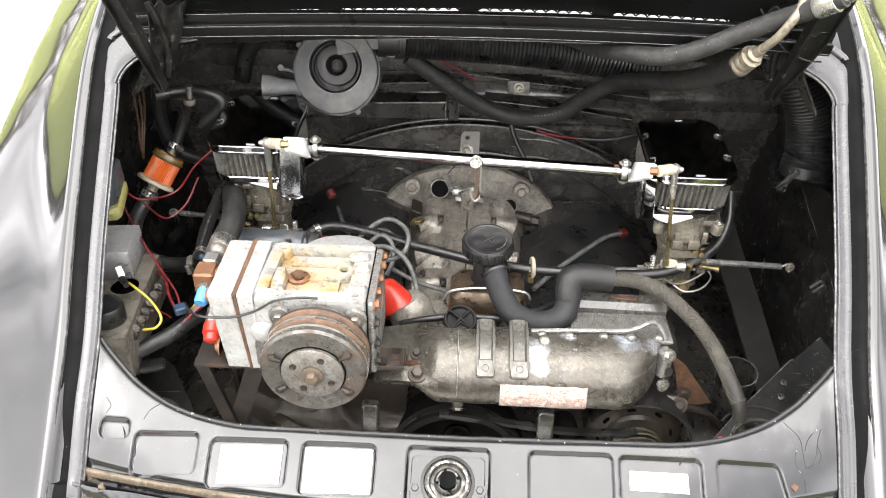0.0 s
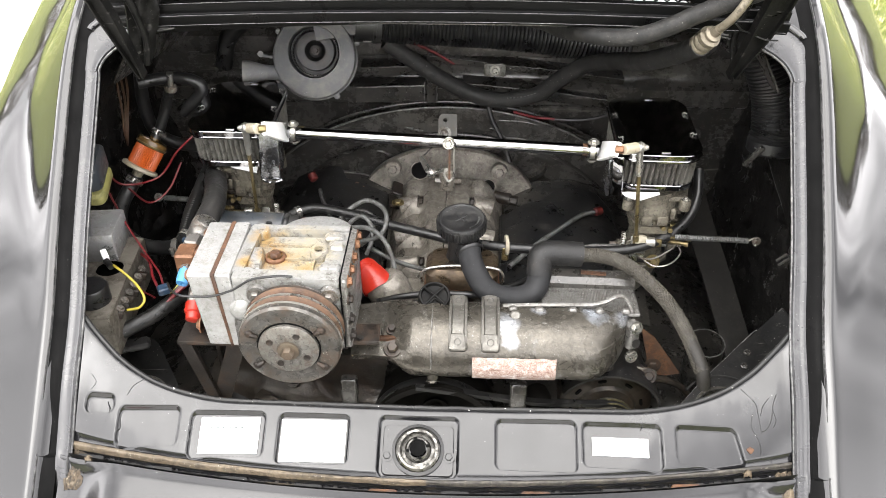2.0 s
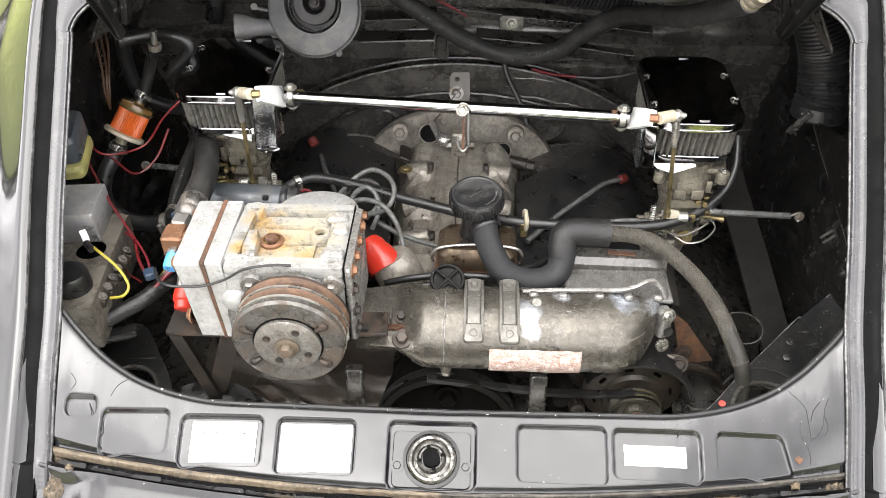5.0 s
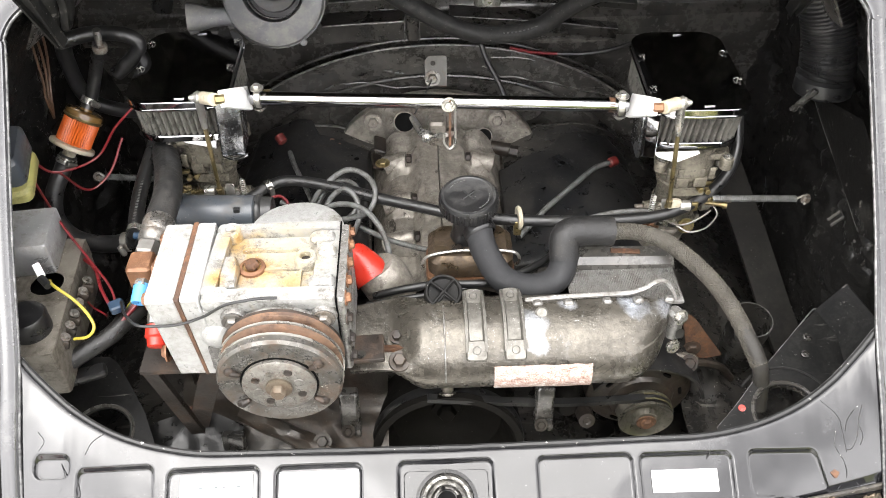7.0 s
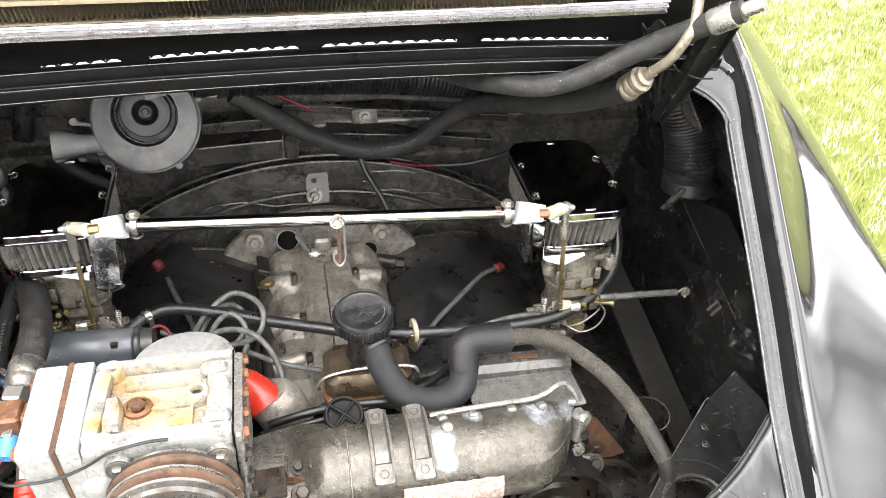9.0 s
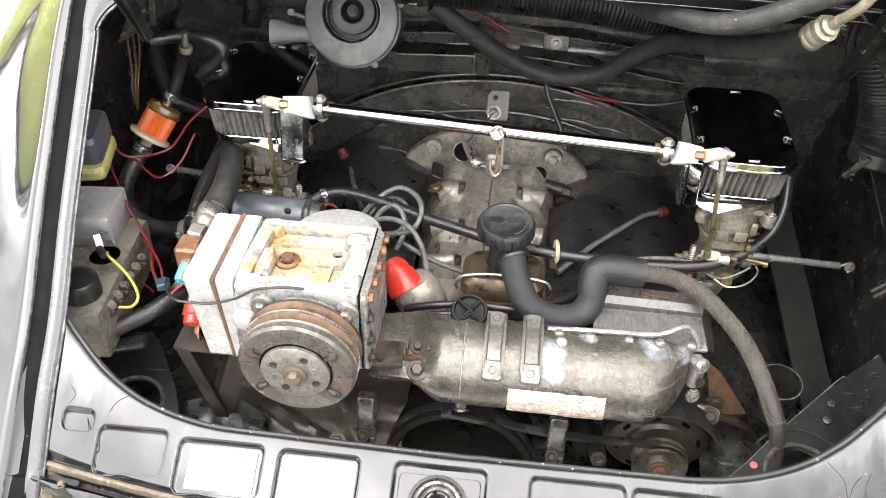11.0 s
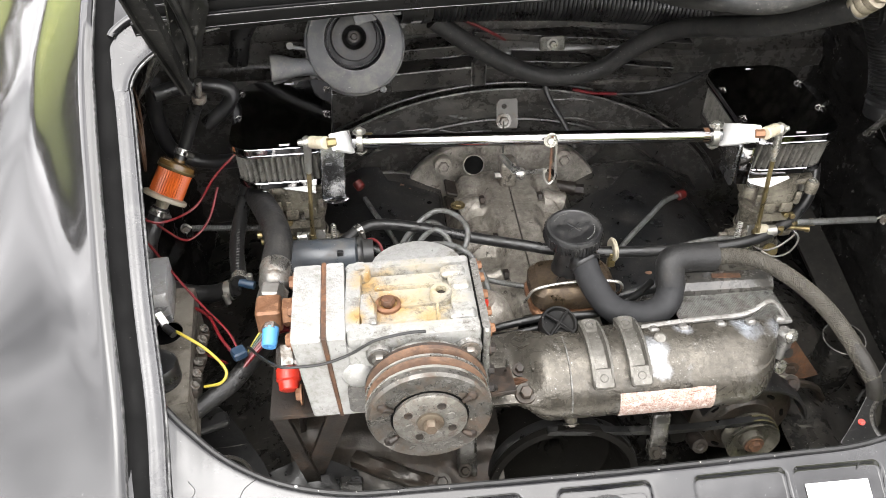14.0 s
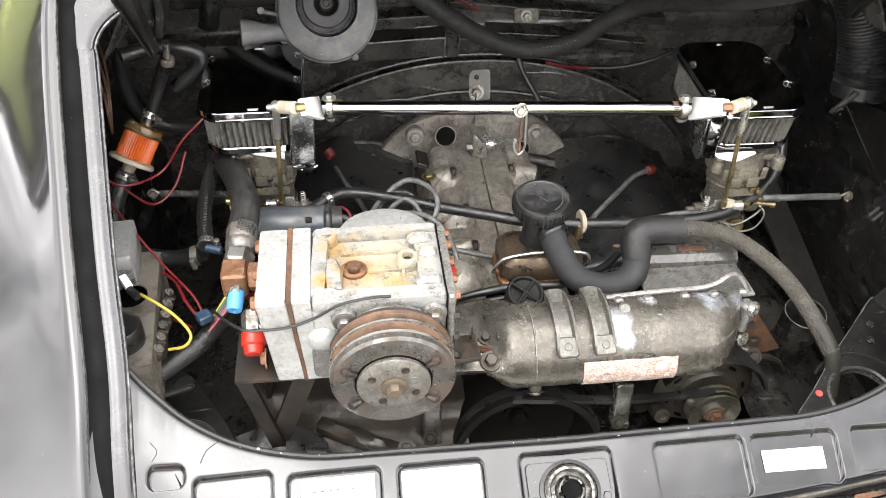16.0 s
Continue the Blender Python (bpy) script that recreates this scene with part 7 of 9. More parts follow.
# clutch pulley
PC, PA = (-0.190, 0.108, 0.766), (0, 1, 0)
bm = B()
lathe(bm, [(0.0688, 0.0125), (0.0688, 0.004), (0.066, 0.0005), (0.058, 0.0), (0.0525, 0.0012), (0.043, 0.0012), (0.0425, 0.006), (0.0, 0.006), (0.0, 0.011), (0.06, 0.0125)], PC, PA, 72)
clutch = part("clutch_pulley", bm, pulley_grey, comp, "grooved steel clutch pulley")
for h in (0.0125, 0.0285):
    bm = B()
    lathe(bm, [(0.0690, h), (0.0600, h + 0.0055), (0.0595, h + 0.0075), (0.0600, h + 0.0095), (0.0688, h + 0.0150), (0.050, h + 0.0150), (0.050, h), (0.0690, h)], PC, PA, 72)
    part("belt_groove", bm, groove_rust, clutch, "rusty belt groove")
    bm = B()
    lathe(bm, [(0.0680, h - 0.0016), (0.0697, h - 0.0014), (0.0697, h + 0.0014), (0.0678, h + 0.0018)], PC, PA, 72)
    part("worn_edge", bm, zinc, clutch, "bright worn rim edge")
bm = B()
lathe(bm, [(0.0690, 0.0435), (0.0692, 0.0470), (0.066, 0.0485), (0, 0.0485)], PC, PA, 72)
part("back_flange", bm, rust_brown, clutch)
bm = B()
lathe(bm, [(0.0, -0.004), (0.012, -0.004), (0.014, -0.0045), (0.038, -0.0045), (0.0405, -0.003), (0.0405, 0.002), (0.0, 0.002)], (-0.190, 0.108, 0.766), (0, 1, 0), 56)
hub = part("hub_plate", bm, hub_steel, clutch, "grey hub plate")
bm = B()
for a in (62, 152, 242, 332):
    p = Vector((-0.190 + 0.027 * math.cos(radians(a)), 0.1035, 0.766 + 0.027 * math.sin(radians(a))))
    lathe(bm, [(0.0050, 0.001), (0.0046, -0.0012), (0.0032, -0.0004), (0, -0.0004)], p, (0, 1, 0), 16)
pieces("rivet", bm, rust_brown, hub)
bm = B()
for a in (17, 107, 197, 287):
    p = Vector((-0.190 + 0.024 * math.cos(radians(a)), 0.1035, 0.766 + 0.024 * math.sin(radians(a))))
    lathe(bm, [(0.0055, 0.001), (0.005, -0.0010), (0, -0.0010)], p, (0, 1, 0), 16)
pieces("small_rivet", bm, hub_steel, hub)
bm = B()
for a in (35, 155, 215, 325):
    c0_ = Vector((-0.190, 0.1065, 0.766))
    d = Vector((math.cos(radians(a)), 0, math.sin(radians(a))))
    rod(bm, c0_ + d * 0.0435, c0_ + d * 0.055, 0.0028, 0.0040, 12, 0.001)
pieces("spring_leaf", bm, rust_brown, clutch, "brown spring tab")
bm = B()
for a in (35, 155, 215, 325):
    c0_ = Vector((-0.190, 0.108, 0.766))
    d = Vector((math.cos(radians(a)), 0, math.sin(radians(a))))
    lathe(bm, [(0.0058, 0.0), (0.0052, -0.003), (0.0035, -0.004), (0, -0.004)], c0_ + d * 0.056, (0, 1, 0), 16)
pieces("tab_rivet", bm, rust_brown, clutch)
bm = B()
lathe(bm, [(0.0145, 0.0), (0.0145, -0.003), (0.013, -0.0035), (0, -0.0035)], (-0.190, 0.1035, 0.766), (0, 1, 0), 28)
bolt(bm, (-0.190, 0.1000, 0.766), (0, -1, 0), 0.0085, 0.008, False)
part("centre_bolt", bm, bolt_tan, hub, "stained centre bolt")
bm = B()
lathe(bm, [(0.0405, 0.0005), (0.0425, 0.0003), (0.0425, 0.0016), (0.0405, 0.0016)], (-0.190, 0.1085, 0.766), (0, 1, 0), 56)
part("air_gap", bm, hole_gasket_black, clutch)
# bracket
bracket = thing("compressor_bracket", "brown painted angle-steel bracket under the compressor", "bracket", at=(-0.23, 0.24, 0.70))
bm = B()
block(bm, (-0.250, 0.240, 0.703), (0.250, 0.122, 0.007), 0.001)
part("shelf", bm, rust_brown, bracket, "brown steel shelf")
bm = B()
block(bm, (-0.103, 0.198, 0.712), (0.045, 0.040, 0.007), 0.001, (0, 0, 3))
part("mount_tab", bm, rust_brown, bracket)
bm = B()
lathe(bm, [(0.0065, 0.0045), (0, 0.0042)], (-0.108, 0.186, 0.712), (0, 0, 1), 18)
part("mount_hole", bm, bay_black, bracket)
bm = B()
sweep(bm, [Vector((-0.366, 0.186, 0.700)), Vector((-0.340, 0.200, 0.545))], [(-0.008, -0.004), (-0.008, 0.004), (0.010, 0.004), (0.010, -0.004)], (1, 0, 0))
part("leg", bm, rust_brown, bracket, "rusty edge strut")
bm = B()
sweep(bm, [Vector((-0.290, 0.195, 0.700)), Vector((-0.338, 0.205, 0.560))], [(-0.013, -0.004), (-0.013, 0.004), (0.013, 0.004), (0.013, -0.004)], (1, 0, 0))
part("diagonal", bm, rust_brown, bracket)
bm = B()
block(bm, (-0.355, 0.29, 0.62), (0.008, 0.03, 0.16), 0.001)
part("rear_leg", bm, rust_brown, bracket)
# discharge fittings
fit = thing("hose_fitting", "corroded brass hose fitting with a blue valve cap", "fitting", "compressor fittings", at=(-0.36, 0.27, 0.79))
bm = B()
rod(bm, (-0.336, 0.268, 0.790), (-0.352, 0.268, 0.790), 0.0175, 0.0175, 6, 0.002)
part("union_nut", bm, copper, fit, "brown corroded union nut")
bm = B()
block(bm, (-0.368, 0.268, 0.790), (0.030, 0.034, 0.034), 0.003)
part("elbow", bm, copper, fit, "coppery square elbow")
bm = B()
rod(bm, (-0.367, 0.286, 0.792), (-0.364, 0.306, 0.795), 0.019, 0.019, 6, 0.003)
part("hex_collar", bm, steel, fit, "grey steel hexagon")
bm = B()
lathe(bm, [(0.015, -0.006), (0.016, 0), (0.019, 0.004), (0.0195, 0.012), (0.0175, 0.014), (0.0195, 0.018), (0.0205, 0.036), (0.0195, 0.040), (0, 0.041)], (-0.364, 0.308, 0.796), (0.02, 1, 0.03), 32)
part("ferrule", bm, steel, fit, "crimped grey ferrule")
bm = B()
rod(bm, (-0.366, 0.255, 0.786), (-0.367, 0.246, 0.783), 0.0095, 0.011, 6)
part("valve_neck", bm, steel, fit)
bm = B()
lathe(bm, [(0, 0), (0.0098, 0), (0.0100, 0.004), (0.0094, 0.021), (0.0082, 0.024), (0.0026, 0.024), (0.0022, 0.019), (0, 0.019)], (-0.366, 0.249, 0.784), (-0.10, -0.90, -0.35), 12)
part("blue_cap", bm, blue_plastic, fit, "bright blue ribbed plastic cap")
fit2 = thing("hose_fitting", "steel service fitting with a red plastic cap", "fitting", "compressor fittings", at=(-0.345, 0.21, 0.745))
bm = B()
rod(bm, (-0.336, 0.222, 0.750), (-0.348, 0.222, 0.750), 0.013, 0.013, 6)
part("union_nut", bm, steel, fit2)
bm = B()
rod(bm, (-0.350, 0.240, 0.760), (-0.349, 0.214, 0.748), 0.0135, 0.0135, 6, 0.002)
part("valve_body", bm, steel, fit2, "grey steel body")
bm = B()
lathe(bm, [(0, 0), (0.0145, 0), (0.015, 0.014), (0.0125, 0.016), (0.0115, 0.025), (0.010, 0.026), (0, 0.026)], (-0.349, 0.214, 0.749), (0.02, -0.85, -0.45), 10)
part("red_cap", bm, red_plastic, fit2, "red plastic cap")
# ---- air filters and carburettors ----
def air_filter(x0, x1, y0, y1, turn, zt, zb, clips):
    """Chrome lid and tray with pleated gauze between, and wire clips."""
    cx, cy, w, d = (x0 + x1) / 2, (y0 + y1) / 2, x1 - x0, y1 - y0
    m = pose(cx, cy, 0, 0, 0, turn)
    f = thing("air_filter", "chrome-lidded rectangular air filter with pleated gauze", "air filter", "air filters", at=(cx, cy, zb))
    bm = B()
    slab(bm, rounded(w, d, 0.034, 8), zt - 0.014, zt, m, 0.0008)
    part("lid", bm, chrome, f, "mirror-bright chrome lid")
    bm = B()
    tube(bm, [m @ Vector((x, y, zt - 0.010)) for x, y in rounded(w + 0.001, d + 0.001, 0.0345, 8)] + [m @ Vector((w / 2 + 0.0005, d / 2 - 0.034, zt - 0.012))], 0.0008, 8, 2)
    part("lid_bead", bm, chrome, f)
    for sy in (-1, 1):
        bm = B()
        block(bm, m @ Vector((0.006, sy * (d / 2 - 0.010), zt + 0.0008)), (0.015, 0.0028, 0.0016), 0.0006)
        part("lid_tab", bm, chrome, f)
    bm = B()
    slab(bm, rounded(w - 0.002, d - 0.014, 0.034, 8), zb, zb + 0.010, m @ pose(0, 0.006, 0), 0.0012)
    part("tray", bm, chrome, f, "chrome tray")
    bm = B()
    out = rounded(w - 0.014, d - 0.014, 0.028, 8)
    per, loop = 0.0, []
    pts = [Vector((x, y)) for x, y in out]
    pts.append(pts[0])
    for a, b in zip(pts, pts[1:]):
        n_ = max(1, int((b - a).length / 0.0011))
        for k in range(n_):
            loop.append((a.lerp(b, k / n_), (b - a).normalized(), per + (b - a).length * k / n_))
        per += (b - a).length
    ring_ = []
    for z in (zb + 0.008, zt - 0.008):
        row = []
        for p, t, s_ in loop:
            o = Vector((t.y, -t.x)) * (0.0052 * (2 * abs(math.cos(math.pi * s_ / 0.0086)) ** 0.7 - 1.4))
            row.append(bm.verts.new(m @ Vector((p.x + o.x, (p.y + o.y) * (0.94 if z < zt - 0.03 else 1.0) + (0.006 if z < zt - 0.03 else 0.0), z))))
        ring_.append(row)
    for i in range(len(loop)):
        j = (i + 1) % len(loop)
        bm.faces.new((ring_[0][i], ring_[0][j], ring_[1][j], ring_[1][i]))
    part("pleated_gauze", bm, filter_media, f, "grey-brown pleated gauze")
    for sx, sy in clips:
        bm = B()
        x, y = sx * (w / 2 - 0.008), sy * d / 2
        e = sx * 0.0042
        tube(bm, [m @ Vector(q) for q in ((x - e, y + 0.004, zt + 0.001), (x - 0.3 * e, y + 0.002, zt + 0.004), (x + 0.5 * e, y, zt + 0.0025), (x + e, y - 0.003, zt + 0.004), (x + 1.2 * e, y + 0.004, zt + 0.002))], 0.0007, 6, 4)
        tube(bm, [m @ Vector(q) for q in ((x - 0.6 * e, y - 0.005, zt + 0.001), (x, y, zt + 0.004), (x + 0.4 * e, y + 0.006, zt + 0.002))], 0.0006, 6, 3)
        part("wire_clip", bm, zinc, f, "bent wire clip")
    return f


air_filter(-0.424, -0.285, 0.487, 0.680, 0, 0.884, 0.811, ((-1, -0.12), (1, -0.12), (-1, 0.60), (1, 0.62)))
air_filter(0.280, 0.413, 0.436, 0.642, -1, 0.883, 0.811, ((-1, -0.50), (1, -0.33), (-1, 0.30), (1, 0.37)))


def carburettor(cx, cy, s):
    """Downdraught carburettor on its inlet manifold; s = 1 for the right-hand one."""
    c = thing("carburettor", "dull alloy single-barrel carburettor with brass screws", "carburettor", "carburettors", at=(cx, cy, 0.66))
    bm = B()
    lathe(bm, [(0, 0.655), (0.034, 0.655), (0.036, 0.662), (0.031, 0.668), (0.030, 0.715), (0.033, 0.722), (0.033, 0.745), (0.042, 0.755), (0.043, 0.770), (0.040, 0.785), (0.040, 0.800), (0, 0.800)], (cx, cy - 0.02, 0), (0, 0, 1), 36)
    part("barrel", bm, carb_alu, c, "dull alloy barrel")
    bm = B()
    block(bm, (cx + 0.030 * s, cy + 0.012, 0.745), (0.045, 0.060, 0.065), 0.006, r=0.012)
    part("float_bowl", bm, carb_alu, c)
    bm = B()
    block(bm, (cx + 0.002, cy - 0.012, 0.788), (0.105, 0.085, 0.010), 0.003, r=0.018)
    part("top_cover", bm, carb_alu, c)
    bm = B()
    slab(bm, [(0.058, 0.0), (0.030, 0.030), (-0.030, 0.030), (-0.058, 0.0), (-0.030, -0.030), (0.030, -0.030)], 0.645, 0.658, pose(cx, cy - 0.02, 0, 0, 0, 35 * s), 0.003)
    part("base_flange", bm, dirty_alu, c, "diamond-shaped base flange")
    bm = B()
    for a in (35 * s, 35 * s + 180):
        bolt(bm, (cx + 0.046 * math.cos(radians(a)), cy - 0.02 + 0.046 * math.sin(radians(a)), 0.658), (0, 0, 1), 0.008, 0.008)
    pieces("flange_nut", bm, copper, c, "coppery nut")
    bm = B()
    tube(bm, [(cx, cy - 0.02, 0.648), (cx - 0.01 * s, cy - 0.015, 0.61), (cx - 0.03 * s, cy, 0.57), (cx - 0.04 * s, cy + 0.01, 0.53)], 0.029, 20, 5)
    part("manifold", bm, dirty_alu, c, "grimy inlet manifold")
    bm = B()
    rod(bm, (cx - 0.01, cy - 0.066, 0.712), (cx + 0.006, cy - 0.066, 0.712), 0.0085, 0.0085, 16, 0.001)
    part("idle_housing", bm, zinc, c)
    bm = B()
    rod(bm, (cx - 0.030, cy - 0.066, 0.712), (cx - 0.010, cy - 0.066, 0.712), 0.003, 0.003, 8)
    for k in range(6):
        lathe(bm, [(0.0035, -0.0008), (0.0048, 0), (0.0035, 0.0008)], (cx - 0.028 + 0.003 * k, cy - 0.066, 0.712), (1, 0, 0), 12)
    part("idle_spring", bm, brass, c, "brass spring and screw")
    bm = B()
    block(bm, (cx + 0.013, cy - 0.066, 0.711), (0.010, 0.006, 0.014), 0.001)
    bolt(bm, (cx + 0.010 * s, cy - 0.060, 0.668), (0, -1, 0.3), 0.008, 0.007)
    rod(bm, (cx + 0.036 * s, cy - 0.045, 0.700), (cx + 0.062 * s, cy - 0.055, 0.702), 0.004, 0.004, 10)
    lathe(bm, [(0.006, 0), (0.006, 0.006), (0, 0.006)], (cx + 0.060 * s, cy - 0.054, 0.702), (s, -0.3, 0), 12)
    pieces("brass_screw", bm, brass, c)
    bm = B()
    tube(bm, [(cx - 0.034, cy - 0.060, 0.690), (cx - 0.012, cy - 0.072, 0.682), (cx + 0.008, cy - 0.074, 0.684), (cx + 0.030, cy - 0.070, 0.696), (cx + 0.040, cy - 0.064, 0.700)], 0.0016, 8, 5)
    part("link_wire", bm, steel, c, "thin bent link wire")
    bm = B()
    block(bm, (cx + 0.024 * (1 if s < 0 else -1), cy - 0.055, 0.690), (0.014, 0.004, 0.046), 0.001, (-12, 0, 0))
    part("throttle_lever", bm, zinc, c, "plated throttle lever")
    bm = B()
    for k in range(2):
        block(bm, (cx - 0.012 + 0.026 * k, cy - 0.061, 0.752), (0.018, 0.006, 0.016), 0.001)
    pieces("cast_badge", bm, carb_alu, c)
    bm = B()
    for dx, dy in ((-0.042, -0.042), (0.042, -0.042), (0.04, 0.02), (-0.04, 0.02)):
        rod(bm, (cx + dx, cy + dy, 0.768), (cx + dx, cy + dy, 0.790), 0.006, 0.006, 12)
    pieces("cover_stud", bm, steel, c)
    # accelerator pump cover, jets, nipples and ribs on the side facing the tail
    bm = B()
    slab(bm, rounded(0.036, 0.032, 0.010), 0, 0.008, pose(cx - 0.022 * s, cy - 0.048, 0.688, 80, 0, 0), 0.002)
    cover = part("pump_cover", bm, carb_alu, c, "square pump cover")
    bm = B()
    for dx in (-0.013, 0.013):
        for dz in (-0.011, 0.011):
            lathe(bm, [(0, 0), (0.0032, 0), (0.0028, 0.0025), (0, 0.0025)], (cx - 0.022 * s + dx, cy - 0.056, 0.688 + dz), (0, -1, 0.15), 10)
    pieces("cover_screw", bm, zinc, cover)
    for dx, dz, ln, mat_ in ((0.018, 0.735, 0.012, brass), (0.030, 0.730, 0.010, brass), (-0.004, 0.742, 0.008, steel)):
        bm = B()
        rod(bm, (cx + dx * s, cy - 0.052, dz), (cx + dx * s, cy - 0.052 - ln, dz + 0.002), 0.0050, 0.0045, 6, 0.0008)
        part("jet_plug", bm, mat_, c)
    bm = B()
    rod(bm, (cx + 0.040 * s, cy - 0.020, 0.715), (cx + 0.056 * s, cy - 0.023, 0.717), 0.0042, 0.0036, 12)
    lathe(bm, [(0.0036, 0), (0.0052, 0.003), (0.0036, 0.007)], (cx + 0.048 * s, cy - 0.0215, 0.716), (s, -0.15, 0.1), 12)
    part("vacuum_nipple", bm, brass, c, "brass hose nipple")
    bm = B()
    for k in range(3):
        block(bm, (cx + 0.030 * s, cy - 0.020, 0.728 + 0.014 * k), (0.047, 0.004, 0.003), 0.0008)
    pieces("bowl_rib", bm, carb_alu, c)
    bm = B()
    lathe(bm, [(0.0322, -0.002), (0.0345, 0.0), (0.0322, 0.002)], (cx, cy - 0.02, 0.690), (0, 0, 1), 32)
    lathe(bm, [(0.0335, -0.002), (0.0365, 0.0), (0.0335, 0.002)], (cx, cy - 0.02, 0.734), (0, 0, 1), 32)
    pieces("barrel_band", bm, carb_alu, c)
    # cast top with ears, screws, lettering pads and a linkage shaft across the throttle body
    bm = B()
    for dx, dy in ((-0.046, -0.058), (0.046, -0.058), (-0.052, -0.010), (0.052, -0.010)):
        lathe(bm, [(0, -0.012), (0.009, -0.012), (0.0095, 0.004), (0.008, 0.006), (0, 0.006)], (cx + dx, cy + dy, 0.786), (0, 0, 1), 14)
    pieces("cover_ear", bm, carb_alu, c)
    bm = B()
    for dx, dy in ((-0.046, -0.058), (0.046, -0.058), (-0.052, -0.010), (0.052, -0.010)):
        bolt(bm, (cx + dx, cy + dy, 0.792), (0, 0, 1), 0.0042, 0.004)
    pieces("cover_bolt", bm, zinc, c, "plated screw")
    bm = B()
    rod(bm, (cx - 0.062, cy - 0.030, 0.682), (cx + 0.062, cy - 0.030, 0.682), 0.0042, 0.0042, 12, 0.001)
    part("throttle_shaft", bm, steel, c, "steel throttle shaft")
    for sx in (-1, 1):
        bm = B()
        rod(bm, (cx + sx * 0.036, cy - 0.030, 0.682), (cx + sx * 0.050, cy - 0.030, 0.682), 0.0095, 0.0085, 18, 0.001)
        part("shaft_boss", bm, carb_alu, c)
    bm = B()
    for k in range(5):
        block(bm, (cx - 0.030 + 0.015 * k, cy - 0.0585 - 0.002 * math.cos(k - 2), 0.764), (0.009, 0.004, 0.020), 0.0012)
    pieces("casting_rib", bm, carb_alu, c)
    bm = B()
    slab(bm, rounded(0.050, 0.014, 0.003), 0, 0.004, pose(cx + 0.002, cy - 0.052, 0.729, 86, 0, 0), 0.001)
    part("name_pad", bm, carb_alu, c, "raised cast pad")
    bm = B()
    slab(bm, [(0.050, 0.0), (0.026, 0.027), (-0.026, 0.027), (-0.050, 0.0), (-0.026, -0.027), (0.026, -0.027)], 0.661, 0.6655, pose(cx, cy - 0.02, 0, 0, 0, 35 * s), 0.001)
    part("flange_gasket", bm, plastic_black, c, "dark insulating spacer")
    bm = B()
    for q in range(7):
        lathe(bm, [(0.0030, -0.0010), (0.0044, 0), (0.0030, 0.0010)], (cx + s * (0.034 + 0.0036 * q), cy - 0.058, 0.716), (1, 0, 0), 10)
    rod(bm, (cx + 0.030 * s, cy - 0.058, 0.716), (cx + 0.066 * s, cy - 0.058, 0.716), 0.0026, 0.0026, 8)
    lathe(bm, [(0, 0), (0.0058, 0), (0.0058, 0.006), (0, 0.006)], (cx + 0.062 * s, cy - 0.058, 0.716), (s, 0, 0), 12)
    part("mixture_screw", bm, brass, c, "brass mixture screw with its spring")
    bm = B()
    tube(bm, [(cx + 0.050 * s, cy - 0.034, 0.690), (cx + 0.058 * s, cy - 0.050, 0.680), (cx + 0.040 * s, cy - 0.066, 0.668), (cx + 0.014 * s, cy - 0.070, 0.664), (cx - 0.006 * s, cy - 0.064, 0.672)], 0.0015, 6, 5)
    part("cam_wire", bm, zinc, c)
    bm = B()
    n_ = 9
    tube(bm, [(cx - 0.044 * s + 0.004 * math.cos(k * 1.05), cy - 0.052 + 0.004 * math.sin(k * 1.05), 0.690 + 0.0006 * k) for k in range(n_ * 6)], 0.0008, 5, 1)
    part("lever_spring", bm, zinc, c)
    return c


carburettor(-0.342, 0.578, -1)
carburettor(0.352, 0.512, 1)
# chrome shields at the inner front corners of the filters
for s, c_, size, turn_ in ((-1, (-0.287, 0.4875, 0.840), (0.034, 0.005, 0.084), (-4, 3, 4)), (1, (0.279, 0.4400, 0.843), (0.019, 0.005, 0.078), (8, -3, -14))):
    bm = B()
    block(bm, c_, size, 0.0015, turn_, 0.003)
    sh = solo("heat_shield", bm, pitted_chrome if s < 0 else chrome, "pitted chrome shield plate beside the air filter" if s < 0 else "bright chrome shield plate beside the air filter", "shield", "chrome shields")
    bm = B()
    block(bm, Vector(c_) + Vector((-0.013 * s, 0.020, -0.002)), (0.005, 0.042, size[2] * 0.94), 0.0015, (turn_[0], turn_[1], 0), 0.003)
    part("side_flange", bm, pitted_chrome, sh)
    if s > 0:
        continue
    bm = B()
    tube(bm, [Vector(c_) + Vector((x * size[0] * 0.5, -0.004 - 0.006 * (1 - x * x), -size[2] * 0.5 - 0.002 * (1 - x * x))) for x in (-1, -0.6, -0.2, 0.2, 0.6, 1)], 0.0022, 8, 4)
    part("rolled_foot", bm, chrome, sh)
# white triangular plates that paint in the bright reflection below the trays
for x, y, turn_ in ((-0.345, 0.503, 0), (0.325, 0.4415, -2)):
    bm = B()
    slab(bm, [(-0.036, 0.004), (0.026, 0.006), (0.027, 0.002), (-0.008, -0.012), (-0.030, -0.003)] if x > 0 else [(-0.018, 0.004), (0.030, 0.012), (0.031, -0.010), (-0.012, 0.000)], 0, 0.003, pose(x, y, 0.8065, 24, 0, turn_), 0.0008)
    solo("linkage_plate", bm, white_arm, "white plate painting in the bright reflection under the filter tray", "plate", "linkage plates")

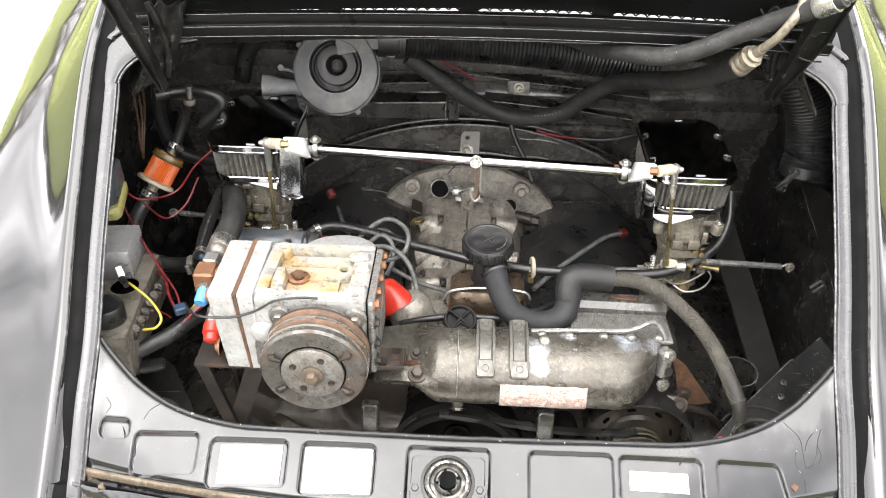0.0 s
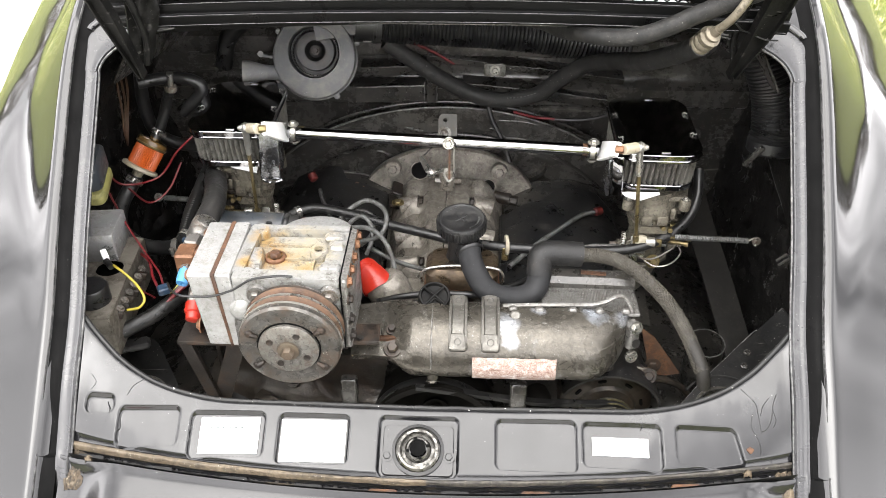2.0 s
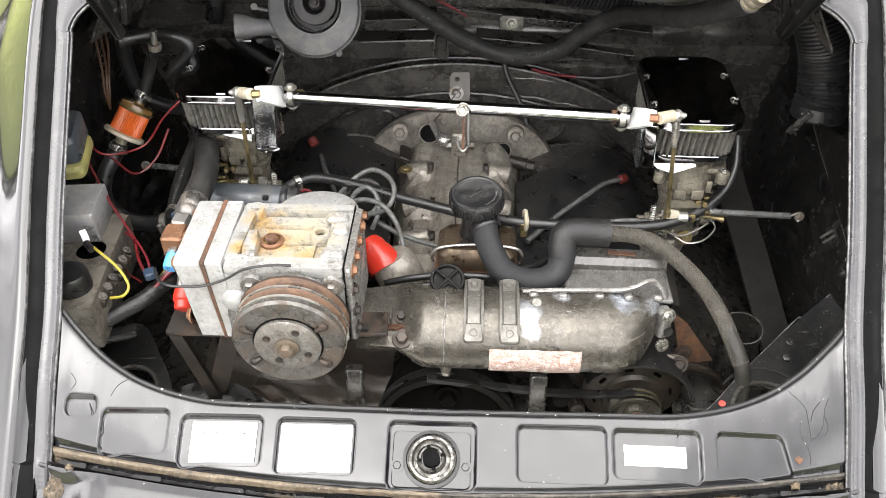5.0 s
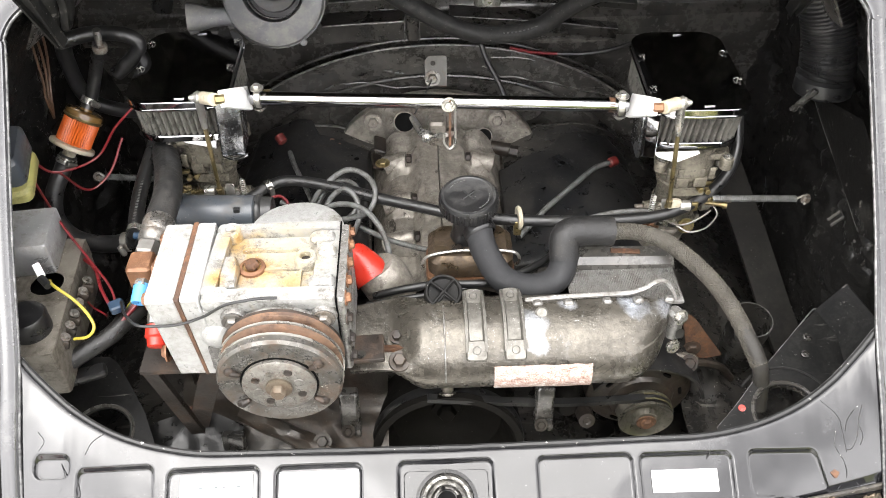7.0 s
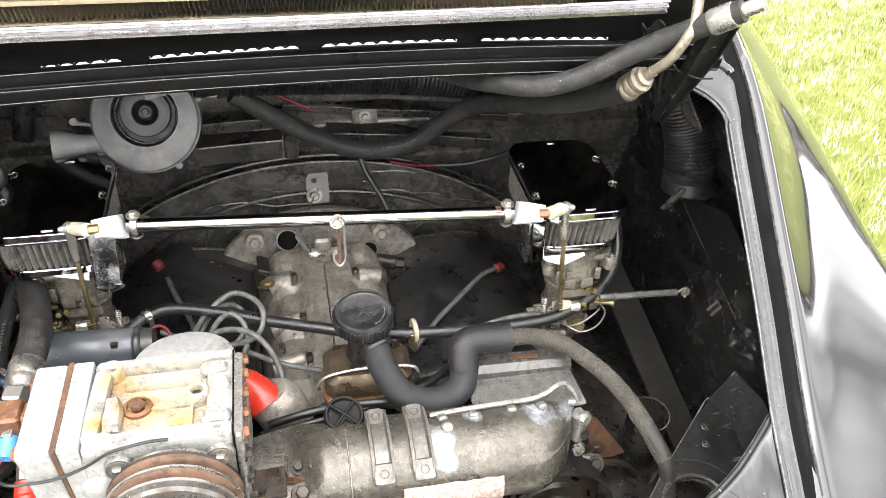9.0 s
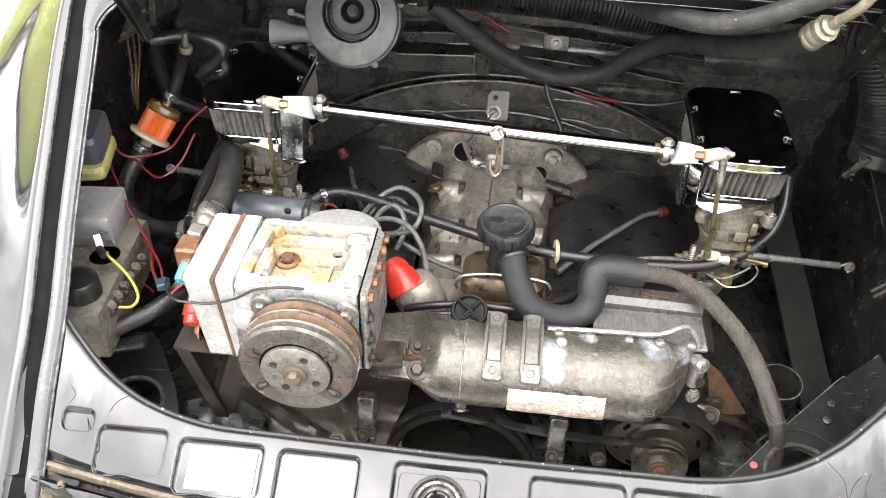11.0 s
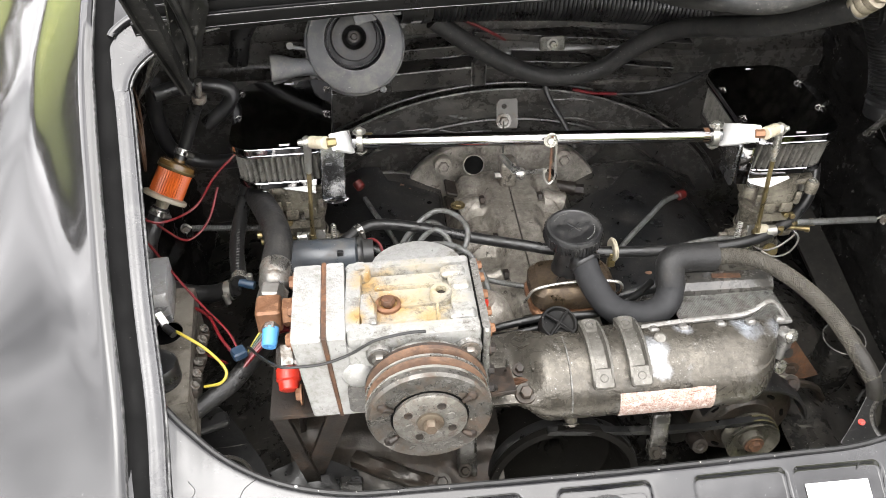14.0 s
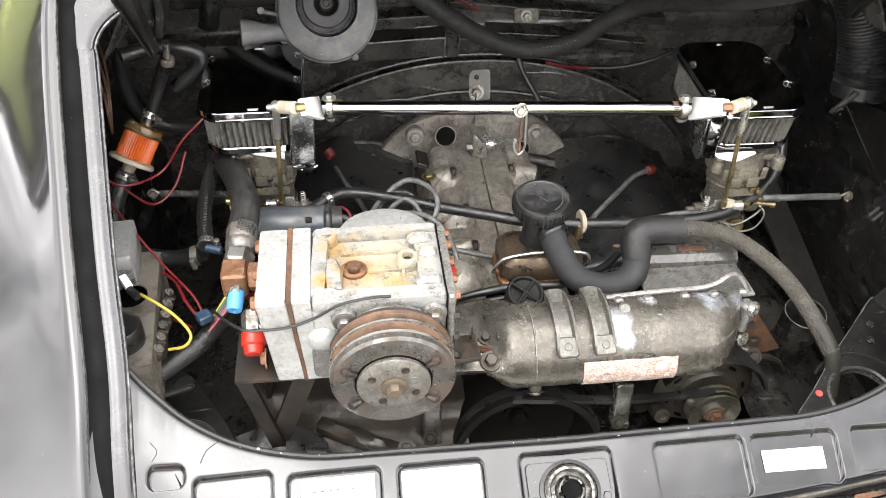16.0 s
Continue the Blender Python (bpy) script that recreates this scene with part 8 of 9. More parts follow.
# ---- throttle linkage ----
link = thing("throttle_linkage", "polished steel throttle bar joining both carburettors", "throttle linkage", at=(0, 0.49, 0.87))
L0, R0 = Vector((-0.257, 0.5126, 0.872)), Vector((0.2505, 0.4705, 0.871))
bm = B()
lathe(bm, [(0, 0), (0.0094, 0), (0.0098, 0.001), (0.0098, (R0 - L0).length - 0.001), (0.0094, (R0 - L0).length), (0, (R0 - L0).length)], L0, R0 - L0, 24)
part("bar", bm, chrome, link, "polished steel bar")
for s, inner, end in ((-1, L0, Vector((-0.312, 0.474, 0.899))), (1, R0, Vector((0.300, 0.420, 0.906)))):
    d = (end - inner)
    # white painted lever, tapering towards its ball joint
    a0 = inner + Vector((0.004 * s, 0.002, -0.002))
    a1 = Vector((0.268, 0.408, 0.909)) if s > 0 else Vector((-0.281, 0.456, 0.908))
    axis = a1 - a0
    m = Matrix.Translation(a0) @ frame_of(axis, axis.cross(Vector((0.15 * s, 0.78, -0.60)))).to_4x4()
    bm = B()
    h_ = axis.length
    rings = []
    for q, wide_, deep in ((0, 0.030, 0.006), (0.001, 0.032, 0.0075), (h_ * 0.5, 0.028, 0.0075), (h_ - 0.001, 0.022, 0.0075), (h_, 0.020, 0.006)):
        rings.append([bm.verts.new(m @ Vector((u_, w_, q))) for w_, u_ in rounded(wide_, deep, 0.0012, 2)])
    for ra, rb in zip(rings, rings[1:]):
        for i in range(len(ra)):
            j = (i + 1) % len(ra)
            bm.faces.new((ra[i], ra[j], rb[j], rb[i]))
    bm.faces.new(rings[0][::-1])
    bm.faces.new(rings[-1])
    arm = part("arm_block", bm, white_arm, link, "bright white tapered lever")
    bm = B()
    p = inner + Vector((-0.010 * s, 0.0, 0.0))
    rod(bm, p + Vector((0, 0, 0.020)), p + Vector((0, 0, -0.022)), 0.0028, 0.0028, 10)
    bolt(bm, p + Vector((0, 0, 0.014)), (0, 0, 1), 0.006, 0.006)
    bolt(bm, p + Vector((0, 0, -0.014)), (0, 0, -1), 0.006, 0.006)
    part("clamp_bolt", bm, zinc, link)
    bm = B()
    lathe(bm, [(0.008, -0.004), (0.013, -0.004), (0.014, 0), (0.013, 0.004), (0.008, 0.004)], p, R0 - L0, 24)
    part("bearing_collar", bm, zinc, link)
    bm = B()
    lathe(bm, [(0.0085, -0.006), (0.010, -0.004), (0.010, 0.004), (0.0085, 0.006)], inner + Vector((-0.022 * s, 0.002, 0)), R0 - L0, 18)
    part("worn_collar", bm, rust if s > 0 else brass, link)
    bm = B()
    rod(bm, a1 + Vector((-0.004 * s, 0, 0)), a1 + Vector((0.008 * s, -0.003, 0.001)), 0.0060, 0.0060, 6, 0.001)
    part("lock_nut", bm, copper if s > 0 else brass, link)
    bm = B()
    rod(bm, a1 + Vector((0.008 * s, -0.003, 0.001)), end + Vector((-0.002 * s, 0, 0)), 0.0085, 0.0085, 20, 0.001)
    part("plastic_bush", bm, cream, link, "cream plastic bush")
    bm = B()
    lathe(bm, [(0, -0.006), (0.007, -0.005), (0.0095, 0), (0.007, 0.005), (0, 0.006)], end + Vector((0.004 * s, 0, 0)), (1, 0, 0), 20)
    lathe(bm, [(0.0042, 0.006), (0.0048, 0.012), (0.003, 0.016), (0, 0.016)], end + Vector((0.0 * s, 0, 0)), (s, 0, 0), 12)
    part("ball_joint", bm, zinc, link)
    foot = Vector((-0.330, 0.512, 0.698)) if s < 0 else Vector((0.326, 0.440, 0.708))
    top_ = end + Vector((0.004 * s, 0, -0.006))
    dr = (foot - top_)
    bm = B()
    rod(bm, top_, top_ + dr * 0.18, 0.0055, 0.0050, 12)
    rod(bm, top_ + dr * 0.17, top_ + dr * 0.24, 0.0045, 0.0045, 6)
    part("rod_end", bm, zinc, link)
    bm = B()
    rod(bm, top_ + dr * 0.22, top_ + dr * 0.90, 0.0032, 0.0032, 12)
    rod(bm, top_ + dr * 0.88, top_ + dr * 0.94, 0.0050, 0.0050, 6)
    part("push_rod", bm, brass, link, "brassy plated push rod")
    bm = B()
    block(bm, foot + Vector((0.008 * s, 0.004, 0.004)), (0.018, 0.008, 0.026), 0.002, (-10, 10 * s, 0))
    part("lever_end", bm, zinc if s < 0 else cream, link)
# slotted cable arm in the middle
bm = B()
mx, my = 0.010, 0.482
loop_pts = [(mx - 0.008, my - 0.011, 0.882), (mx, my - 0.012, 0.890), (mx + 0.008, my - 0.011, 0.882), (mx + 0.009, my - 0.014, 0.85), (mx + 0.009, my - 0.016, 0.822), (mx + 0.001, my - 0.017, 0.812), (mx - 0.006, my - 0.016, 0.822), (mx - 0.006, my - 0.014, 0.835)]
tube(bm, loop_pts, 0.0018, 10, 6)
part("slotted_arm", bm, zinc, link, "plated wire-thin slotted arm")
bm = B()
sweep(bm, [Vector((mx + 0.002, my - 0.012, 0.886)), Vector((mx + 0.002, my - 0.016, 0.816))], [(-0.0016, -0.0008), (-0.0016, 0.0008), (0.0016, 0.0008), (0.0016, -0.0008)], (1, 0, 0))
part("arm_strip", bm, rust, link, "rusty inner strip")
bm = B()
bolt(bm, (mx, my - 0.011, 0.879), (0, -1, 0.3), 0.006, 0.006)
part("arm_screw", bm, zinc, link)
bm = B()
rod(bm, (-0.040, 0.560, 0.800), (-0.026, 0.520, 0.800), 0.0045, 0.0055, 12)
lathe(bm, [(0, 0), (0.008, 0.002), (0.010, 0.008), (0.007, 0.014), (0, 0.015)], (-0.027, 0.515, 0.798), (1, -0.2, 0.2), 18)
rod(bm, (-0.016, 0.512, 0.80), (0.006, 0.472, 0.83), 0.0035, 0.0035, 10)
part("cable_joint", bm, zinc, link, "bright cable ball joint")
bm = B()
tube(bm, [(-0.006, 0.737, 0.756), (-0.02, 0.66, 0.775), (-0.036, 0.57, 0.80)], 0.0012, 6, 4)
part("throttle_cable", bm, black_wire, link)
# return springs
for a, b in (((-0.512, 0.560, 0.708), (-0.400, 0.548, 0.708)), ((0.392, 0.452, 0.719), (0.513, 0.446, 0.719))):
    a, b = Vector(a), Vector(b)
    sp = thing("return_spring", "grey coiled throttle return spring hooked to a stud", "spring", "return springs", at=a)
    bm = B()
    n_ = 46
    tube(bm, [a.lerp(b, k / (n_ * 6)) + 0.0040 * (math.cos(2 * math.pi * k / 6) * Vector((0, 0.7, 0.7)) + math.sin(2 * math.pi * k / 6) * Vector((0, -0.7, 0.7))) for k in range(n_ * 6)], 0.0013, 5, 1)
    part("coil", bm, grey_lead, sp)
    o, i_ = (a, b) if a.x < 0 else (b, a)
    bm = B()
    tube(bm, [o, o.lerp(i_, -0.08) + Vector((0, 0, 0.006)), o.lerp(i_, -0.13), o.lerp(i_, -0.08) + Vector((0, -0.006, -0.006))], 0.0013, 6, 5)
    part("hook", bm, zinc, sp)
    bm = B()
    bolt(bm, o.lerp(i_, -0.10), (0.2, -1, 0.3), 0.005, 0.006)
    part("stud", bm, steel, sp)
# ---- blower ----
blow = thing("heater_blower", "grey plastic heater blower with an open round inlet", "blower", at=(-0.248, 0.74, 0.90))
bn = Vector((0.06, -0.90, 0.43)).normalized()
bc = Vector((-0.246, 0.738, 0.918))
fm = Matrix.Translation(bc) @ frame_of(bn).to_4x4()
bm = B()


def volute(a):
    return 0.0705 + 0.0145 * ((1 + math.cos(a + math.pi / 2)) / 2) ** 1.5


VOL = [(0.0465, None, -0.022), (0.0465, None, 0.009), (0.0475, None, 0.0112), (0.0495, None, 0.0112), (0.0512, None, 0.0100), (-0.007, 1, 0.0085), (-0.002, 1, 0.006), (0.0, 1, 0.001), (0.0005, 1, -0.012), (0.0, 1, -0.05)]
rings = [[bm.verts.new(fm @ Vector(((r + (volute(2 * math.pi * k / 64) if o else 0)) * math.cos(2 * math.pi * k / 64), (r + (volute(2 * math.pi * k / 64) if o else 0)) * math.sin(2 * math.pi * k / 64), h))) for k in range(64)] for r, o, h in VOL]
for a, b in zip(rings, rings[1:]):
    for i in range(64):
        bm.faces.new((a[i], a[(i + 1) % 64], b[(i + 1) % 64], b[i]))
part("volute", bm, plastic_grey, blow, "grey moulded volute")
bm = B()
tube(bm, [fm @ Vector(((volute(radians(a)) + 0.001) * math.cos(radians(a)), (volute(radians(a)) + 0.001) * math.sin(radians(a)), -0.012)) for a in range(0, 361, 15)], 0.0022, 8, 2)
part("seam_flange", bm, plastic_grey, blow)
bm = B()
for a in (12, 150, 215, 295):
    lathe(bm, [(0.0055, -0.004), (0.0055, 0.003), (0.003, 0.004), (0, 0.003)], fm @ Vector(((volute(radians(a)) + 0.005) * math.cos(radians(a)), (volute(radians(a)) + 0.005) * math.sin(radians(a)), -0.012)), bn, 12)
pieces("screw_ear", bm, plastic_grey, blow)
bm = B()
lathe(bm, [(0.0455, 0.004), (0.0455, -0.036), (0.0, -0.036)], bc, bn, 40)
part("inlet_well", bm, plastic_black, blow)
bm = B()
for k in range(40):
    a = 2 * math.pi * k / 40
    p = fm @ Vector((0.0420 * math.cos(a), 0.0420 * math.sin(a), -0.014))
    block(bm, p, (0.0016, 0.0055, 0.026), 0.0004, tuple(math.degrees(v) for v in (frame_of(bn) @ Matrix.Rotation(a, 3, "Z")).to_euler()))
pieces("fan_blade", bm, rotor_grey, blow)
bm = B()
lathe(bm, [(0.0365, -0.034), (0.0365, -0.015), (0.0350, -0.0115), (0.0300, -0.0100), (0.0210, -0.0085), (0.0190, -0.0095)], bc + Vector((0, 0, 0.003)), bn, 48)
rotor = part("rotor", bm, rotor_grey, blow, "dark grey rotor dish")
bm = B()
lathe(bm, [(0.0188, -0.0072), (0.0165, -0.013), (0.0120, -0.022), (0.0075, -0.024), (0.0062, -0.016), (0, -0.016)], bc + Vector((0, 0, 0.003)), bn, 40)
part("rotor_cup", bm, plastic_black, rotor, "black cup round the nut")
bm = B()
bolt(bm, bc + Vector((0, 0, 0.004)) + bn * -0.016, bn, 0.0058, 0.006)
part("rotor_nut", bm, rust_brown, blow)
bm = B()
sweep(bm, [fm @ Vector((0.00, 0.046, -0.02)), fm @ Vector((0.06, 0.056, -0.02)), fm @ Vector((0.10, 0.058, -0.02))], [(-0.026, -0.026), (-0.026, 0.022), (0.022, 0.022), (0.022, -0.026)], fm.to_3x3() @ Vector((0, 1, 0)))
part("outlet", bm, plastic_grey, blow)
bm = B()
block(bm, fm @ Vector((0.098, 0.022, 0.0)), (0.018, 0.012, 0.003), 0.001, (60, 0, -10), 0.004)
part("outlet_tab", bm, plastic_grey, blow)
bm = B()
lathe(bm, [(0.020, 0), (0.0135, 0.018), (0.0145, 0.040), (0.0215, 0.066), (0.0225, 0.078), (0.0195, 0.078), (0.0, 0.05)], fm @ Vector((-0.056, -0.036, -0.012)), fm.to_3x3() @ Vector((-0.99, 0.02, 0.1)), 28)
part("side_nozzle", bm, plastic_grey, blow, "flared side nozzle")
bm = B()
tube(bm, [fm @ Vector((-0.066, -0.012, -0.008)), fm @ Vector((-0.088, -0.006, -0.005)), fm @ Vector((-0.100, -0.004, -0.005))], 0.0032, 8, 5)
lathe(bm, [(0.0055, -0.002), (0.0055, 0.002), (0, 0.002)], fm @ Vector((-0.100, -0.002, -0.004)), bn, 14)
part("nozzle_tab", bm, plastic_grey, blow)


def hose(name, pts, r, material, label, category, group="", seg=16, steps=8, radius=None):
    bm = B()
    tube(bm, pts, r, seg, steps, True, radius)
    return solo(name, bm, material, label, category, group)


def hose_clamp(p, axis, r, parent):
    """Worm-drive band with its screw."""
    bm = B()
    lathe(bm, [(r + 0.0004, -0.005), (r + 0.0016, -0.0045), (r + 0.0016, 0.0045), (r + 0.0004, 0.005)], p, axis, 28)
    band = part("clamp", bm, zinc, parent, "bright worm-drive clamp")
    q = Vector(p) + frame_of(axis).col[0] * (r + 0.004) * -1 + Vector((0, -0.004, 0.002))
    bm = B()
    rod(bm, q + frame_of(axis).col[1] * -0.008, q + frame_of(axis).col[1] * 0.008, 0.0042, 0.0042, 12, 0.001)
    part("clamp_screw", bm, steel, band)
    return band


# corrugated ducts
ferrule_tan = paint("tan_plated_ferrule", (0.42, 0.37, 0.28), (0.27, 0.23, 0.17), 0.4, 0.5, dirt=(0.12, 0.10, 0.07), dirt_share=0.42, dirt_scale=40, bump=0.15, tone=0.5)
d1 = hose("air_duct", [(-0.165, 0.775, 0.962), (-0.10, 0.785, 0.955), (0.012, 0.795, 0.946), (0.115, 0.80, 0.938), (0.22, 0.805, 0.925), (0.34, 0.81, 0.905)], 0.034, plastic_black, "black corrugated air duct along the firewall", "duct", "air ducts", 26, 6, ribbed(0.0072, 0.05))
bm = B()
tube(bm, [(-0.172, 0.774, 0.963), (-0.150, 0.777, 0.9605), (-0.126, 0.781, 0.958)], 0.0362, 28, 4)
cuff = part("cuff", bm, plastic_black, d1, "smooth black plastic cuff")
bm = B()
lathe(bm, [(0.0362, -0.003), (0.0376, -0.0025), (0.0376, 0.0025), (0.0362, 0.003)], (-0.137, 0.7795, 0.959), (0.98, 0.14, -0.10), 32)
part("band", bm, rubber, cuff)
d2 = hose("air_duct", [(0.552, 0.558, 0.856), (0.553, 0.562, 0.876), (0.545, 0.575, 0.925), (0.525, 0.585, 0.975), (0.500, 0.60, 1.03)], 0.037, rubber, "black corrugated air duct hanging on the bay wall", "duct", "air ducts", 30, 18, ribbed(0.0062, 0.045))
bm = B()
lathe(bm, [(0.036, 0.0), (0.040, 0.004), (0.040, 0.022), (0.034, 0.026), (0.034, 0.0)], (0.548, 0.542, 0.834), (0.05, 0.2, 1), 32)
part("collar", bm, plastic_black, d2, "black plastic collar")
bm = B()
block(bm, (0.515, 0.520, 0.838), (0.010, 0.006, 0.050), 0.001, (20, 20, 0))
for k in range(5):
    lathe(bm, [(0, 0), (0.002, 0), (0, 0.001)], (0.513, 0.516, 0.82 + 0.009 * k), (0, -1, 0.2), 8)
part("collar_strap", bm, bay_dusty, d2)
# refrigerant hoses
h1 = hose("refrigerant_hose", [(-0.120, 0.790, 0.920), (-0.049, 0.795, 0.866), (0.028, 0.797, 0.819), (0.094, 0.797, 0.800), (0.170, 0.795, 0.812), (0.216, 0.775, 0.858), (0.258, 0.735, 0.904), (0.300, 0.660, 0.942), (0.326, 0.580, 0.977), (0.352, 0.500, 1.022), (0.368, 0.430, 1.066)], 0.0155, hose_rubber, "thick dusty black hose with worn white print", "hose", "refrigerant hoses", 20)
for k in range(9):
    bm = B()
    t = k / 9
    p = Vector((mix(0.115, 0.175, t), 0.795 - 0.012, mix(0.802, 0.815, t ** 2) + 0.0085))
    block(bm, p, (0.0042 if k % 3 else 0.002, 0.0012, 0.006), 0.0002, (50, -8 - 8 * t, 0))
    part("print_mark", bm, grey_lead, h1)
bm = B()
lathe(bm, [(0.0146, 0), (0.0158, 0.002), (0.0158, 0.008), (0.0146, 0.010), (0.0158, 0.012), (0.0158, 0.019), (0.0146, 0.021), (0.0158, 0.023), (0.0158, 0.030), (0.0105, 0.032), (0.0118, 0.034), (0.0118, 0.038), (0.0072, 0.040), (0.0068, 0.052), (0, 0.052)], (0.366, 0.437, 1.062), (0.30, -0.62, 0.72), 28)
part("crimped_ferrule", bm, ferrule_tan, h1, "tan plated crimped ferrule")
bm = B()
tube(bm, [(0.381, 0.406, 1.098), (0.390, 0.390, 1.118), (0.400, 0.385, 1.138), (0.413, 0.392, 1.160), (0.422, 0.41, 1.19)], 0.0060, 14, 6)
part("pipe", bm, ferrule_tan, h1, "pale plated pipe behind the ferrule")
h2 = hose("refrigerant_hose", [(0.09, 0.68, 1.015), (0.150, 0.60, 1.035), (0.185, 0.525, 1.048), (0.2085, 0.468, 1.066), (0.247, 0.440, 1.071), (0.283, 0.430, 1.079), (0.316, 0.425, 1.093), (0.347, 0.422, 1.110), (0.380, 0.415, 1.128), (0.415, 0.395, 1.152), (0.45, 0.36, 1.185)], 0.0128, hose_rubber, "thick dusty black hose rising beside the hinge", "hose", "refrigerant hoses", 20)
bm = B()
lathe(bm, [(0.0135, 0), (0.0150, 0.003), (0.0150, 0.028), (0.009, 0.032), (0.008, 0.06), (0, 0.06)], (0.428, 0.383, 1.163), (0.6, -0.55, 0.55), 28)
part("crimped_ferrule", bm, zinc, h2, "grey crimped ferrule")
bm = B()
tube(bm, [(0.395, 0.385, 1.115), (0.41, 0.40, 1.10), (0.43, 0.43, 1.085), (0.455, 0.43, 1.075), (0.47, 0.42, 1.078)], 0.0012, 6, 5)
solo("cable_tie", bm, black_wire, "thin black tie round the hose fitting", "cable tie")
# breather hose with braided section
bh = hose("breather_hose", [(0.046, 0.382, 0.745), (0.052, 0.352, 0.728), (0.074, 0.322, 0.703), (0.106, 0.309, 0.696), (0.136, 0.3105, 0.6990), (0.151, 0.318, 0.708), (0.157, 0.328, 0.722), (0.1575, 0.338, 0.737)], 0.0185, paint("soft_grey_rubber", (0.030, 0.031, 0.033), (0.045, 0.045, 0.047), 0.8, bump=0.1, spec=0.2, specks=(0.2, 0.2, 0.2), speck_share=0.25), "smooth grey-black rubber breather hose bent in a U", "hose", seg=24)
bm = B()
tube(bm, [(0.1572, 0.330, 0.725), (0.1575, 0.342, 0.741), (0.1605, 0.3495, 0.7495), (0.172, 0.354, 0.752), (0.195, 0.357, 0.750), (0.224, 0.358, 0.747)], 0.0198, 24, 8)
part("elbow", bm, elbow_rubber, bh, "thicker rubber elbow")
bm = B()
tube(bm, [(0.220, 0.358, 0.746), (0.252, 0.356, 0.747), (0.286, 0.341, 0.746), (0.319, 0.312, 0.736), (0.351, 0.279, 0.716), (0.375, 0.240, 0.690), (0.393, 0.192, 0.660), (0.40, 0.17, 0.60)], 0.0102, 22, 10)
part("braided_section", bm, braid, bh, "fawn woven-cloth covered section")
path = smooth_path([(0.222, 0.358, 0.746), (0.252, 0.356, 0.747), (0.286, 0.341, 0.746), (0.319, 0.312, 0.736), (0.351, 0.279, 0.716), (0.375, 0.240, 0.690), (0.393, 0.192, 0.660)], 14)
bm = B()
fr = frames_along(path)
for turn_ in (1, -1):
    for strand in range(18):
        pts = []
        for i, (p, x, y) in enumerate(fr):
            a = 2 * math.pi * strand / 18 + turn_ * i * 0.40
            rr = 0.0102 + 0.0006 * turn_ * math.cos(i * 1.56 + strand * math.pi)
            pts.append(p + rr * (math.cos(a) * x + math.sin(a) * y))
        tube(bm, pts, 0.00105, 5, 1)
tagged(part("woven_strand", bm, braid_light, bh), kind="stuff")
# cross hose and fuel lines
vac = hose("vacuum_hose", [(-0.300, 0.505, 0.690), (-0.262, 0.535, 0.70), (-0.225, 0.544, 0.702), (-0.154, 0.523, 0.702), (-0.086, 0.493, 0.702), (-0.019, 0.468, 0.702), (0.030, 0.453, 0.70), (0.111, 0.439, 0.70), (0.217, 0.432, 0.70), (0.308, 0.436, 0.702), (0.368, 0.453, 0.712), (0.412, 0.479, 0.732), (0.432, 0.506, 0.762), (0.436, 0.54, 0.80)], 0.0084, rubber, "long black hose crossing the engine between the carburettors", "hose", seg=16)
hose_clamp((-0.262, 0.535, 0.700), (0.8, 0.5, 0.1), 0.0084, vac)
hose("suction_hose", [(-0.364, 0.345, 0.798), (-0.362, 0.392, 0.802), (-0.376, 0.456, 0.792), (-0.402, 0.54, 0.77), (-0.42, 0.62, 0.73), (-0.41, 0.72, 0.68)], 0.0185, elbow_rubber, "thick ribbed black hose rising from the compressor", "hose", seg=22)
sm = hose("fuel_hose", [(-0.424, 0.398, 0.732), (-0.433, 0.469, 0.738), (-0.428, 0.529, 0.755), (-0.418, 0.575, 0.775), (-0.40, 0.60, 0.79)], 0.0105, rubber, "black fuel hose with white print", "hose", "fuel hoses", 16)
for k in range(16):
    bm = B()
    t = k / 16
    p = Vector((mix(-0.4265, -0.430, t), mix(0.412, 0.50, t), mix(0.7435, 0.754, t)))
    block(bm, p, (0.0045, 0.0028 if k % 4 else 0.001, 0.0006), 0.0002, (6, -10, 0))
    part("print_mark", bm, grey_lead, sm)
hose_clamp((-0.424, 0.404, 0.733), (0, 1, 0.05), 0.0105, sm)
bm = B()
rod(bm, (-0.424, 0.398, 0.731), (-0.404, 0.392, 0.729), 0.006, 0.006, 12)
part("blue_joiner", bm, blue_dark, sm)
# fuel filter
ff = thing("fuel_filter", "clear fuel filter with orange pleated paper between cream ends", "fuel filter", at=(-0.505, 0.505, 0.83))
fb = Vector((-0.536, 0.539, 0.779))
fa = Vector((0.42, 0.48, 0.70)).normalized()
bm = B()
lathe(bm, [(0, 0), (0.031, 0), (0.0322, 0.002), (0.0315, 0.006), (0.0255, 0.008), (0, 0.008)], fb, fa, 40)
part("flange", bm, cream, ff, "cream plastic bottom flange")
bm = B()
seg = 88
prof = []
fmx = frame_of(fa)
rings = []
for h in (0.007, 0.046):
    rings.append([bm.verts.new(fb + fmx @ Vector(((0.0248 - 0.0013 * (i % 2)) * math.cos(2 * math.pi * i / seg), (0.0248 - 0.0013 * (i % 2)) * math.sin(2 * math.pi * i / seg), h))) for i in range(seg)])
for i in range(seg):
    j = (i + 1) % seg
    bm.faces.new((rings[0][i], rings[0][j], rings[1][j], rings[1][i]))
part("pleated_paper", bm, orange, ff, "bright orange pleated paper", smooth=0)
bm = B()
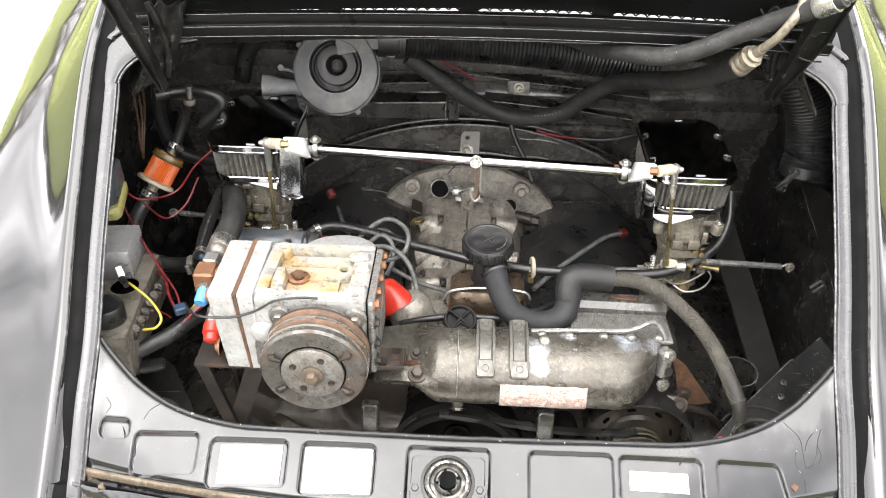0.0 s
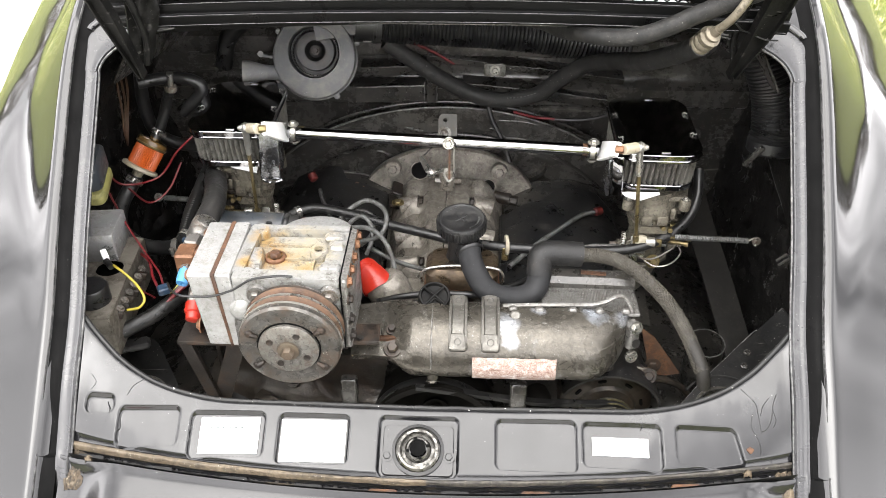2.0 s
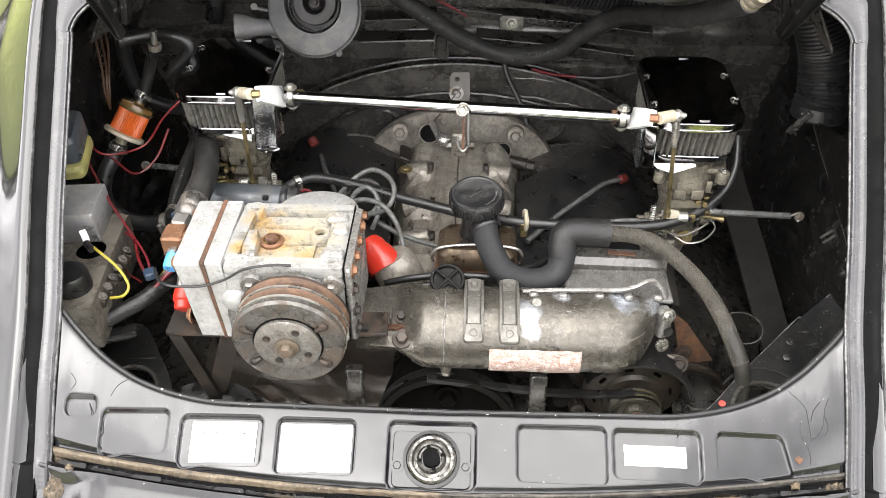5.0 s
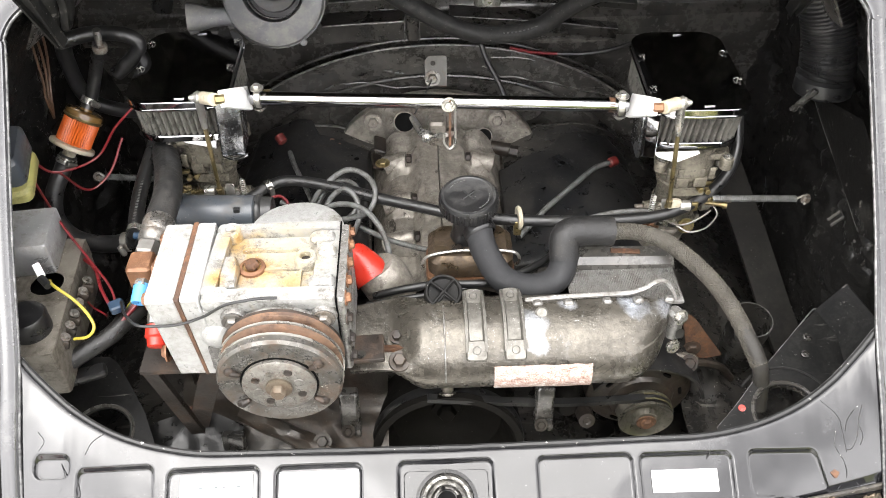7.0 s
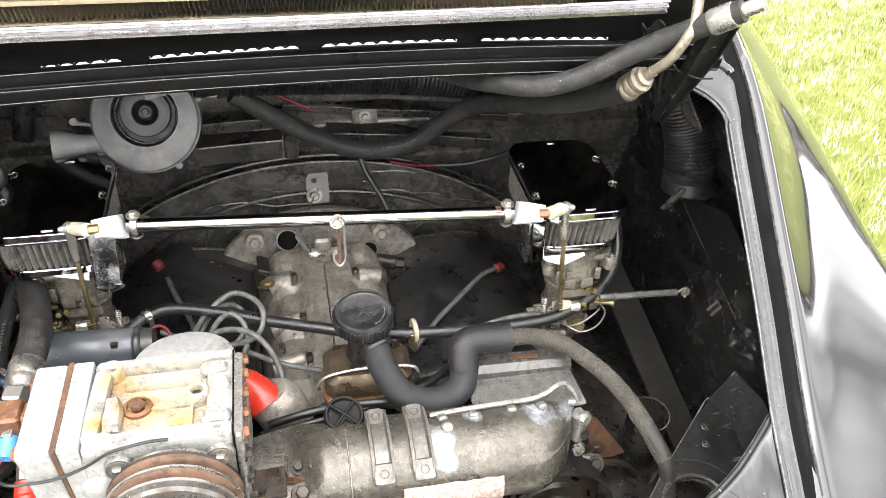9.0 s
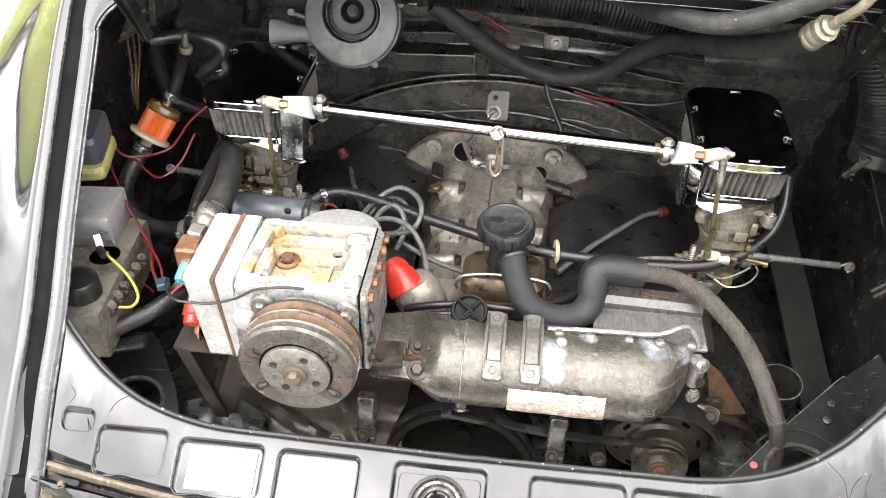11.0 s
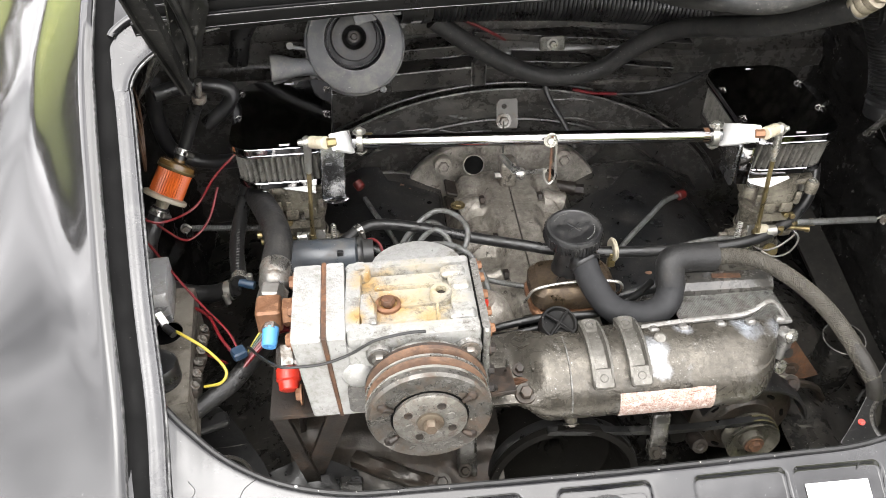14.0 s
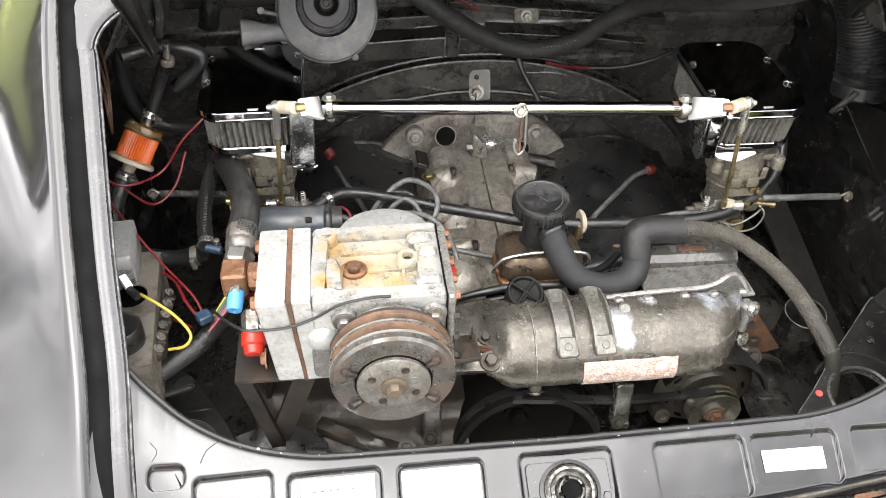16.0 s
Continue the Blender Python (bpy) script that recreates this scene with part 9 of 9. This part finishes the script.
lathe(bm, [(0.0252, 0.044), (0.0268, 0.046), (0.0268, 0.053), (0.0258, 0.056), (0.0225, 0.058), (0.009, 0.059), (0.0075, 0.070), (0, 0.070)], fb, fa, 40)
part("amber_top", bm, amber, ff, "amber plastic top")
bm = B()
lathe(bm, [(0.0262, 0.0452), (0.0272, 0.0465), (0.0272, 0.0488), (0.0262, 0.0500)], fb, fa, 40)
part("brass_band", bm, brass, ff)
bm = B()
lathe(bm, [(0.010, 0), (0.0085, -0.016), (0, -0.016)], fb, fa, 20)
part("outlet", bm, cream, ff)
t0 = fb + fa * 0.062
fh = hose("fuel_hose", [t0, fb + fa * 0.080, (-0.488, 0.585, 0.868), (-0.474, 0.580, 0.900), (-0.462, 0.575, 0.925)], 0.0092, rubber, "short black hose above the fuel filter", "hose", "fuel hoses", 16)
hose_clamp(t0 + fa * 0.012, fa, 0.0105, fh)
bm = B()
lathe(bm, [(0.0095, 0), (0.0102, 0.002), (0.0102, 0.008), (0.0092, 0.010), (0.0048, 0.011), (0.0046, 0.030), (0.0056, 0.031), (0.0056, 0.034), (0, 0.034)], (-0.464, 0.575, 0.914), (0.15, -0.10, 1), 20)
part("pipe_end", bm, steel, fh)
t1 = fb - fa * 0.012
fh2 = hose("fuel_hose", [t1, fb - fa * 0.035, (-0.560, 0.490, 0.735), (-0.553, 0.455, 0.715), (-0.520, 0.428, 0.700), (-0.470, 0.415, 0.700), (-0.432, 0.408, 0.715)], 0.0125, rubber, "black hose curling down from the fuel filter", "hose", "fuel hoses", 18)
hose_clamp(t1 - fa * 0.008, fa, 0.0125, fh2)
hose_clamp((-0.442, 0.408, 0.710), (1, -0.1, 0.2), 0.0125, fh2)
hose("bypass_hose", [(-0.53, 0.60, 0.915), (-0.49, 0.62, 0.916), (-0.45, 0.622, 0.914), (-0.428, 0.622, 0.902), (-0.436, 0.622, 0.880), (-0.470, 0.618, 0.852)], 0.0108, rubber, "bent rubber hose with worn ends", "hose", "bay hoses", 18)
hose("bypass_hose", [(-0.535, 0.63, 0.92), (-0.545, 0.64, 0.86), (-0.535, 0.64, 0.80), (-0.49, 0.64, 0.775), (-0.43, 0.63, 0.78), (-0.40, 0.62, 0.79)], 0.0115, rubber, "dark rubber hose loop at the bay wall", "hose", "bay hoses", 16)
hose("heater_hose", [(-0.44, 0.80, 0.86), (-0.42, 0.80, 0.92), (-0.37, 0.79, 0.965), (-0.31, 0.78, 0.995), (-0.26, 0.76, 1.01)], 0.0165, rubber, "fat black hose behind the blower", "hose", "bay hoses", 18)
hose("overflow_hose", [(0.075, 0.83, 0.80), (0.085, 0.805, 0.76), (0.11, 0.77, 0.72), (0.125, 0.74, 0.69)], 0.0048, rubber, "thin black tube hanging past the bracket", "hose", "bay hoses", 10)
hose("engine_wire", [(0.13, 0.815, 0.765), (0.17, 0.82, 0.752), (0.215, 0.825, 0.745)], 0.0028, red_wire, "red wire drooping along the firewall", "wire", "wires", 8)
hose("engine_wire", [(0.215, 0.825, 0.745), (0.27, 0.82, 0.747), (0.32, 0.80, 0.77), (0.36, 0.77, 0.81)], 0.0036, black_wire, "taped black wire on the firewall", "wire", "wires", 8)
hose("engine_wire", [(-0.15, 0.80, 0.935), (-0.10, 0.825, 0.915), (-0.04, 0.835, 0.885), (0.01, 0.84, 0.855)], 0.0028, red_wire, "red wire behind the thick hose", "wire", "wires", 8)

# ---- spark plug leads ----
hose("plug_lead", [(-0.205, 0.500, 0.64), (-0.200, 0.522, 0.668), (-0.176, 0.531, 0.702), (-0.141, 0.541, 0.722), (-0.110, 0.523, 0.722), (-0.098, 0.495, 0.712), (-0.111, 0.478, 0.690), (-0.145, 0.486, 0.672), (-0.17, 0.50, 0.660)], 0.0042, grey_lead, "grey spark plug lead in a wide loop", "plug lead", "plug leads", 10)
hose("plug_lead", [(-0.202, 0.515, 0.655), (-0.175, 0.548, 0.682), (-0.148, 0.553, 0.692), (-0.129, 0.544, 0.682), (-0.131, 0.525, 0.660), (-0.15, 0.51, 0.645)], 0.0042, grey_lead, "grey spark plug lead in a small loop", "plug lead", "plug leads", 10)
hose("plug_lead", [(-0.21, 0.485, 0.66), (-0.189, 0.491, 0.682), (-0.152, 0.484, 0.703), (-0.117, 0.461, 0.713), (-0.093, 0.436, 0.702), (-0.080, 0.415, 0.675), (-0.078, 0.392, 0.645)], 0.0042, grey_lead, "grey spark plug lead ending at the distributor", "plug lead", "plug leads", 10)
hose("plug_lead", [(-0.185, 0.495, 0.66), (-0.168, 0.512, 0.690), (-0.146, 0.515, 0.706), (-0.128, 0.500, 0.700), (-0.124, 0.480, 0.680), (-0.134, 0.470, 0.655)], 0.0042, grey_lead, "grey spark plug lead bent in a small loop", "plug lead", "plug leads", 10)
hose("plug_lead", [(-0.19, 0.51, 0.65), (-0.21, 0.57, 0.655), (-0.235, 0.63, 0.66), (-0.25, 0.68, 0.655)], 0.0042, grey_lead, "grey spark plug lead running forward", "plug lead", "plug leads", 10)
hose("plug_lead", [(-0.20, 0.50, 0.65), (-0.225, 0.53, 0.655), (-0.25, 0.545, 0.66)], 0.0042, grey_lead, "short grey spark plug lead", "plug lead", "plug leads", 10)
hose("plug_lead", [(-0.13, 0.49, 0.655), (-0.08, 0.465, 0.645), (-0.02, 0.44, 0.645), (0.01, 0.43, 0.65)], 0.0042, grey_lead, "grey spark plug lead passing under the filler", "plug lead", "plug leads", 10)
hose("plug_lead", [(0.12, 0.49, 0.62), (0.168, 0.545, 0.628), (0.22, 0.595, 0.635), (0.262, 0.635, 0.638), (0.30, 0.655, 0.636)], 0.0046, grey_lead, "straight grey spark plug lead", "plug lead", "plug leads", 10)
hose("plug_lead", [(0.20, 0.455, 0.68), (0.25, 0.460, 0.69), (0.30, 0.462, 0.69), (0.345, 0.455, 0.685)], 0.004, grey_lead, "grey lead under the black hose", "plug lead", "plug leads", 10)
for p, ax_ in (((0.288, 0.648, 0.637), (0.85, 0.45, 0)), ((-0.262, 0.668, 0.70), (0.5, -0.6, -0.5))):
    bm = B()
    rod(bm, p, Vector(p) + Vector(ax_).normalized() * 0.016, 0.0085, 0.0085, 14, 0.002)
    solo("plug_boot", bm, red_boot, "small red plug connector", "connector", "plug connectors")
hose("engine_wire", [(-0.265, 0.495, 0.70), (-0.245, 0.505, 0.705), (-0.232, 0.500, 0.70), (-0.225, 0.485, 0.69), (-0.212, 0.478, 0.68)], 0.0024, red_wire, "short red wire with a bare end", "wire", "wires", 8)
hose("engine_wire", [(-0.395, 0.240, 0.765), (-0.372, 0.195, 0.790), (-0.348, 0.166, 0.804), (-0.325, 0.163, 0.805), (-0.300, 0.163, 0.807), (-0.272, 0.163, 0.818), (-0.245, 0.160, 0.838), (-0.224, 0.161, 0.843), (-0.205, 0.164, 0.843), (-0.188, 0.166, 0.841)], 0.0017, black_wire, "thin black clutch wire draped over the compressor", "wire", "wires", 8)
hose("wiring_loom", [(-0.10, 0.335, 0.66), (-0.06, 0.335, 0.672), (-0.01, 0.335, 0.680), (0.04, 0.330, 0.684), (0.07, 0.335, 0.682), (0.12, 0.36, 0.68), (0.16, 0.40, 0.67)], 0.0055, black_wire, "black taped loom behind the fan housing", "wire loom", "looms", 10)
hose("wiring_loom", [(-0.11, 0.325, 0.655), (-0.07, 0.322, 0.665), (-0.02, 0.324, 0.672), (0.03, 0.330, 0.676)], 0.0042, black_wire, "thin black loom behind the fan housing", "wire loom", "looms", 10)

# ---- electrics on the left wall ----
ign = thing("ignition_box", "grimy alloy electrics box with open round holes and a black knob", "control box", at=(-0.50, 0.26, 0.72))
bm = B()
block(bm, (-0.512, 0.265, 0.7045), (0.090, 0.200, 0.047), 0.003, (0, 0, 5))
im = pose(-0.512, 0.265, 0.0, 0, 0, 5)
for x, y, w, d in ((-0.0438, 0, 0.0024, 0.2), (0.0438, 0, 0.0024, 0.2), (0, -0.0988, 0.0852, 0.0024), (0, 0.0988, 0.0852, 0.0024)):
    block(bm, im @ Vector((x, y, 0.7400)), (w, d, 0.027), 0.0006, (0, 0, 5))
part("case", bm, module_grey, ign, "grimy alloy case")
plate_with_hole("case_top", [(-0.045, -0.1), (0.045, -0.1), (0.045, 0.1), (-0.045, 0.1)], (0.0135, 0.019), 0.0205, 0.7535, 0.7560, im, module_grey, ign, "dusty top with an open round hole")
# black floor paints in the darkness inside the box
bm = B()
block(bm, (-0.512, 0.265, 0.7292), (0.084, 0.194, 0.002), 0.0005, (0, 0, 5))
part("inside", bm, hole_gasket_black, ign, "dark inside of the box")
bm = B()
lathe(bm, [(0.024, -0.01), (0.024, 0.022), (0.022, 0.026), (0, 0.026)], (-0.494, 0.208, 0.757), (0, 0, 1), 32)
part("knob", bm, plastic_black, ign, "black rubber knob")
bm = B()
for k in range(6):
    block(bm, (-0.464 + 0.004 * random.random(), 0.205 + 0.019 * k, 0.738 - 0.01 * random.random()), (0.014, 0.010, 0.014), 0.002, (0, 20, 10 * random.random()))
pieces("terminal", bm, tin_brown, ign, "dull grimy terminals")
bm = B()
for k in range(6):
    bolt(bm, (-0.458, 0.205 + 0.019 * k, 0.744), (0.6, 0, 0.8), 0.004, 0.004)
pieces("terminal_screw", bm, steel, ign)
reg = thing("voltage_regulator", "bright sheet-aluminium regulator box with dull print", "regulator", at=(-0.52, 0.345, 0.76))
bm = B()
block(bm, (-0.536, 0.335, 0.780), (0.080, 0.075, 0.048), 0.002, (0, 0, 6))
part("case", bm, alu_foil, reg, "scuffed aluminium case")
bm = B()
for r_ in range(4):
    for k in range(4):
        if random.random() < 0.8:
            block(bm, (-0.563 + 0.014 * k, 0.2968 + 0.0012 * k, 0.795 - 0.010 * r_), (0.009 * random.uniform(0.6, 1.1), 0.0008, 0.0022), 0.0002, (0, 0, 6))
part("print_bar", bm, print_grey, reg)
res = thing("fluid_bottle", "aged yellowish plastic bottle against the bay wall", "bottle", at=(-0.56, 0.43, 0.80))
bm = B()
block(bm, (-0.565, 0.425, 0.815), (0.050, 0.085, 0.022), 0.005, (8, 0, 10), 0.012)
part("lower_body", bm, green_plastic, res, "yellowed translucent base")
bm = B()
block(bm, (-0.567, 0.430, 0.845), (0.046, 0.080, 0.045), 0.006, (8, 0, 10), 0.012)
part("upper_body", bm, coil_grey, res)
# wires on the left
hose("coloured_wire", [(-0.494, 0.283, 0.762), (-0.473, 0.252, 0.785), (-0.440, 0.230, 0.775), (-0.418, 0.205, 0.766), (-0.424, 0.196, 0.755), (-0.445, 0.200, 0.746)], 0.0019, yellow_wire, "yellow wire arched over the control box", "wire", "wires", 10)
bm = B()
block(bm, (-0.497, 0.276, 0.787), (0.009, 0.019, 0.007), 0.001, (20, 0, 35))
cn = solo("wire_connector", bm, white_paper, "white plastic push-on connector on the yellow wire", "connector")
bm = B()
tube(bm, [(-0.492, 0.266, 0.784), (-0.480, 0.254, 0.782)], 0.005, 10, 1)
part("boot", bm, plastic_black, cn)
for pts, r, mat_ in (([(-0.589, 0.508, 0.820), (-0.550, 0.437, 0.805), (-0.498, 0.366, 0.785), (-0.465, 0.332, 0.760), (-0.428, 0.289, 0.748), (-0.414, 0.264, 0.740)], 0.0016, red_wire),
                     ([(-0.591, 0.515, 0.820), (-0.556, 0.468, 0.81), (-0.525, 0.454, 0.80), (-0.486, 0.497, 0.79), (-0.452, 0.512, 0.83), (-0.418, 0.523, 0.86), (-0.40, 0.55, 0.87)], 0.0018, red_wire),
                     ([(-0.500, 0.385, 0.735), (-0.486, 0.352, 0.742), (-0.455, 0.322, 0.744), (-0.437, 0.285, 0.742), (-0.417, 0.254, 0.738)], 0.0022, red_wire),
                     ([(-0.54, 0.49, 0.77), (-0.50, 0.47, 0.755), (-0.47, 0.49, 0.77), (-0.455, 0.53, 0.80)], 0.0018, red_wire),
                     ([(-0.505, 0.37, 0.73), (-0.47, 0.30, 0.71), (-0.43, 0.26, 0.72)], 0.0013, red_wire)):
    hose("coloured_wire", pts, r, mat_, "loose red wire at the bay wall", "wire", "wires", 8)
hose("wiring_loom", [(-0.385, 0.292, 0.712), (-0.405, 0.262, 0.712), (-0.425, 0.238, 0.706), (-0.452, 0.218, 0.700), (-0.480, 0.196, 0.694)], 0.0115, loom_tape, "taped black wiring loom with a frayed end", "wire loom", "looms", 14)
for k, mat_ in enumerate((red_wire, red_wire, black_wire, paint("green_wire", (0.03, 0.12, 0.04), rough=0.4, bump=0), yellow_wire)):
    o = 0.005 * (k - 2)
    hose("coloured_wire", [(-0.410, 0.255 + o * 0.5, 0.718), (-0.388, 0.280 + o, 0.735 + 0.3 * o), (-0.366, 0.292 + o, 0.748 + 0.5 * o), (-0.35, 0.30 + o, 0.74)], 0.0026, mat_, "thin coloured wire fanning out of the loom", "wire", "wires", 8)
for k in range(3):
    o = 0.006 * (k - 1)
    hose("coloured_wire", [(-0.478, 0.198 + o, 0.695), (-0.50, 0.185 + o, 0.690), (-0.515, 0.172 + o, 0.676)], 0.0026, (brass, red_wire, yellow_wire)[k], "thin coloured wire at the loom's frayed end", "wire", "wires", 8)
bm = B()
block(bm, (-0.412, 0.258, 0.738), (0.018, 0.016, 0.012), 0.002, (0, 0, 30))
solo("wire_splice", bm, blue_dark, "dull blue plastic wire splice", "connector")
bm = B()
block(bm, (-0.455, 0.205, 0.672), (0.05, 0.018, 0.012), 0.003, (0, 0, 20))
solo("tape_tail", bm, rubber, "loose black tape tail under the loom", "tape")
for k in range(3):
    hose("coloured_wire", [(-0.575, 0.66 - 0.02 * k, 0.92), (-0.560, 0.62 - 0.02 * k, 0.89 - 0.01 * k), (-0.555, 0.58 - 0.01 * k, 0.85), (-0.56, 0.57, 0.81)], 0.0018, wire_brown, "brownish wire against the bay wall", "wire", "wires", 8)
# ---- lawn blades ----
rng = np.random.default_rng(4)
nb = 110000
side = np.where(rng.random(nb) < 0.80, 1.0, -1.0)
bx = np.where(side > 0, 0.66, 2.78) + 3.4 * rng.random(nb) ** 1.7
bx *= side
by = -0.9 + 6.5 * rng.random(nb) ** 1.25
hb = 0.018 + 0.035 * rng.random(nb)
ang = rng.random(nb) * 2 * math.pi
lean = 0.012 * (rng.random((nb, 2)) - 0.5) * 3
verts = np.empty((nb, 3, 3))
wv = 0.0020
verts[:, 0] = np.stack([bx - wv * np.cos(ang), by - wv * np.sin(ang), np.zeros(nb)], 1)
verts[:, 1] = np.stack([bx + wv * np.cos(ang), by + wv * np.sin(ang), np.zeros(nb)], 1)
verts[:, 2] = np.stack([bx + lean[:, 0], by + lean[:, 1], hb], 1)
me = bpy.data.meshes.new("grass")
me.from_pydata(verts.reshape(-1, 3).tolist(), [], np.arange(nb * 3).reshape(-1, 3).tolist())
me.materials.append(blade_mat)
tagged(new("grass", me), "short uneven lawn grass beside the car", "grass", kind="stuff")


# ---- bare trees round the lawn, mirrored in the paint ----
def bare_tree(height, seed):
    """Trunk with limbs and twigs, leafless."""
    r = random.Random(seed)
    t = thing("tree", "leafless tree at the edge of the lawn", "tree", "trees round the lawn")
    bm = B()
    tube(bm, [(0, 0, -0.2), (0.1, 0, height * 0.25), (0.0, 0.1, height * 0.5), (0.15, 0, height * 0.8), (0.2, 0.1, height)], 0.22, 8, 3, True)
    for v in bm.verts:
        k = 1 - 0.85 * max(0, v.co.z) / height
        v.co.x *= k
        v.co.y *= k
    part("trunk", bm, bark, t)
    bm = B()
    for _ in range(26):
        z = height * r.uniform(0.25, 0.95)
        a = r.uniform(0, 6.28)
        ln = (height - z) * 0.55 + 1.0
        p0 = Vector((0, 0, z))
        p1 = p0 + Vector((math.cos(a) * ln * 0.5, math.sin(a) * ln * 0.5, ln * 0.35))
        p2 = p0 + Vector((math.cos(a + 0.3) * ln * 0.8, math.sin(a + 0.3) * ln * 0.8, ln * 0.9))
        tube(bm, [p0, p1, p2], 0.05, 5, 3)
        for _ in range(7):
            f = r.uniform(0.3, 1)
            q = p1.lerp(p2, f)
            d = Vector((r.uniform(-1, 1), r.uniform(-1, 1), r.uniform(0, 1))) * ln * 0.35
            tube(bm, [q, q + d * 0.5 + Vector((0, 0, 0.1)), q + d], 0.02, 4, 2)
    tagged(part("limbs", bm, bark, t), kind="stuff")
    return t


trees = [bare_tree(4.6, 1), bare_tree(5.4, 2)]
trees[0].matrix_basis = pose(30, 16, 0)
trees[1].matrix_basis = pose(-29, 20, 0)
for k in range(9):
    a = 2 * math.pi * k / 9 + 0.25 * math.sin(k * 5)
    d = 36 + 4 * math.sin(k * 2.3)
    copy_thing(trees[k % 2], pose(d * math.cos(a), d * math.sin(a), 0, 0, 0, 40 * k))
bm = B()
rh = random.Random(9)
for k in range(30000):
    a = rh.uniform(0, 2 * math.pi)
    d = 42 + rh.uniform(-2, 3)
    top = 3.6 + 0.5 * math.sin(a * 3 + 1) + 0.4 * math.sin(a * 11) + 0.3 * math.sin(a * 29)
    z = top * rh.random() ** 1.5
    s = rh.uniform(0.15, 0.55)
    p = Vector((d * math.cos(a), d * math.sin(a), z))
    vs = [bm.verts.new(p + Vector((rh.uniform(-s, s), rh.uniform(-s, s), rh.uniform(-s, s)))) for _ in range(4)]
    for f in ((0, 1, 2), (0, 1, 3), (0, 2, 3), (1, 2, 3)):
        bm.faces.new([vs[i] for i in f])
solo("tree_belt", bm, paint("winter_hedge", (0.11, 0.095, 0.065), (0.16, 0.13, 0.09), 0.9, grain=3, blotch=1, bump=0), "brown winter tree belt far round the lawn", "tree belt", kind="stuff")
